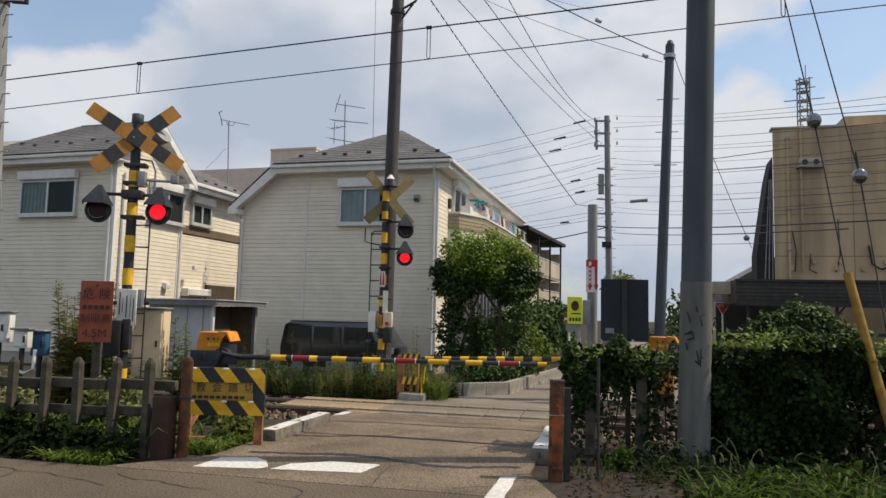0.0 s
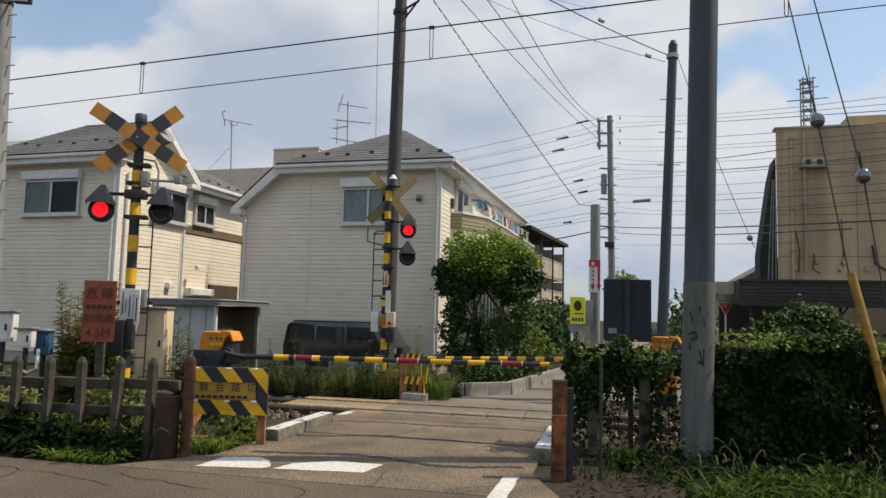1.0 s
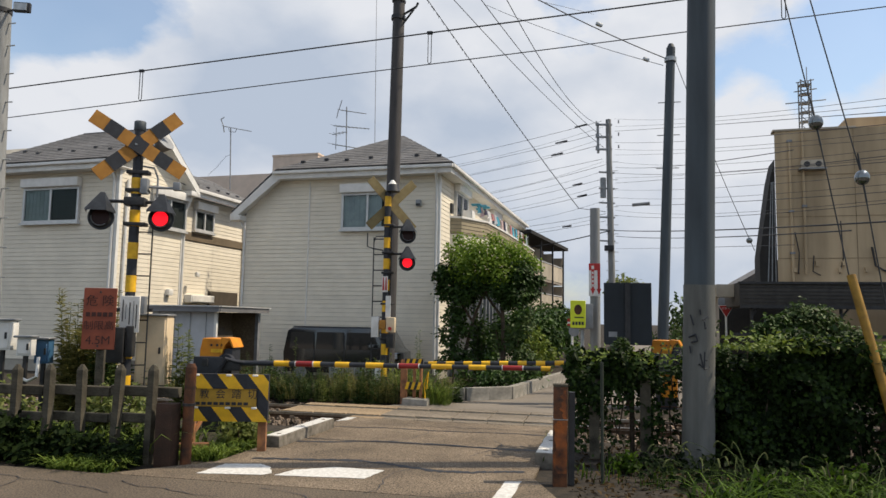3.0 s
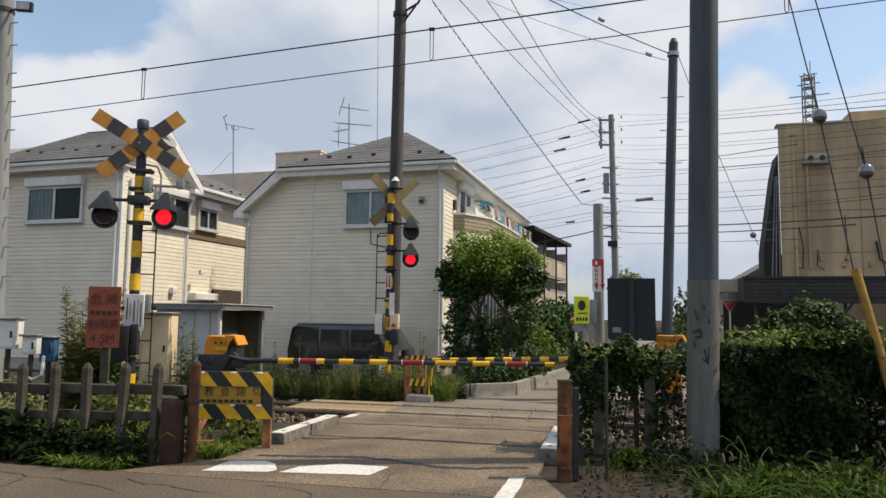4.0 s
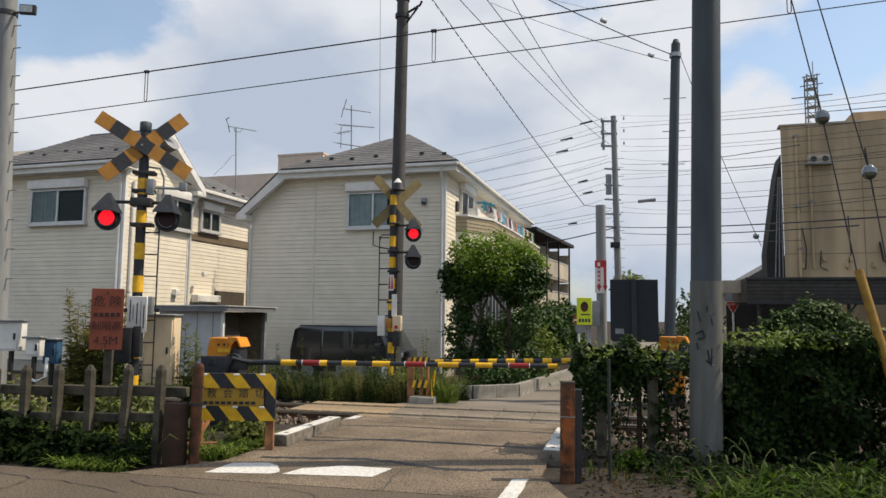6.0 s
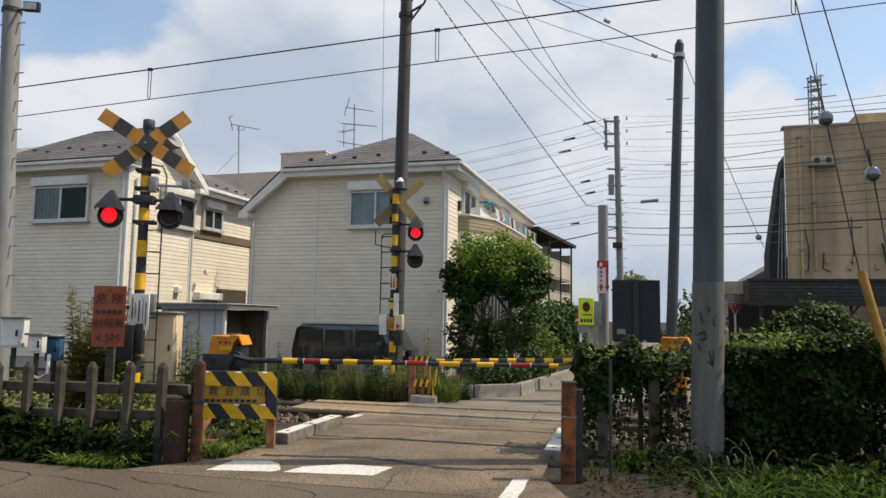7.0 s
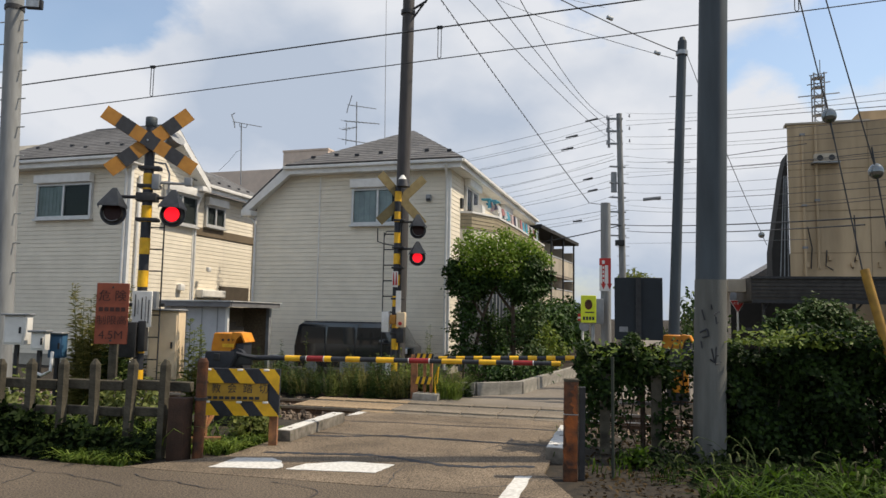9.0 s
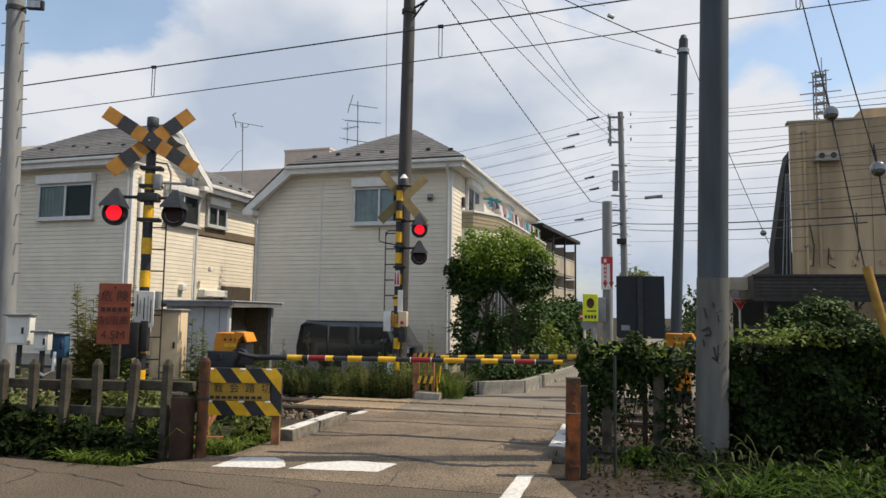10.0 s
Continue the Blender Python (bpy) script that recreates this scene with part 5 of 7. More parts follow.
def far_signal():
    s = thing("crossing_signal", "crossing signal seen from behind with two stacked red lamps", "crossing signal", pose(-4.66, 14.9, 0, 0, 0, 0), "crossing signals")
    part("post", tube(B(), (0, 0, -0.1), (0, 0, 4.4), 0.07, None, 16), BLACK, s, "black and yellow banded post")
    bands(s, 0.07, 0.4, 4.3, 0.46)
    part("cable_trunk", tube(B(), (0.1, 0.0, -0.05), (0.1, 0.0, 3.9), 0.022, None, 8), DARK_METAL, s, "dark cable conduit")
    for z in (3.66, 3.06, 2.62, 1.95, 1.2):
        part("clamp", bevel(box(B(), (0.04, -0.01, z), (0.26, 0.17, 0.045)), 0.008, 1), DARK_METAL, s)
    part("relay_box", bevel(box(B(), (0.16, -0.1, 1.16), (0.16, 0.14, 0.3)), 0.012), DARK_METAL, s, "dark relay box")
    crossbuck(s, pose(0.06, 0.1, 4.14, 0, 0, 38), 0.74, 0.2, OLIVE, False, 45)
    hl = part("bell", tube(B(), (0.12, -0.02, 4.4), (0.12, -0.02, 4.56), 0.15, 0.1, 16), BLACK, s, "black alarm bell with a pale dome")
    part("dome", tube(B(), (0.1, -0.02, 4.56), (0.1, -0.02, 4.66), 0.1, 0.03, 14), WHITE, hl)
    lits = []
    for z in (3.42, 2.83):
        part("lamp_arm", tube(B(), (0, -0.02, z + 0.2), (0.45, -0.02, z + 0.2), 0.024, None, 8), DARK_METAL, s)
        part("hanger", tube(B(), (0.5, 0.0, z), (0.5, 0.0, z + 0.24), 0.03, None, 8), DARK_METAL, s)
        lits.append(lamp(s, pose(0.5, -0.12, z, 0, 0, 18)))
    ld = part("ladder", tube(B(), (-0.3, 0, 0.1), (-0.3, 0, 3.4), 0.014, None, 6), DARK_METAL, s, "thin dark climbing ladder")
    for i in range(10):
        part("rung", tube(B(), (-0.3, 0, 0.3 + i * 0.34), (-0.05, 0, 0.3 + i * 0.34), 0.014, None, 6), DARK_METAL, ld)
    part("hoop", pipe(B(), [(-0.45, 0, 3.5), (-0.45, 0, 3.2), (-0.3, 0, 3.15), (0, 0, 3.1)], 0.014), DARK_METAL, s)
    part("hoop", pipe(B(), [(-0.3, 0, 3.3), (-0.25, 0, 3.42), (0, 0, 3.42)], 0.014), DARK_METAL, s)
    rw = part("warning_plate", box(B(), (0.0, -0.09, 2.37), (0.13, 0.015, 0.34)), WHITE, s, "red and white warning plate")
    for x in (-0.03, 0.03):
        part("arrow", solid(B(), [(x - 0.008, -0.1, 2.52), (x + 0.008, -0.1, 2.52), (x + 0.025, -0.1, 2.24), (x - 0.02, -0.1, 2.24)], (0, -0.003, 0)), RED, rw)
    part("white_plate", box(B(), (0.09, -0.1, 1.88), (0.11, 0.015, 0.48)), WHITE, s, "white plate")
    part("switch_box", bevel(box(B(), (-0.2, -0.03, 1.45), (0.17, 0.14, 0.44)), 0.015), WHITE, s, "white switch box")
    part("yellow_box", bevel(box(B(), (-0.01, -0.12, 1.5), (0.14, 0.1, 0.2)), 0.015), OCHRE, s)
    part("button_box", bevel(box(B(), (0.17, -0.12, 1.5), (0.19, 0.14, 0.32)), 0.02), BEIGE, s, "beige emergency button box")
    part("button", tube(B(), (0.17, -0.2, 1.42), (0.17, -0.22, 1.42), 0.04, None, 12), RED, s)
    part("white_post", box(B(), (-0.12, -0.05, 0.42), (0.12, 0.05, 0.45)), WHITE, s)
    return lits


NEAR_LITS = near_signal()
FAR_LITS = far_signal()


# ---- barriers ----
def arm(parent, x0, x1, y, z0, z1, r0, r1, yellow, red, tip):
    a = part("barrier_arm", tube(B(), (x0, y, z0), (x1, y, z1), r0, r1, 14), BLACK, parent, "black barrier arm with yellow and red bands")
    at = lambda x: (z0 + (z1 - z0) * (x - x0) / (x1 - x0), r0 + (r1 - r0) * (x - x0) / (x1 - x0))
    for name, spans, m, lab in (("band", yellow, YELLOW, "yellow band"), ("reflector", red, DULL_RED, "red reflector sleeve")):
        for p, q in spans:
            part(name, tube(B(), (p, y, at(p)[0]), (q, y, at(q)[0]), at(p)[1] + 0.005, at(q)[1] + 0.005, 14), m, a, lab)
    for p, q in red:
        for x in (p - 0.006, q + 0.006):
            part("white_ring", tube(B(), (x - 0.006, y, at(x)[0]), (x + 0.006, y, at(x)[0]), at(x)[1] + 0.005, None, 14), WHITE, a)
    return a


def machine(parent, m):
    """The cast housing of a barrier machine: sloping roof, black drive at the front."""
    bm = solid(B(), [(-0.28, -0.2, 0.62), (-0.28, -0.2, 1.12), (-0.24, -0.2, 1.3), (0.08, -0.2, 1.3), (0.08, -0.2, 0.62)], (0, 0.42, 0))
    bmesh.ops.transform(bm, matrix=m, verts=bm.verts)
    h = part("housing", bevel(bm, 0.012, 1), ORANGE, parent, "orange cast housing")
    bm = solid(B(), [(0.083, -0.21, 1.31), (0.24, -0.21, 1.3), (0.31, -0.21, 1.17), (0.29, -0.21, 1.16), (0.225, -0.21, 1.27), (0.15, -0.21, 1.2), (0.083, -0.21, 0.98)], (0, 0.44, 0))
    bmesh.ops.transform(bm, matrix=m, verts=bm.verts)
    part("drip_hood", bm, ORANGE, h, "bright orange sloping hood")
    part("gear_box", bevel(box(B(), (0.17, 0.02, 0.9), (0.2, 0.36, 0.5), 0, m), 0.015), BLACK, parent, "black gear case")
    part("pedestal", bevel(box(B(), (0, 0, 0.3), (0.4, 0.34, 0.66), 0, m), 0.02), DARK_METAL, parent)
    part("drive", bevel(box(B(), (-0.08, -0.26, 0.84), (0.5, 0.12, 0.4), 0, m), 0.02), BLACK, parent, "black drive cover")
    part("lamp_box", bevel(box(B(), (-0.12, -0.32, 0.96), (0.1, 0.05, 0.1), 0, m), 0.01), DARK_METAL, parent)
    part("crank", tube(B(), m @ Vector((0.2, -0.3, 0.95)), m @ Vector((0.2, -0.18, 0.95)), 0.13, None, 18), BLACK, parent, "black crank disc")
    part("weight", bevel(box(B(), (0.32, -0.28, 0.92), (0.3, 0.1, 0.14), 0, m), 0.015), DARK_METAL, parent)
    part("lever", pipe(B(), [m @ Vector(p) for p in ((0.1, -0.34, 0.8), (0.25, -0.36, 1.02), (0.42, -0.34, 0.98), (0.6, -0.3, 0.96))], 0.03, 8), BLACK, parent)
    part("cable", pipe(B(), [m @ Vector(p) for p in ((-0.3, -0.33, 0.95), (-0.34, -0.36, 0.7), (-0.25, -0.36, 0.45), (-0.2, -0.3, 0.1))], 0.015, 6), BLACK, parent)
    for x in (-0.08, 0.02, 0.1):
        part("bolt", tube(B(), m @ Vector((x, -0.21, 1.2)), m @ Vector((x, -0.2, 1.2)), 0.018, None, 8), DARK_METAL, h)
    part("label_strip", box(B(), (0.02, -0.212, 1.12), (0.2, 0.006, 0.05), 0, m), YELLOW, h)
    return h


def barriers():
    b = thing("crossing_barrier", "lowered crossing barrier with an orange machine", "barrier", None, "crossing barriers")
    machine(b, pose(-5.5, 9.6, 0, 0, 0, 8) @ Matrix.Diagonal((0.86, 0.9, 1, 1)))
    part("arm_socket", tube(B(), (-5.5, 9.4, 0.945), (-4.72, 9.4, 0.966), 0.042, 0.036, 12), BLACK, b)
    arm(b, -4.75, -0.7, 9.4, 0.966, 1.012, 0.037, 0.027,
        ((-4.54, -4.316), (-3.95, -3.852), (-3.636, -3.43), (-3.194, -2.944), (-2.275, -1.998), (-1.77, -1.544), (-0.824, -0.705)), ((-4.214, -3.965), (-2.729, -2.454), (-1.321, -1.064)), 0)
    b = thing("crossing_barrier", "far lowered crossing barrier with an orange machine behind ivy", "barrier", None, "crossing barriers")
    machine(b, pose(1.15, 14.9, 0, 0, 0, -10))
    part("skirt", bevel(box(B(), (1.18, 14.72, 0.45), (0.3, 0.05, 0.5), -8), 0.02), ORANGE, b, "orange side plate")
    arm(b, 0.9, -3.7, 14.6, 0.86, 0.72, 0.05, 0.035, [(-3.6 + 0.37 * i, -3.42 + 0.37 * i) for i in range(11)], (), 0)
    # far arm rest: small orange frame with striped boards
    f = thing("arm_rest", "orange-brown steel frame with striped boards at the crossing", "barrier frame", pose(-3.62, 13.5, 0) @ Matrix.Diagonal((0.72, 1.0, 1.0, 1.0)))
    for x in (-0.27, 0.02, 0.2):
        part("post", box(B(), (x, 0, 0.42), (0.16 if x < -0.2 else 0.06, 0.08, 0.84)), RUST_WOOD, f, "orange-brown post")
    for z in (0.8, 0.36):
        bd = part("striped_board", box(B(), (0.02, -0.05, z), (0.5 if z > 0.5 else 0.3, 0.02, 0.14)), BLACK, f)
        for i in range(3):
            part("stripe", solid(B(), [(x + 0.02, -0.063, zz) for x, zz in clip([(-0.24 + i * 0.16, z - 0.07), (-0.16 + i * 0.16, z - 0.07), (-0.1 + i * 0.16, z + 0.07), (-0.18 + i * 0.16, z + 0.07)], -0.25, 0.25, z - 0.07, z + 0.07)], (0, -0.003, 0)), YELLOW, bd)
    bent = pipe(B(), [(0.33, 0, 0.0), (0.3, 0, 0.4), (0.4, 0, 0.62), (0.36, 0, 0.3)], 0.02)
    part("bent_bar", bent, YELLOW, f, "bent yellow bar")


barriers()


# ---- signs and boards ----
def hazard_board():
    t = thing("hazard_board", "black and yellow striped crossing name board on wooden legs", "sign board", pose(-4.46, 7.98, 0, 0, 0, 14) @ Matrix.Diagonal((0.96, 0.96, 1.0, 1.0)))
    w, z0, z1 = 1.04, 0.36, 0.92
    part("back", box(B(), (0, 0.02, (z0 + z1) / 2), (w, 0.03, z1 - z0)), BLACK, t, "black board")
    slope = 0.85
    for lo, hi, xa, xb, first, pitch in ((0.745, z1, -w / 2, w / 2, 0.156, 0.385), (z0, 0.53, -w / 2, w / 2, 0.11, 0.372),
                                         (0.53, 0.745, 0.4, w / 2, 1.109, 0.385), (0.53, 0.745, -w / 2, -0.44, -0.035, 0.385)):
        rail = part("striped_rail", box(B(), ((xa + xb) / 2, -0.01, (lo + hi) / 2), (xb - xa, 0.03, hi - lo)), BLACK, t)
        d = (hi - lo) * slope
        for i in range(-1, 4):
            x = -w / 2 + first + i * pitch
            q = clip([(x, lo), (x + 0.19, lo), (x + 0.19 - d, hi), (x - d, hi)], xa + 0.002, xb - 0.002, lo, hi)
            if len(q) > 2 and max(p[0] for p in q) - min(p[0] for p in q) > 0.015:
                part("stripe", solid(B(), [(a, -0.0265, b) for a, b in q], (0, -0.003, 0)), YELLOW, rail, "yellow stripe")
    plate = part("name_plate", box(B(), (-0.04, 0.0, 0.637), (0.82, 0.016, 0.21)), mat("dull_yellow_plate", (0.5, 0.3, 0.035), (0.36, 0.21, 0.03), 9, 0.7), t, "dull yellow name plate")
    for i, ch in enumerate("\u6559\u4f1a\u8e0f\u5207"):
        lettering(ch, 0.125, (-0.28 + 0.2 * i, -0.011, 0.675), BLACK, plate)
    for i in range(9):
        part("small_writing", box(B(), (-0.36 + 0.075 * i, -0.01, 0.568), (0.055, 0.004, 0.035)), BLACK, plate)
    for x in (-0.38, 0.02, 0.35):
        for z in (0.905, 0.52):
            part("clip", bevel(box(B(), (x, -0.03, z), (0.07, 0.02, 0.025)), 0.006, 1), WHITE, t)
    for x in (-0.47, 0.44):
        part("leg", box(B(), (x, 0.08, 0.38), (0.13 if x < 0 else 0.1, 0.08, 0.9)), RUST_WOOD, t, "weathered orange-brown leg")
    part("strut", tube(B(), (-0.46, 0.0, 0.1), (-0.3, 0.3, 0.5), 0.03, None, 6), RUST_WOOD, t)
    part("foot", bevel(box(B(), (-0.38, -0.08, 0.08), (0.4, 0.1, 0.07), 14), 0.01), RUST_WOOD, t)


def danger_sign():
    t = thing("warning_sign", "faded red-brown height limit sign on a concrete post", "sign", pose(-6.47, 8.2, 0, 0, 0, 22))
    part("post", box(B(), (0.03, 0.06, 0.9), (0.1, 0.08, 1.9)), CONCRETE_OLD, t, "concrete post")
    p = part("plate", bevel(box(B(), (0, 0, 1.555), (0.41, 0.012, 0.8)), 0.004, 1), SIGN_RED, t, "faded red-brown plate")
    for text, size, z in (("\u5371 \u967a", 0.155, 1.78), ("\u5236\u9650\u9ad8", 0.128, 1.46), ("4.5M", 0.155, 1.27)):
        lettering(text, size, (0, -0.009, z), SIGN_TEXT, p)
    for i in range(5):
        part("small_writing", box(B(), (-0.14 + 0.07 * i, -0.008, 1.61), (0.052, 0.004, 0.055)), SIGN_TEXT, p)
    for z in (1.9, 1.2):
        part("bolt", tube(B(), (0, -0.012, z), (0, -0.004, z), 0.014, None, 8), DARK_METAL, p)


def other_signs():
    # yellow school-road sign on a box by the short post
    t = thing("school_sign", "lime-yellow roadside sign with a brown oval picture", "sign", pose(-0.55, 14.5, 0, 0, 0, 8))
    part("case", bevel(box(B(), (0.1, 0.12, 1.74), (0.4, 0.2, 0.5)), 0.02), GREY_METAL, t)
    p = part("plate", bevel(box(B(), (0, 0, 1.78), (0.3, 0.015, 0.54)), 0.008, 1), LIME, t, "lime-yellow plate")
    bm = solid(B(), [(0.075 * math.cos(a), -0.01, 1.87 + 0.1 * math.sin(a)) for a in (i * math.pi / 10 for i in range(20))], (0, -0.004, 0))
    part("picture", bm, RUST, p, "brown oval picture")
    part("writing", box(B(), (0.02, -0.01, 1.715), (0.18, 0.004, 0.025)), DARK_METAL, p)
    for i in range(4):
        part("writing", box(B(), (-0.09 + 0.06 * i, -0.01, 1.6), (0.042, 0.004, 0.065)), BLACK, p)
    part("post", tube(B(), (0.1, 0.15, -0.03), (0.1, 0.15, 1.6), 0.04, None, 10), GALV, t)
    # red and white vertical banner round the short post
    v = thing("crossing_banner", "red and white vertical warning plate on the short post", "sign", pose(-0.23, 14.78, 0))
    p = part("plate", box(B(), (0, 0, 2.47), (0.23, 0.015, 0.64)), WHITE, v, "white plate")
    for x in (-0.035, 0.085):
        part("arrow", solid(B(), [(x - 0.03, -0.009, 2.72), (x + 0.03, -0.009, 2.72), (x + 0.022, -0.009, 2.3), (x + 0.05, -0.009, 2.3), (x, -0.009, 2.18), (x - 0.05, -0.009, 2.3), (x - 0.022, -0.009, 2.3)], (0, -0.003, 0)), RED, p, "red arrow")
    part("cap", box(B(), (0, -0.002, 2.74), (0.23, 0.018, 0.14)), RED, p)
    part("writing", box(B(), (-0.035, -0.013, 2.73), (0.05, 0.003, 0.07)), WHITE, p)
    for i in range(4):
        part("writing", box(B(), (-0.035, -0.0135, 2.62 - i * 0.085), (0.03, 0.003, 0.05)), WHITE, p)
    # black back of a large sign
    k = thing("sign_back", "dark back of a large square sign above the hedge", "sign", pose(0.4, 14.4, 0))
    part("panel", bevel(box(B(), (0, 0, 1.8), (0.9, 0.03, 1.2)), 0.006, 1), mat("sign_back", (0.014, 0.021, 0.028), None, 6, 0.6), k, "dark panel")
    part("channel", box(B(), (0, -0.04, 1.8), (0.1, 0.06, 1.2)), DARK_METAL, k, "vertical steel channel")
    part("post", tube(B(), (0, 0.04, -0.2), (0, 0.04, 1.3), 0.045, None, 10), DARK_METAL, k)
    part("sticker", box(B(), (-0.28, -0.02, 1.4), (0.16, 0.006, 0.1)), GREY_METAL, k)
    # stop sign
    s = thing("stop_sign", "red triangular stop sign on a white post", "traffic sign", pose(3.95, 25.9, 0))
    part("post", tube(B(), (0, 0.03, -0.05), (0, 0.03, 2.2), 0.035, None, 10), WHITE, s, "white post")
    p = part("plate", solid(B(), [(-0.26, 0, 2.3), (0.26, 0, 2.3), (0, 0, 1.86)], (0, -0.012, 0)), WHITE, s, "white-edged triangle")
    part("face", solid(B(), [(-0.23, -0.013, 2.28), (0.23, -0.013, 2.28), (0, -0.013, 1.895)], (0, -0.004, 0)), RED, p, "red face")
    lettering("\u6b62\u307e\u308c", 0.1, (0, -0.02, 2.19), WHITE, p)
    m = thing("traffic_mirror", "round grey traffic mirror back behind the stop sign", "mirror", pose(4.3, 27.5, 0))
    part("post", tube(B(), (0, 0, -0.05), (0, 0, 2.5), 0.04, None, 8), GREY_METAL, m)
    part("dish", tube(B(), (0, -0.02, 2.45), (0, 0.06, 2.45), 0.38, 0.3, 20), GREY_METAL, m)
    # small round sign and red plate by the lane
    r = thing("lane_sign", "small round sign with a red plate on a thin post", "traffic sign", pose(-0.76, 16.6, 0))
    part("post", tube(B(), (0, 0.02, -0.05), (0, 0.02, 1.75), 0.025, None, 8), WHITE, r)
    part("disc", tube(B(), (0.04, -0.02, 1.42), (0.04, 0.0, 1.42), 0.12, None, 18), GREY_METAL, r, "grey sign disc")
    q = part("plate", box(B(), (-0.02, -0.01, 1.62), (0.17, 0.015, 0.16)), RED, r, "red and white plate")
    part("stripe", box(B(), (-0.02, -0.019, 1.61), (0.17, 0.004, 0.04)), WHITE, q)


hazard_board()
danger_sign()
other_signs()


# ---- fence, bollards, boxes ----
def fence():
    f = thing("fence", "old grey concrete post and rail fence beside the track", "fence", pose(0, 7.2, 0))
    me = B()
    box(me, (0, 0, 0.42), (0.08, 0.085, 1.14))
    tube(me, (0, 0, 0.99), (0, 0, 1.05), 0.057, 0.02, 4)
    me = mesh_of("post", me, CONCRETE_OLD)
    rng = random.Random(2)
    for i in range(14):
        ob = new("post", me)
        ob.parent = f
        ob.matrix_basis = pose(-4.95 - 0.445 * i, 0, 0.01 - 0.012 * i, rng.uniform(-1.5, 1.5), rng.uniform(-2, 2), rng.uniform(-4, 4))
    for z, h in ((0.75, 0.115), (0.45, 0.1)):
        for i in range(7):
            part("rail", bevel(box(B(), (-5.2 - 0.89 * i + 0.1, 0.11, z - 0.02 * i), (0.88, 0.07, h)), 0.01, 1), CONCRETE_OLD, f)


ORANGE_WORN = mat("worn_orange", (0.42, 0.12, 0.025), (0.075, 0.04, 0.028), 9, 0.85, bump=0.3, stain=0.5, stain_scale=5)
GALV_DULL = mat("dull_pipe", (0.05, 0.06, 0.045), (0.028, 0.034, 0.026), 9, 0.7, 0.2)


def bollards():
    for at, h, r, m, lab in ((pose(-4.52, 7.25, 0, 0, 1, 0), 1.08, 0.06, RUST, "rusty brown steel post at the crossing corner"),):
        b = thing("post", lab, "post", at)
        part("shaft", tube(B(), (0, 0, -0.05), (0, 0, h - 0.04), r, None, 16), m, b)
        part("cap", tube(B(), (0, 0, h - 0.04), (0, 0, h), r, r * 0.6, 16), m, b)
        part("clamp", tube(B(), (0, 0, 0.62), (0, 0, 0.65), r + 0.012, None, 16), DARK_METAL, b)
    b = thing("stub_post", "dark red-brown rusted steel stub beside the fence", "post", pose(-4.7, 7.16, 0))
    part("body", bevel(box(B(), (0, 0, 0.31), (0.2, 0.18, 0.68)), 0.015), mat("dark_rust", (0.065, 0.033, 0.02), (0.035, 0.02, 0.013), 8, 0.85, bump=0.3), b)
    c = thing("bollard", "orange-brown worn square steel post at the kerb", "bollard", pose(-0.47, 7.5, 0, 0, 0.6, 8))
    part("shaft", bevel(box(B(), (0, 0, 0.46), (0.14, 0.12, 1.0)), 0.012), RUST, c)
    part("cap", bevel(box(B(), (0, 0, 0.968), (0.147, 0.128, 0.03)), 0.01), CONCRETE_OLD, c, "chipped pale top")
    torn = random.Random(5)
    for z0, z1, lo, hi in ((0.1, 0.62, -0.05, 0.066), (0.64, 0.92, 0.0, 0.06)):
        edge = [(hi + torn.uniform(-0.012, 0.0), -0.062, z0 + (z1 - z0) * k / 9) for k in range(10)] + [(lo + torn.uniform(-0.03, 0.03), -0.062, z1 - (z1 - z0) * k / 9) for k in range(10)]
        part("paint_patch", solid(B(), edge, (0, -0.002, 0)), ORANGE_WORN, c, "worn orange paint")
    part("wire_tie", box(B(), (0, 0, 0.63), (0.147, 0.128, 0.008)), GALV, c)
    part("rail_piece", box(B(), (0.115, 0.03, 0.44), (0.06, 0.09, 0.92)), DARK_METAL, c, "dark steel upright behind the post")
    g = thing("steel_pipe_post", "thin grey galvanised pipe post in the hedge", "post", pose(-0.05, 7.75, 0))
    part("pipe", tube(B(), (0, 0, -0.05), (0, 0, 1.2), 0.017, None, 12), GALV_DULL, g)
    for x, y in ((-0.15, 9.1), (0.45, 9.1)):
        h = thing("fence_post", "old concrete post overgrown by ivy", "post", pose(x, y, 0), "ivy fence posts")
        part("post", box(B(), (0, 0, 0.45), (0.12, 0.11, 0.95)), CONCRETE_OLD, h)


fence()
bollards()


def cabinet(name, at, size, m, label, post=True):
    c = thing(name, label, "cabinet", at)
    w, d, z0, z1 = size
    part("body", bevel(box(B(), (0, 0, (z0 + z1) / 2), (w, d, z1 - z0)), 0.012), m, c)
    part("door", bevel(box(B(), (0, -d / 2 - 0.006, (z0 + z1) / 2), (w - 0.05, 0.014, z1 - z0 - 0.05)), 0.005, 1), m, c)
    part("roof", bevel(box(B(), (0, -0.02, z1 + 0.015), (w + 0.05, d + 0.08, 0.03)), 0.008, 1), GREY_METAL, c)
    part("latch", box(B(), (w * 0.3, -d / 2 - 0.02, (z0 + z1) / 2), (0.025, 0.02, 0.09)), DARK_METAL, c)
    if post:
        part("post", box(B(), (0, 0, z0 / 2), (0.05, 0.05, z0 + 0.06)), DARK_METAL, c)
    return c


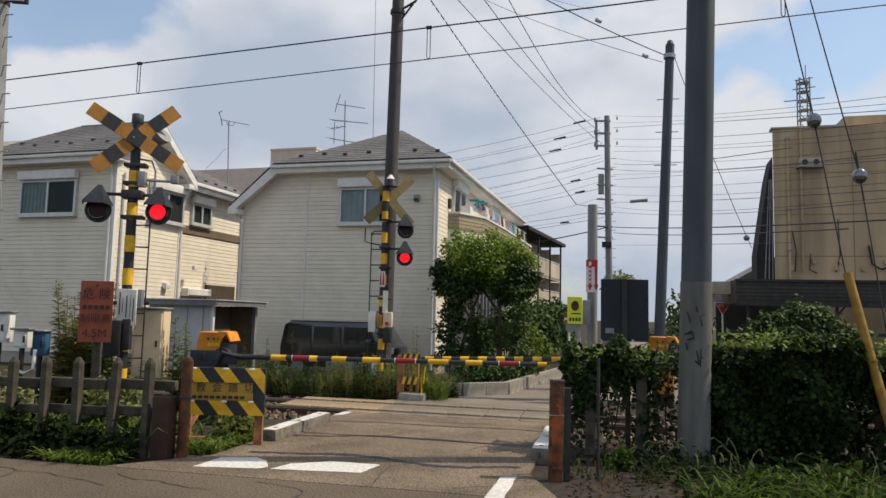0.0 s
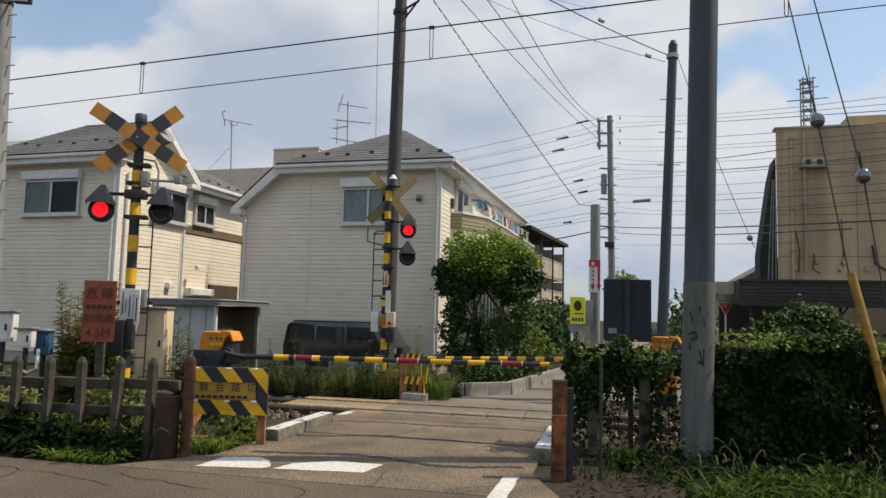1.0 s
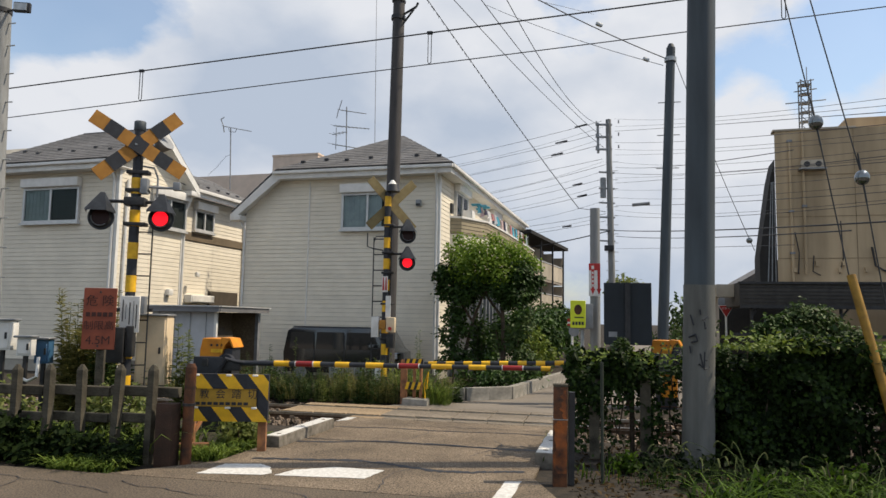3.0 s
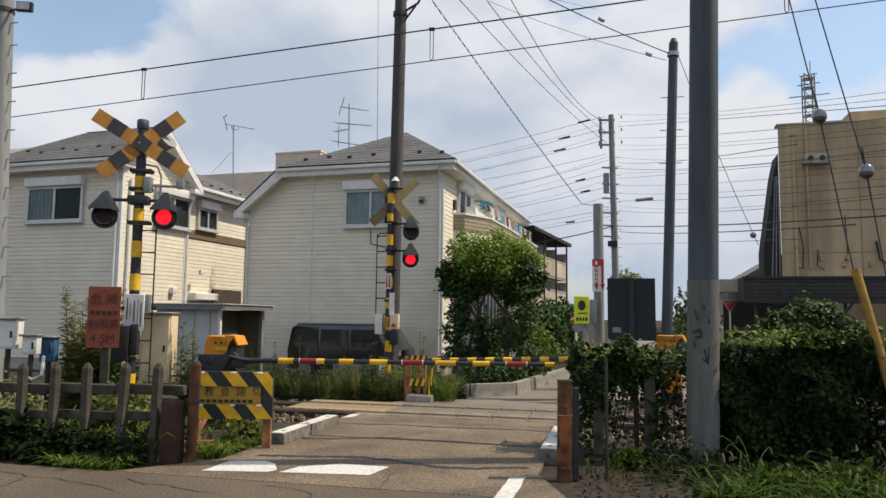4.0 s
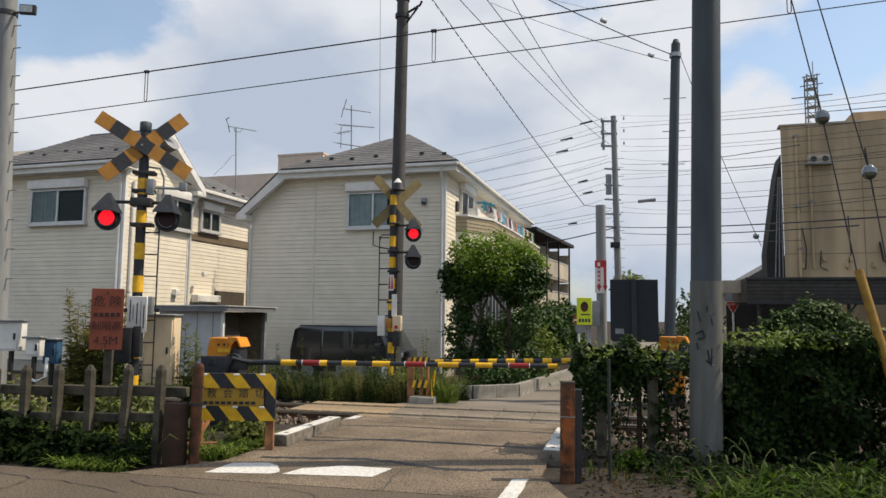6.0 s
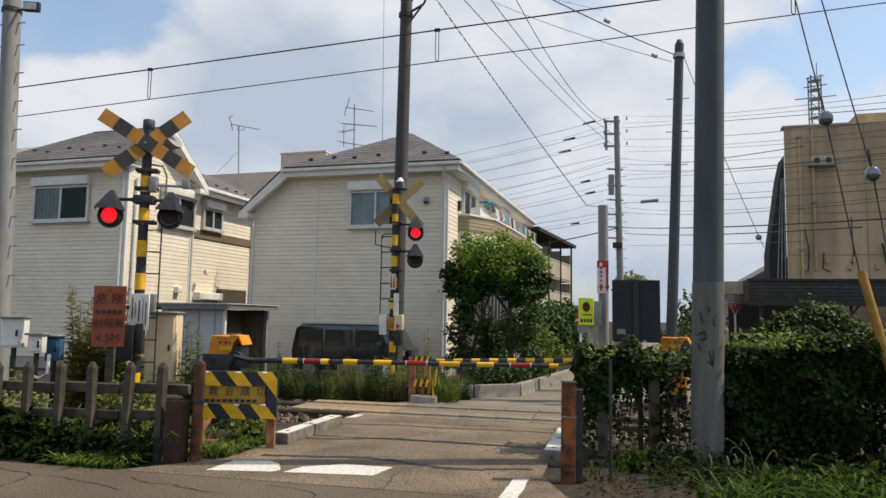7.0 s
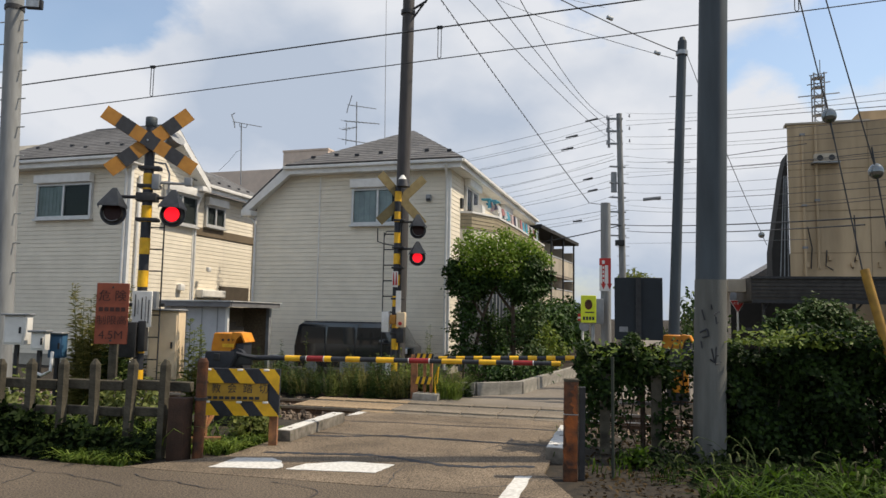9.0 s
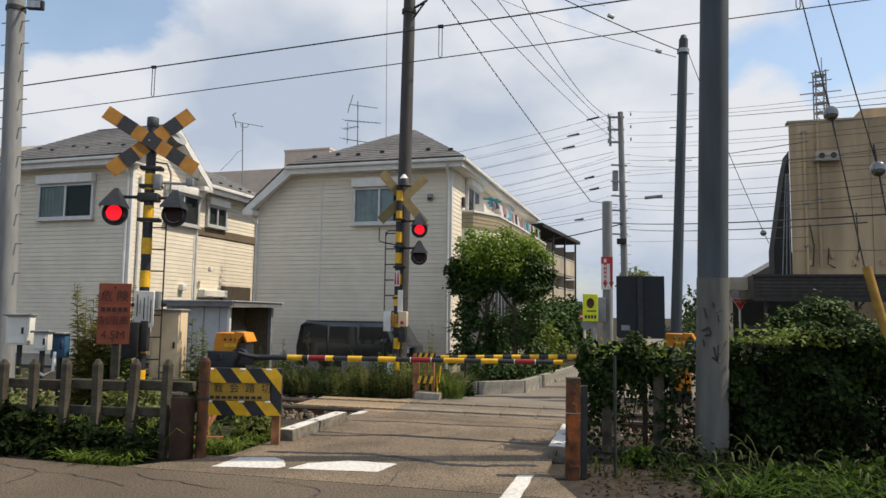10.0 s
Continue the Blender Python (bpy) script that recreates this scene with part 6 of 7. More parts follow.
cabinet("relay_cabinet", pose(-6.42, 9.35, 0, 0, 0, 18), (0.42, 0.36, 0.62, 1.6), BEIGE, "beige steel relay cabinet behind the signal post")
cabinet("meter_cabinet", pose(-8.32, 8.6, 0, 0, 0, 15), (0.3, 0.2, 1.09, 1.5), WHITE, "white steel cabinet beside the fence")
cabinet("junction_box", pose(-7.93, 8.6, 0, 0, 0, 15), (0.2, 0.14, 1.02, 1.27), WHITE, "small pale junction box with a dark side")
cabinet("blue_box", pose(-7.9, 8.9, 0, 0, 0, 15), (0.2, 0.16, 0.9, 1.24), BLUE, "blue plastic box among the weeds")
hose = single("cable_loop", pipe(B(), [(-7.95, 8.55, 0.85), (-7.9, 8.5, 0.72), (-7.78, 8.5, 0.68), (-7.66, 8.52, 0.74), (-7.72, 8.6, 1.0)], 0.022, 8), WHITE, "white loop of cable under the boxes", "cable")


def hut():
    """A steel shed whose lane side is an open bay."""
    h = thing("shed", "grey flat-roofed steel shed with a dark open bay", "shed", pose(-9.06, 15.5, 0))
    wall = mat("shed_panel", (0.5, 0.51, 0.53), (0.43, 0.44, 0.46), 4, 0.6)
    part("wall", box(B(), (-0.85, 0.03, 0.86), (1.7, 0.05, 1.74)), wall, h, "pale grey front wall")
    for i in range(4):
        part("panel_seam", box(B(), (-1.5 + 0.42 * i, -0.001, 0.86), (0.014, 0.016, 1.72)), GREY_METAL, h)
    part("far_wall", box(B(), (-0.85, 2.12, 0.86), (1.7, 0.05, 1.74)), BAND_BROWN, h)
    part("inner_wall", box(B(), (-0.75, 1.07, 0.86), (0.05, 2.04, 1.74)), BAND_BROWN, h, "dark back of the bay")
    part("side_wall", box(B(), (-1.68, 1.07, 0.86), (0.05, 2.04, 1.74)), wall, h)
    part("leaning_board", solid(B(), [(-0.2, 0.1, 1.36), (-0.2, 0.75, 1.36), (-0.2, 0.75, 1.26), (-0.2, 1.15, 1.24), (-0.1, 1.15, 0.0), (-0.1, 0.1, 0.0)], (0.03, 0, 0)), SIDING_BROWN, h, "brown board leaning in the bay")
    part("corner_post", box(B(), (0.02, 0.0, 0.86), (0.06, 0.08, 1.72)), WHITE, h, "white corner post")
    part("corner_post", box(B(), (0.02, 2.1, 0.86), (0.09, 0.12, 1.72)), GREY_METAL, h, "grey corner post")
    part("roof", bevel(box(B(), (-0.8, 1.05, 1.8), (2.0, 2.5, 0.08)), 0.015), GREY_METAL, h, "flat grey roof with a raised edge")
    lip = mat("roof_lip", (0.2, 0.2, 0.21), None, 6, 0.5)
    part("roof_edge", box(B(), (-0.8, -0.22, 1.79), (2.04, 0.04, 0.13)), lip, h)
    part("roof_edge", box(B(), (0.22, 1.05, 1.79), (0.04, 2.5, 0.13)), lip, h)
    part("roof_lip", box(B(), (-0.8, -0.235, 1.86), (2.08, 0.07, 0.025)), ALU, h)
    part("roof_lip", box(B(), (0.235, 1.08, 1.86), (0.07, 2.56, 0.025)), ALU, h)


hut()


def van():
    v = thing("van", "black small van parked in front of the house", "car", pose(-6.65, 17.2, 0, 0, 0, -2))
    prof = [(-1.45, 0.25), (-1.47, 0.75), (-1.36, 1.3), (-1.22, 1.38), (0.9, 1.4), (1.1, 1.34), (1.38, 0.88), (1.52, 0.78), (1.55, 0.25)]
    part("body", bevel(solid(B(), [(x, 0, z) for x, z in prof], (0, 1.45, 0)), 0.03), VAN_PAINT, v, "glossy black body")
    for x0, x1 in ((-1.28, -0.62), (-0.56, 0.2), (0.26, 0.98)):
        part("side_window", solid(B(), [(x0, -0.006, 0.84), (x1 + (0.18 if x1 > 0.9 else 0), -0.006, 0.84), (x1, -0.006, 1.27), (x0 + 0.03, -0.006, 1.27)], (0, -0.006, 0)), CAR_GLASS, v, "dark side window")
    for x in (-0.6, 0.22):
        part("door_seam", box(B(), (x, -0.005, 0.75), (0.012, 0.012, 0.95)), BLACK, v)
    part("roof_rail", box(B(), (-0.15, 0.02, 1.4), (2.1, 0.05, 0.03)), BLACK, v)
    part("mirror", bevel(box(B(), (1.0, -0.12, 0.92), (0.12, 0.16, 0.13)), 0.02), VAN_PAINT, v)
    part("trim_strip", box(B(), (0, -0.01, 0.45), (2.9, 0.02, 0.05)), GREY_METAL, v)
    for x in (-0.95, 1.0):
        w = part("wheel", tube(B(), (x, -0.02, 0.25), (x, 0.16, 0.25), 0.27, None, 20), RUBBER, v, "black tyre")
        part("rim", tube(B(), (x, -0.03, 0.25), (x, -0.015, 0.25), 0.17, None, 16), GREY_METAL, w)
    part("headlight", box(B(), (1.5, 0.1, 0.7), (0.08, 0.25, 0.12)), WHITE, v)


van()


def yagi(parent, a, b, n, size, tilt=0.0):
    """A boom from a to b with n cross elements, growing towards a."""
    a, b = Vector(a), Vector(b)
    boom = part("boom", tube(B(), a, b, 0.014, None, 5), GREY_METAL, parent)
    side = Vector((0.45, 0.85, tilt)).normalized()
    for i in range(n):
        p = a.lerp(b, (i + 0.3) / n)
        s = size * (1.0 - 0.45 * i / n)
        part("element", tube(B(), p - side * s, p + side * s, 0.008, None, 4), GREY_METAL, boom)


def roof_antennas():
    a = thing("tv_antenna", "thin television antenna with a folded reflector on a roof", "antenna", pose(-13.55, 23.7, 6.3), "tv antennas")
    part("mast", tube(B(), (0.04, 0, 0), (-0.05, 0, 2.33), 0.022, None, 6), GREY_METAL, a)
    yagi(a, (-0.35, 0, 2.4), (0.8, 0, 2.15), 8, 0.12)
    part("hoop", pipe(B(), [(-0.14, 0, 2.32), (-0.1, 0, 2.2), (0.15, 0, 2.15), (0.2, 0, 2.27)], 0.012, 5), GREY_METAL, a)
    for z in (2.7, 2.18):
        part("reflector", tube(B(), (-0.36, 0, 2.42), (-0.5 if z > 2.4 else -0.34, 0.05, z), 0.02, None, 5), GREY_METAL, a)
    part("reflector", tube(B(), (-0.48, 0.03, 2.68), (-0.36, 0.05, 2.76), 0.018, None, 5), GREY_METAL, a)
    part("lead", pipe(B(), [(-0.02, 0, 1.3), (-0.2, 0, 1.25), (-0.5, 0, 0.9), (-0.9, 0, 0.55)], 0.006, 4), WIRE, a)
    b = thing("tv_antenna", "branched television antenna on the hip roof", "antenna", pose(-9.02, 23.7, 6.9), "tv antennas")
    part("mast", tube(B(), (0.02, 0, -0.3), (-0.03, 0, 2.3), 0.022, None, 6), GREY_METAL, b)
    part("side_mast", tube(B(), (-0.4, 0, 0.75), (-0.4, 0, 1.55), 0.014, None, 5), GREY_METAL, b)
    yagi(b, (-0.32, 0, 2.2), (0.72, 0, 2.0), 7, 0.13)
    yagi(b, (-0.5, 0, 1.62), (0.85, 0, 1.45), 9, 0.2)
    yagi(b, (-0.55, 0, 0.95), (0.65, 0, 0.72), 8, 0.26)
    yagi(b, (-0.55, 0, 1.3), (0.02, 0, 1.38), 4, 0.2)
    part("reflector", tube(B(), (-0.32, 0, 2.2), (-0.22, 0, 2.55), 0.016, None, 5), GREY_METAL, b)
    part("reflector", tube(B(), (-0.34, 0, 2.2), (-0.4, 0, 1.9), 0.016, None, 5), GREY_METAL, b)
    w = thing("whip_antenna", "very tall thin whip antenna behind the hip roof", "antenna", pose(-8.1, 24.2, 6.3))
    part("rod", tube(B(), (0, 0, 0), (-0.12, 0, 8.2), 0.014, 0.009, 6), GREY_METAL, w)
    part("foot", tube(B(), (0, 0, -0.1), (0, 0, 0.3), 0.04, None, 8), GREY_METAL, w)


roof_antennas()


def lattice_mast():
    a = thing("roof_mast", "grey lattice antenna mast on the concrete building", "antenna mast", pose(8.32, 32.5, 9.7))
    for x in (-0.2, 0.2):
        for y in (-0.2, 0.2):
            part("leg", tube(B(), (x, y, 0), (x, y, 2.4), 0.03, None, 5), GREY_METAL, a)
    for i in range(6):
        part("brace", tube(B(), (-0.2, -0.2, 0.4 * i), (0.2, -0.2, 0.4 * i + 0.4), 0.018, None, 4), GREY_METAL, a)
        part("brace", tube(B(), (0.2, -0.2, 0.4 * i), (-0.2, -0.2, 0.4 * i + 0.4), 0.018, None, 4), GREY_METAL, a)
        part("ring", box(B(), (0, 0, 0.4 * i + 0.2), (0.44, 0.44, 0.03)), GREY_METAL, a)
    for z, w in ((1.4, 1.6), (1.9, 0.9), (2.3, 0.7)):
        part("arm", tube(B(), (-w / 2, -0.1, z), (w / 2, -0.1, z + 0.1), 0.025, None, 5), GREY_METAL, a)
    part("whip", tube(B(), (0.1, 0, 2.4), (0.1, 0, 3.0), 0.02, None, 5), GREY_METAL, a)


lattice_mast()


def planter():
    w = thing("block_wall", "low pale concrete block edging along the lane", "low wall", None, kind="structure")
    me = mesh_of("block", bevel(box(B(), (0, 0, 0.11), (0.392, 0.14, 0.3)), 0.004, 1), CONCRETE)
    pts = [Vector((-3.5, 14.5, 0)), Vector((-2.8, 14.5, 0)), Vector((-1.98, 15.2, 0)), Vector((-1.2, 20.3, 0)), Vector((0.6, 33, 0))]
    for a, b in zip(pts, pts[1:]):
        d = b - a
        n = int(d.length / 0.39)
        for i in range(n):
            ob = new("block", me)
            ob.parent = w
            ob.matrix_basis = Matrix.Translation(a + d * ((i + 0.5) / n)) @ Matrix.Rotation(math.atan2(d.y, d.x), 4, "Z") @ Matrix.Diagonal((d.length / n / 0.396, 1, 1, 1))


planter()


# ---- plants ----
def hedge():
    rng = np.random.default_rng(11)
    pts, nrm = [], []
    while len(pts) < 42000:
        x = rng.uniform(-0.5, 8.5)
        top = 1.29 + 0.09 * math.sin(x * 2.3 + 1) + 0.3 * noise.noise((x * 2.6, 0.3, 0)) + 0.2 * noise.noise((x * 8, 2.3, 0)) + (0.1 if 1.6 < x < 2.4 else 0) - 0.04 * max(0, x - 2.4) - (0.17 if x < 0.9 else 0)
        z = top * (1 - rng.beta(0.75, 1.5))
        thick = 0.3 * (0.75 + 0.9 * noise.noise((x * 1.9, z * 2.4, 5.0))) + 0.1
        if noise.noise((x * 2.3, z * 2.8, 9.0)) < -0.28 and rng.uniform() < 0.75:
            continue
        if x > 2.7 and z < 0.85 and rng.uniform() < (0.35 if noise.noise((x * 3, 4, z * 2)) > 0 else 0.75):
            continue
        if x < 1.0 and z < 0.8 and rng.uniform() < (0.45 if noise.noise((x * 4, 0, z * 1.5)) > 0 else 0.85):
            continue
        # a thin place in the ivy beside the pole
        if 0.66 < x < 0.95 and (z > 1.12 or rng.uniform() < 0.62):
            continue
        side = rng.choice((-1, 1), p=(0.62, 0.38))
        y = 9.32 + side * thick * rng.uniform(0.4, 1.0) + 0.1 * math.sin(x * 5 + z * 7)
        if z > top - 0.12:
            y = 9.32 + rng.uniform(-0.4, 0.4)
        pts.append((x, y, z))
        nrm.append((0, side * 0.8, 0.5 + (1.2 if z > top - 0.15 else 0)))
    v, f = leaves(pts, nrm, 0.068, rng)
    stuff_mesh("ivy_hedge", v, f, LEAF_IVY, "dense dark green ivy grown over a fence", "hedge")
    # leaves deep inside, coloured near-black for the shade within the hedge
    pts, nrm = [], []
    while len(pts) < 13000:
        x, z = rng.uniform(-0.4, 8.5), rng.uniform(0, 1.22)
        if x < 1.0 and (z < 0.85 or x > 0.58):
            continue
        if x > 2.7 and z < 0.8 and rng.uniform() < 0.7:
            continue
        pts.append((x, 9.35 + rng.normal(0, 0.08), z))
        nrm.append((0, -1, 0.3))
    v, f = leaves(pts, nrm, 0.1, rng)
    stuff_mesh("inner_ivy", v, f, LEAF_SHADED, "dark ivy leaves inside the hedge, shade put into their colour", "hedge")
    # yellow-green leaves on the crest, their colour painting the sunlit hedge top
    pts, nrm = [], []
    for c, n in ((1.95, 300), (2.2, 220), (1.5, 150), (2.75, 160), (3.2, 130), (0.3, 110), (-0.1, 80), (0.6, 60), (3.7, 90), (5, 80)):
        for _ in range(n):
            x = c + rng.normal(0, 0.22)
            pts.append((x, 9.2 + rng.normal(0, 0.2), 1.33 + abs(rng.normal(0, 0.085)) - 0.03 * max(0, x - 2) - (0.17 if x < 0.9 else 0)))
            nrm.append((0, -0.3, 1))
    v, f = leaves(pts, nrm, 0.07, rng)
    stuff_mesh("sunlit_crest", v, f, LEAF_LIME, "yellow-green leaves on the hedge crest, sunlight put into their colour", "plants")
    bm = B()
    for i in range(46):
        x = rng.uniform(-0.45, 6)
        q = [Vector((x, 9.3, 0))]
        for k in range(5):
            q.append(q[-1] + Vector((rng.normal(0, 0.07), rng.normal(0, 0.05), 0.26)))
        pipe(bm, q, 0.009, 5)
    single("ivy_stems", bm, BARK, "tangled brown ivy stems in the hedge", "plants", kind="stuff")
    # wire fence under the ivy
    fz = thing("mesh_fence", "rusty wire fence hidden in the ivy", "fence", pose(0, 9.33, 0))
    for i in range(6):
        part("post", box(B(), (0.3 + i * 1.4, 0, 0.6), (0.06, 0.06, 1.2)), BARK, fz)
    for z in (0.3, 0.6, 0.9):
        part("strand", tube(B(), (-0.4, 0, z), (8, 0, z), 0.008, None, 4), RUST, fz)


def tree(at, crown, trunk_h, r, n, material, label, size, seed, extra=()):
    """A tapered trunk with limbs, and a crown of many separate leaves in uneven clumps."""
    rng = np.random.default_rng(seed)
    t = thing("tree", label, "tree", pose(*at))
    bm = B()
    tube(bm, (0, 0, -0.05), (0.03, 0.02, trunk_h), r, r * 0.7, 10)
    clumps = []
    for i in range(30):
        u, w = (i + 0.5) / 30 * 2 - 1, i * 2.39996
        d = Vector((math.sqrt(1 - u * u) * math.cos(w), math.sqrt(1 - u * u) * math.sin(w), u))
        d.z *= 1.0 if d.z > 0 else 0.75 + 0.5 * math.sin(3 * w)
        c = Vector((crown[0], crown[1], crown[2])) + Vector((d.x * crown[3], d.y * crown[3], d.z * crown[4])) * rng.uniform(0.5, 1.02)
        clumps.append((c, rng.uniform(0.3, 0.52) * crown[3] * 0.75))
        if i % 2 == 0:
            mid = Vector((0.03, 0.02, trunk_h)).lerp(c, 0.5) + Vector(rng.normal(0, 0.06, 3))
            tube(bm, (0.03, 0.02, trunk_h - 0.05), mid, r * 0.45, r * 0.25, 7)
            tube(bm, mid, c, r * 0.25, r * 0.08, 6)
    for p, q in extra:
        clumps += [(Vector(p), q)] * 2
    part("trunk", bm, BARK, t, "brown trunk with spreading limbs")
    pts, nrm = [], []
    for _ in range(n):
        c, cr = clumps[rng.integers(len(clumps))]
        d = Vector(rng.normal(0, 1, 3)).normalized()
        pts.append(c + d * cr * rng.uniform(0.5, 1.0 + 0.35 * rng.uniform() ** 3))
        nrm.append(d + Vector((0, 0, 0.6)))
    v, f = leaves(pts, nrm, size, rng)
    stuff_mesh("crown", v, f, material, "crown of small green leaves", "", parent=t)


def shrub(at, rx, ry, h, n, material, label, size, seed, name="shrub"):
    rng = np.random.default_rng(seed)
    t = thing(name, label, "shrub", pose(*at))
    bm = B()
    pts, nrm = [], []
    tips = []
    for i in range(16):
        a, q = rng.uniform(0, 6.28), math.sqrt(rng.uniform())
        tip = Vector((rx * q * math.cos(a), ry * q * math.sin(a), h * (1 - 0.45 * q * q) * rng.uniform(0.75, 1.08)))
        tips.append(tip)
        tube(bm, (tip.x * 0.3, tip.y * 0.3, -0.04), tip, 0.014, 0.004, 5)
    tagged(part("stem", bm, BARK, t), kind="stuff")
    for _ in range(n):
        tip = tips[rng.integers(len(tips))]
        k = rng.uniform(0.2, 1.03)
        base = Vector((tip.x * 0.3, tip.y * 0.3, 0)).lerp(tip, k)
        pts.append(base + Vector(rng.normal(0, 0.22 * (rx + ry) / 2 * (1.15 - k * 0.7), 3)) * 0.9)
        nrm.append(Vector((pts[-1].x, pts[-1].y, 0.5)))
    for p in pts:
        p.z = max(0.0, p.z)
    v, f = leaves(pts, nrm, size, rng)
    stuff_mesh("foliage", v, f, material, "green leaves", "", parent=t)


def grass(name, x0, x1, y0, y1, n, h, w, material, label, seed, lean=0.6, z=-0.03, keep=None):
    rng = np.random.default_rng(seed)
    roots = []
    while len(roots) < n:
        p = (rng.uniform(x0, x1), rng.uniform(y0, y1), z)
        if keep is None or keep(*p[:2]):
            roots.append(p)
    v, f = blades(roots, rng, h, w, lean)
    stuff_mesh(name, v, f, material, label, "grass")


hedge()
def lobed_tree(at, lobes, limbs, density, material, label, size, seed, name="tree", loose=0.35, sunlit_above=9.0):
    """Bent stems carrying separate lobes of foliage, each lobe full of leaves with a ragged skin."""
    rng = np.random.default_rng(seed)
    t = thing(name, label, name, pose(*at))
    for row, r in limbs:
        bm = B()
        for a, b, k in zip(row, row[1:], range(9)):
            tube(bm, a, b, r * 0.8 ** k, r * 0.8 ** (k + 1), 8)
        part("trunk", bm, BARK, t, "dark brown bent trunk")
    # high lobes bright, low lobes dark: sun and shade put into leaf colour
    for name, skin, chosen in (("crown", material, [q for q in lobes if q[2] < sunlit_above]), ("sunlit_crown", LEAF_SUNLIT, [q for q in lobes if q[2] >= sunlit_above])):
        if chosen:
            foliage(t, name, skin, chosen, density * (0.4 if name == "sunlit_crown" else 1.0), size, loose, rng)


def foliage(parent, name, material, lobes, density, size, loose, rng):
    pts, nrm = [], []
    for x, y, z, r in lobes:
        c = Vector((x, y, z))
        for _ in range(int(density * r * r)):
            d = Vector(rng.normal(0, 1, 3)).normalized()
            q = 0.85 + 0.5 * noise.noise(d * 2.2 + c * 3)
            pts.append(c + d * r * q * (rng.uniform(0.25, 1.0) ** 0.5 + loose * rng.uniform() ** 4))
            nrm.append(d * 0.8 + Vector((0.35, 0, 0.9)))
    v, f = leaves(pts, nrm, size, rng)
    stuff_mesh(name, v, f, material, "yellow-green leaves with sunlight put into their colour" if name == "sunlit_crown" else "dense green leaves", "", parent=parent)


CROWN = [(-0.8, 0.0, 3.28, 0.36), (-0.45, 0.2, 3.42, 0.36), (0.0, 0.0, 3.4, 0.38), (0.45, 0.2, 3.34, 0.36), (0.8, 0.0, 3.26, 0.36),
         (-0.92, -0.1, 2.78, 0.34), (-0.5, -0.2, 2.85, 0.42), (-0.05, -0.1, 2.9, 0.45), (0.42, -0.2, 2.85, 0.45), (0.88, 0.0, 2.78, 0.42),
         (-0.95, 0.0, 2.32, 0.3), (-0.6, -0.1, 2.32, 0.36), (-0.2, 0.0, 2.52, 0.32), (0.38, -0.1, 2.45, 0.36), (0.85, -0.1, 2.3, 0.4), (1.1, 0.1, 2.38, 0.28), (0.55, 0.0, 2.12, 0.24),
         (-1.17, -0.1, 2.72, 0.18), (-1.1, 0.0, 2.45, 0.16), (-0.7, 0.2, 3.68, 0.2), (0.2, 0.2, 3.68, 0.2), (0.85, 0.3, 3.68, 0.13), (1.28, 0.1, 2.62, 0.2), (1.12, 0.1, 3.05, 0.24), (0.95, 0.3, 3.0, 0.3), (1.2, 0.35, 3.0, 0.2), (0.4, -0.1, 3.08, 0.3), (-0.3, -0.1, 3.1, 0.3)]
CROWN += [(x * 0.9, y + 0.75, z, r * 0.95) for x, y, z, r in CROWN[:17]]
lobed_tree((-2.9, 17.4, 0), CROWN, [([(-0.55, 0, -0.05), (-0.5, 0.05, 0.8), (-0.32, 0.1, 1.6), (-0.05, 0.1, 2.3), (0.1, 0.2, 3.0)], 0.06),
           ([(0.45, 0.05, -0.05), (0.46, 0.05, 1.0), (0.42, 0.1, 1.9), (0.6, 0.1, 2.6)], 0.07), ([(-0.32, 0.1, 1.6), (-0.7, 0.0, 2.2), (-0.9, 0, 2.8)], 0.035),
           ([(0.42, 0.1, 1.7), (0.05, 0.1, 2.2), (-0.1, 0.1, 2.7)], 0.04)], 7000, LEAF_TREE, "dense spreading green tree beside the house corner", 0.085, 5, sunlit_above=2.84)
lobed_tree((-3.65, 17.25, 0), [(0.0, 0, 1.68, 0.32), (-0.1, 0, 1.25, 0.32), (0.25, 0.1, 1.4, 0.26), (0.05, 0, 0.8, 0.36), (0.35, 0.1, 0.72, 0.22), (-0.3, 0, 0.55, 0.2), (0.1, 0.3, 1.9, 0.3)],
           [([(0, 0, -0.05), (0.02, 0.05, 0.9), (0.05, 0, 1.7)], 0.025)], 5200, LEAF_TREE, "dark green shrub under the tree", 0.085, 6, "shrub")
lobed_tree((-2.2, 17.4, 0), [(0.0, 0, 1.3, 0.28), (0.28, 0, 1.48, 0.28), (0.15, 0, 0.9, 0.3), (-0.25, 0.1, 1.0, 0.22), (0.36, 0, 1.72, 0.2), (-0.45, 0, 1.5, 0.16), (-0.4, 0, 1.15, 0.16), (0.4, 0, 0.75, 0.24)],
           [([(0, 0, -0.05), (0.05, 0, 0.8), (0.2, 0, 1.6)], 0.02), ([(-0.05, 0, -0.05), (-0.3, 0, 0.8), (-0.45, 0, 1.5)], 0.018)], 2600, LEAF_WEED, "loose leafy shrub under the tree", 0.09, 7, "shrub")
shrub((-3.2, 18.6, 0), 0.55, 0.3, 1.9, 2600, LEAF_TREE, "dark green shrub against the house", 0.085, 28)
tree((-2.6, 22.5, 0), (0.2, 0, 1.25, 1.2, 0.8), 0.7, 0.08, 4200, LEAF_TREE, "dark leafy tree along the lane", 0.15, 8)
tree((-2.2, 27, 0), (0, 0, 1.3, 1.2, 0.9), 0.7, 0.08, 3600, LEAF_TREE, "dark leafy tree farther down the lane", 0.18, 9)
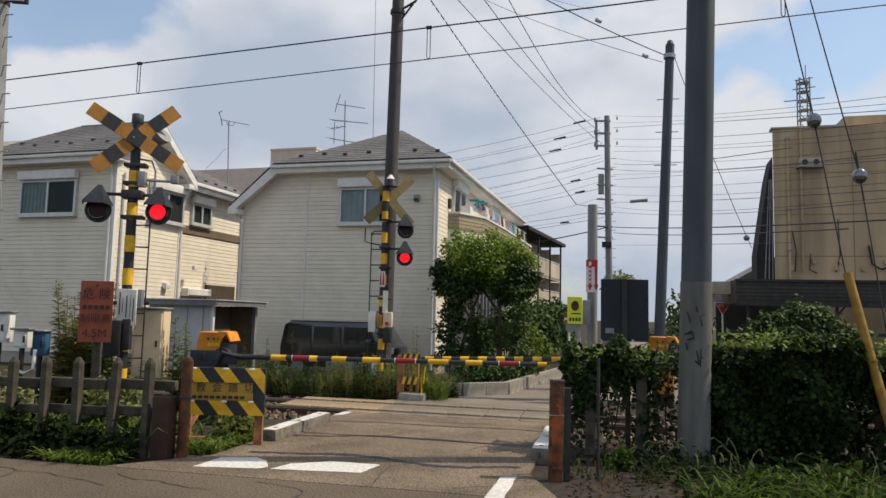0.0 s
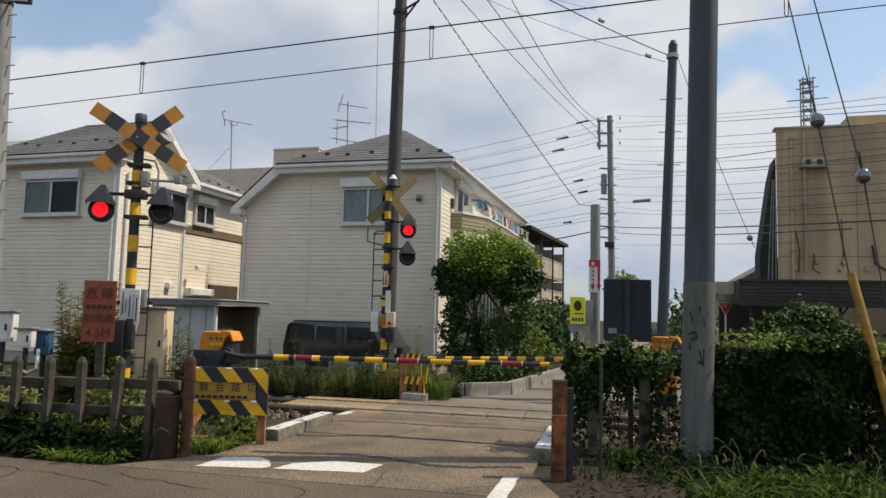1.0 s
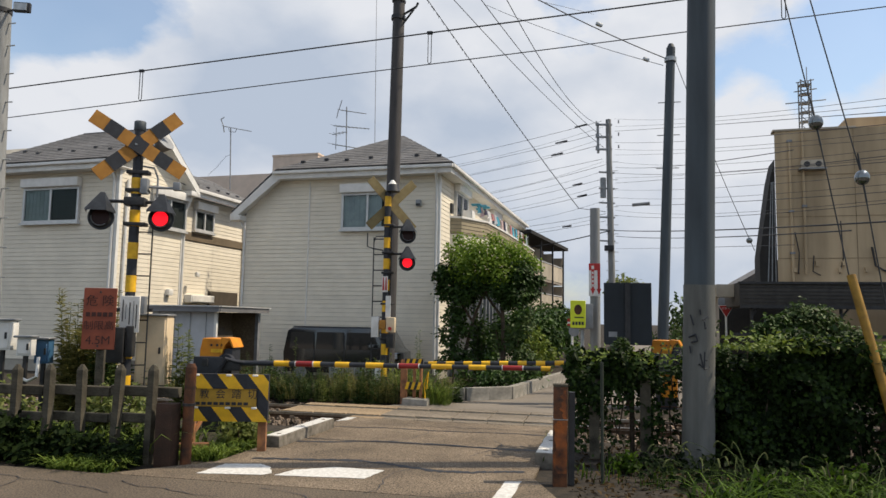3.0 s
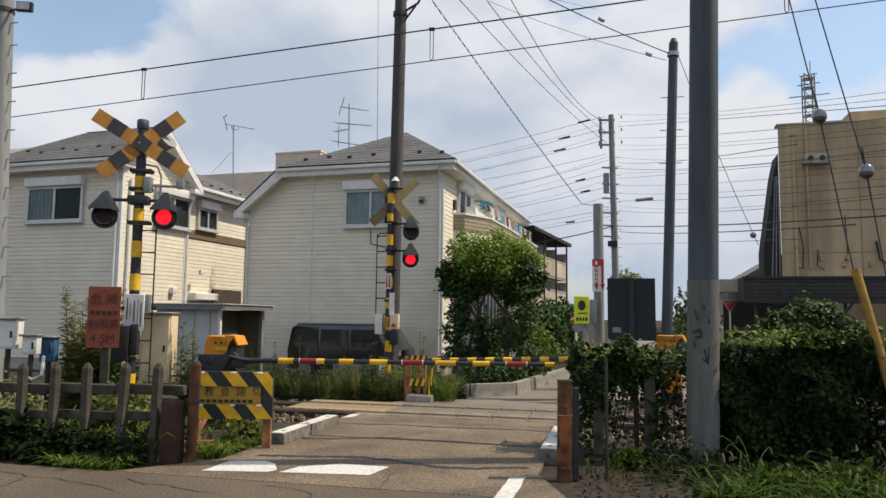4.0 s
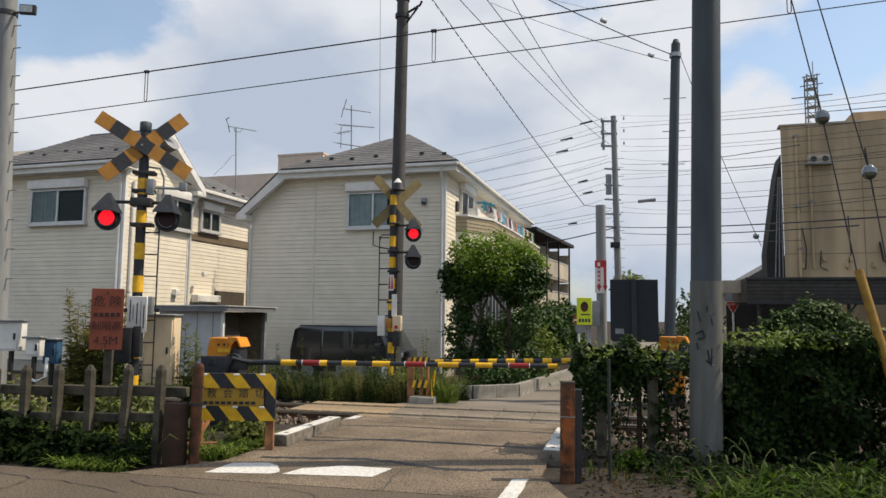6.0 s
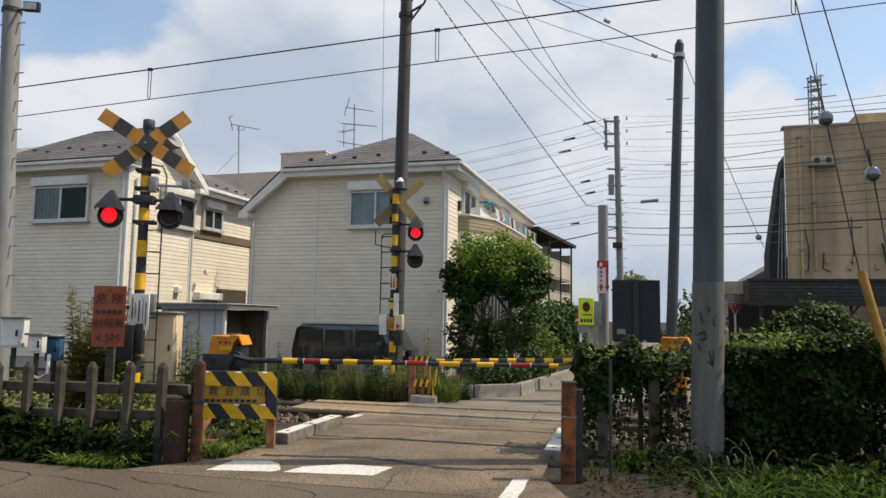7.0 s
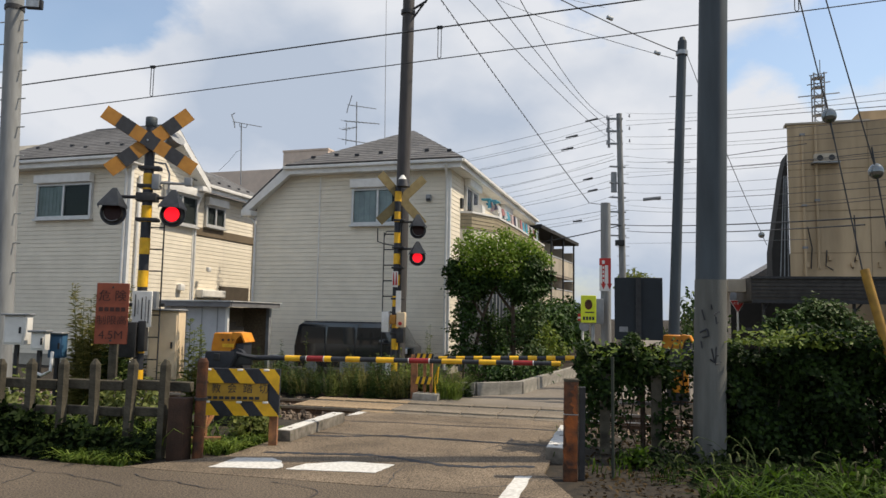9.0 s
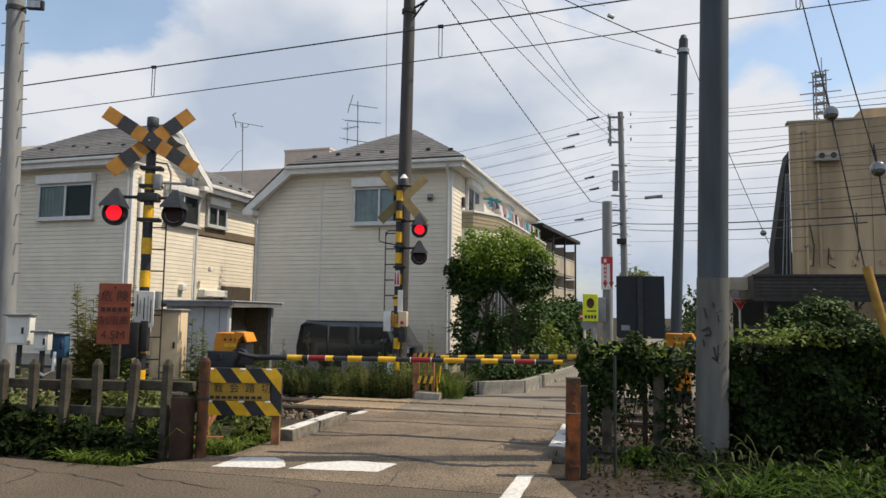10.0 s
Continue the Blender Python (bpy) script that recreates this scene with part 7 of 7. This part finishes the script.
tree((-2.6, 33, 0), (0, 0, 1.4, 1.5, 1.0), 0.7, 0.1, 3200, LEAF_TREE, "dark leafy tree by the apartment house", 0.22, 10)
shrub((-1.9, 20.2, 0), 0.5, 0.6, 1.5, 1300, LEAF_LIME, "yellow-green bush behind the block edging", 0.11, 12)
shrub((-2.6, 16.2, 0), 0.9, 0.5, 0.8, 1300, LEAF_TREE, "low clipped green bush behind the block edging", 0.1, 13)
shrub((-2.0, 18.0, 0), 0.5, 1.2, 0.75, 1300, LEAF_TREE, "low clipped green bush behind the block edging", 0.1, 14)
shrub((2.4, 24, 0), 1.0, 0.8, 2.5, 1700, LEAF_WEED, "tall green bush between the pole and the shelter", 0.16, 15)
lobed_tree((5.23, 20.5, 0), [(0.0, 0, 1.75, 0.5), (-0.5, 0.1, 1.7, 0.42), (0.5, 0, 1.6, 0.42), (-0.2, 0.2, 2.0, 0.34), (0.28, 0.1, 1.95, 0.32), (0.85, 0.1, 1.4, 0.36), (-0.75, 0, 1.3, 0.4), (0.0, -0.1, 1.2, 0.5), (0.5, -0.1, 1.0, 0.5), (-0.4, 0.0, 0.8, 0.5), (0.1, 0, 0.5, 0.5)],
           [([(0, 0, -0.05), (0.05, 0, 0.8), (0.0, 0, 1.6)], 0.04), ([(0.1, 0, -0.05), (0.4, 0, 0.8), (0.6, 0, 1.5)], 0.03)], 2600, LEAF_WEED, "rounded green bush in front of the shelter", 0.12, 16, "shrub")
lobed_tree((4.11, 20.0, 0), [(0.0, 0, 1.65, 0.3), (-0.3, 0, 1.5, 0.26), (0.3, 0.1, 1.75, 0.25), (0.0, 0, 1.1, 0.4), (0.2, 0, 0.6, 0.4)],
           [([(0, 0, -0.05), (0.02, 0, 0.8), (0.0, 0, 1.6)], 0.03)], 2200, LEAF_TREE, "dark green bush in front of the shelter", 0.12, 17, "shrub")
tree((0.5, 46, 0), (0.6, 0, 3.7, 1.1, 0.9), 2.6, 0.1, 1200, LEAF_PALE, "distant leafy tree at the roadside", 0.25, 18)
shrub((-6.0, 8.0, 0), 0.6, 0.3, 0.75, 1000, LEAF_PALE, "low weeds behind the fence", 0.085, 21)
shrub((-7.6, 7.8, 0), 0.8, 0.4, 0.8, 1500, LEAF_PALE, "low weeds behind the fence", 0.085, 22)
# the next two wear near-black leaves to paint shade along the fence foot
shrub((-7.0, 6.95, 0), 0.8, 0.16, 0.5, 2600, LEAF_SHADED, "creeping plants at the fence foot, shade put into their dark colour", 0.09, 23)
shrub((-5.9, 6.95, 0), 0.6, 0.16, 0.3, 1500, LEAF_SHADED, "creeping plants at the fence foot, shade put into their dark colour", 0.09, 24)
shrub((-4.55, 8.5, 0), 0.25, 0.5, 0.5, 1100, LEAF_PALE, "leafy weeds under the hazard board", 0.08, 25)
def spike_weeds(at, spread, n, h, per, size, material, label, seed):
    """Upright stems clad in narrow leaves that shorten towards the tip."""
    rng = np.random.default_rng(seed)
    t = thing("weeds", label, "weeds", pose(*at))
    bm, verts, faces = B(), [], []
    for _ in range(n):
        foot = Vector((rng.uniform(-spread[0], spread[0]), rng.uniform(-spread[1], spread[1]), -0.03))
        hh = h * rng.uniform(0.55, 1.05)
        tip = foot + Vector((rng.normal(0, 0.07) * hh, rng.normal(0, 0.07) * hh, hh))
        tube(bm, foot, tip, 0.007, 0.003, 4)
        for k in range(per):
            f = rng.uniform(0.12, 1.0)
            a = k * 2.4 + rng.uniform(-0.4, 0.4)
            u = Vector((math.cos(a), math.sin(a), rng.uniform(0.1, 0.9))).normalized()
            w = u.cross(Vector((0, 0, 1))).normalized()
            s = size * (1.25 - 0.85 * f) * rng.uniform(0.7, 1.3)
            p = foot.lerp(tip, f)
            i = len(verts)
            verts += [p, p + u * s * 0.5 + w * s * 0.16, p + u * s - Vector((0, 0, s * 0.25)), p + u * s * 0.5 - w * s * 0.16]
            faces += [(i, i + 1, i + 2), (i, i + 2, i + 3)]
    tagged(part("stem", bm, STALK, t), kind="stuff")
    stuff_mesh("foliage", verts, faces, material, "narrow green leaves", "", parent=t)


STALK = mat("grass_stalk", (0.07, 0.1, 0.02), None, 20, 0.8, bump=0)
spike_weeds((-7.45, 9.25, 0), (0.5, 0.25), 40, 1.95, 120, 0.2, LEAF_DRY, "tall pale feathery weeds behind the fence", 110)
spike_weeds((-6.85, 9.1, 0), (0.4, 0.2), 12, 1.35, 100, 0.18, LEAF_WEED, "tall green weeds beside the sign post", 111)
spike_weeds((-5.9, 9.5, 0), (0.16, 0.2), 7, 1.5, 120, 0.17, LEAF_PALE, "thin tall weeds beside the cabinet", 112)
for i, (x, y, h, n) in enumerate(((-6.95, 14.2, 1.35, 3), (-6.42, 14.3, 1.4, 2), (-7.6, 14.4, 1.0, 6), (-5.3, 14.4, 0.85, 5), (-4.95, 13.95, 0.75, 6), (-4.5, 14.3, 1.0, 6), (-4.15, 14.0, 0.8, 5), (-3.2, 13.95, 0.8, 7), (-3.0, 14.2, 0.9, 5), (-4.05, 15.8, 1.55, 3), (-6.0, 14.0, 0.7, 7), (-5.5, 13.9, 0.6, 8), (-6.6, 13.95, 0.65, 8), (-7.2, 13.95, 0.7, 8), (-4.7, 13.85, 0.65, 8), (-5.0, 14.8, 0.9, 8), (-5.9, 14.9, 0.85, 8))):
    spike_weeds((x, y, -0.1), (0.14 if n < 4 else 0.3, 0.15), n, h, 60, 0.13, (LEAF_WEED, LEAF_PALE)[i % 2], "upright leafy trackside weeds", 120 + i)
for i, (x, y, h) in enumerate(((-7.2, 14.7, 0.75), (-5.6, 14.8, 0.6), (-4.7, 14.2, 0.7), (-3.9, 13.9, 0.6), (-8.0, 14.5, 0.8), (-4.75, 15.5, 0.9))):
    shrub((x, y, 0), 0.4, 0.25, h, 420, (LEAF_WEED, LEAF_PALE)[i % 2], "rank green trackside weeds", 0.065, 40 + i, "weeds")
tall = lambda x, y: noise.noise((x * 1.3, y * 1.3, 7)) > -0.15
grass("trackside_grass", -9.5, -3.0, 13.75, 14.9, 1700, 0.62, 0.0035, LEAF_DRY, "dry tall grass along the track", 31, 0.8, keep=lambda x, y: noise.noise((x * 1.7, y * 1.7, 2)) > 0.02)
grass("trackside_grass", -9.5, -3.0, 13.75, 14.6, 350, 0.85, 0.0035, LEAF_DRY, "dry seeding grass along the track", 131, 0.5, keep=tall)
grass("trackside_grass", -9.5, -3.0, 13.8, 15.5, 1500, 0.6, 0.006, LEAF_WEED, "green tall grass along the track", 32, 0.9, keep=lambda x, y: noise.noise((x * 1.7, y * 1.7, 2)) < 0.1)
grass("arm_rest_grass", -3.35, -2.95, 13.5, 13.95, 160, 0.7, 0.007, LEAF_BRIGHT, "bright green grass tuft beside the arm rest", 132, 1.1)
grass("arm_rest_grass", -4.1, -3.5, 14.0, 14.3, 260, 1.0, 0.008, LEAF_BRIGHT, "bright green grass behind the arm rest", 133, 0.8)


def grey_panel():
    """A low slatted panel standing in the weeds before the parked van."""
    t = thing("slatted_panel", "low grey slatted panel standing in the weeds", "panel", pose(-5.6, 15.2, 0))
    part("frame", box(B(), (0, 0.02, 0.29), (0.86, 0.03, 0.58)), GREY_METAL, t)
    for i in range(15):
        part("slat", box(B(), (-0.4 + i * 0.057, -0.01, 0.29), (0.035, 0.03, 0.54)), GALV, t)


grey_panel()
grass("verge_grass", 0.7, 5.5, 6.6, 7.6, 3000, 0.38, 0.013, LEAF_GRASS, "long bending green grass at the roadside", 33, 1.35, keep=lambda x, y: x > 0.75 + 0.7 * (y - 6.6) + 0.2 * math.sin(y * 9) and noise.noise((x * 2.2, y * 2.2, 3)) > -0.25)
grass("verge_grass", -0.4, 1.2, 7.6, 9.0, 160, 0.2, 0.007, LEAF_GRASS, "short weeds under the hedge", 34, 0.6)
grass("corner_grass", -5.75, -5.0, 6.62, 6.95, 620, 0.26, 0.01, LEAF_BRIGHT, "bright green grass tuft at the road edge", 35, 1.5)
grass("fence_grass", -10, -4.9, 7.2, 8.6, 2600, 0.42, 0.01, LEAF_BRIGHT, "rough green grass along the fence", 36, 1.2)
grass("board_grass", -4.85, -4.28, 7.5, 9.0, 1000, 0.23, 0.011, LEAF_BRIGHT, "green grass under the hazard board", 37, 1.5)
grass("kerb_grass", -0.78, -0.55, 8.3, 10.2, 160, 0.2, 0.007, LEAF_GRASS, "small grass tufts at the kerb", 38, 0.8)


def foxtails(x0, x1, y0, y1, n, seed):
    """Arching seed heads standing above the roadside grass, and broad bent leaves."""
    rng = np.random.default_rng(seed)
    t = thing("foxtail_grass", "arching foxtail grass with pale seed heads at the roadside", "grass")
    for i in range(n):
        p = Vector((rng.uniform(x0, x1), rng.uniform(y0, y1), -0.03))
        a, h = rng.uniform(0, 6.28), rng.uniform(0.4, 0.68)
        d = Vector((math.cos(a), math.sin(a), 0))
        pts = [p + Vector((0, 0, h * f * (1 - 0.28 * f * f))) + d * h * 0.55 * f ** 2.2 for f in (0, 0.35, 0.6, 0.8, 0.93, 1.0)]
        st = part("stalk", pipe(B(), pts, 0.0028, 4), STALK, t)
        q = pts[-1]
        part("seed_head", pipe(B(), [q, q + d * 0.03 - Vector((0, 0, 0.012)), q + d * 0.055 - Vector((0, 0, 0.04)), q + d * 0.065 - Vector((0, 0, 0.07))], 0.008, 5), SEED, st, "pale green seed head")


SEED = mat("seed_head", (0.12, 0.14, 0.045), (0.08, 0.09, 0.03), 60, 0.95, bump=0.3)
foxtails(1.0, 4.2, 6.8, 7.8, 42, 71)
foxtails(0.3, 1.0, 7.4, 8.4, 9, 72)
# broad-leaved weeds at the roadside
for i, (x, y, r, h) in enumerate(((1.5, 7.2, 0.25, 0.3), (2.1, 7.5, 0.3, 0.38), (2.7, 7.1, 0.28, 0.3), (3.3, 7.4, 0.3, 0.36), (0.2, 8.3, 0.16, 0.2))):
    shrub((x, y, 0), r, r * 0.8, h, 260, LEAF_GRASS, "low broad-leaved weeds at the roadside", 0.075, 90 + i, "weeds")
rng = np.random.default_rng(78)
# ground cover coloured dark to paint the shade at the hedge foot
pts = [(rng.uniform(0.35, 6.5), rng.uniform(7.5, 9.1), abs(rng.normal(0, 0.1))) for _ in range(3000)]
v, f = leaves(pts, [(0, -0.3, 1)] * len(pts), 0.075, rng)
stuff_mesh("ground_ivy", v, f, LEAF_SHADED, "dark ground cover below the hedge, shade put into its colour", "plants")
# dead leaves and litter under the hedge
rng = np.random.default_rng(77)
pts = [(rng.uniform(-0.35, 3.5), rng.uniform(6.75, 10.2), -0.02) for _ in range(2600)]
v, f = leaves(pts, [(0, 0, 1)] * len(pts), 0.055, rng, 0.0)
stuff_mesh("leaf_litter", v, f, LEAF_LITTER, "dry brown leaves on the soil under the hedge", "leaves")
# near-black cover over the verge, painting the shade that lies there
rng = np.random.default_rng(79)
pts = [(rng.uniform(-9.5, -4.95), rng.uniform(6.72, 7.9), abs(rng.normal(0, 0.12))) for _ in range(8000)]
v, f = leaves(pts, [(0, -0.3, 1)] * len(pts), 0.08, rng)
stuff_mesh("ground_cover", v, f, LEAF_SHADED, "matted weeds at the foot of the fence, shade put into their dark colour", "plants")


# ---- flashing lamps ----
SWAPS = (0.65, 1.25, 1.85, 2.45, 3.08, 3.7, 4.35, 5.05, 5.65, 6.28, 6.95, 7.55, 8.15, 8.75, 9.35)


def flash(lens, lit):
    """Slides a glowing lens forward in front of its dark cover glass while lit, and back into the housing."""
    shown, stowed = pose(0, -0.032, 0), pose(0, 0.09, 0)
    rows = [(0.0, shown if lit else stowed)]
    for t in SWAPS:
        rows.append((t - 0.02, shown if lit else stowed))
        lit = not lit
        rows.append((t + 0.02, shown if lit else stowed))
    rows.append((10.0, shown if lit else stowed))
    walk(lens, rows)


def motions():
    flash(NEAR_LITS[0], False)
    flash(NEAR_LITS[1], True)
    flash(FAR_LITS[0], False)
    flash(FAR_LITS[1], True)


motions()
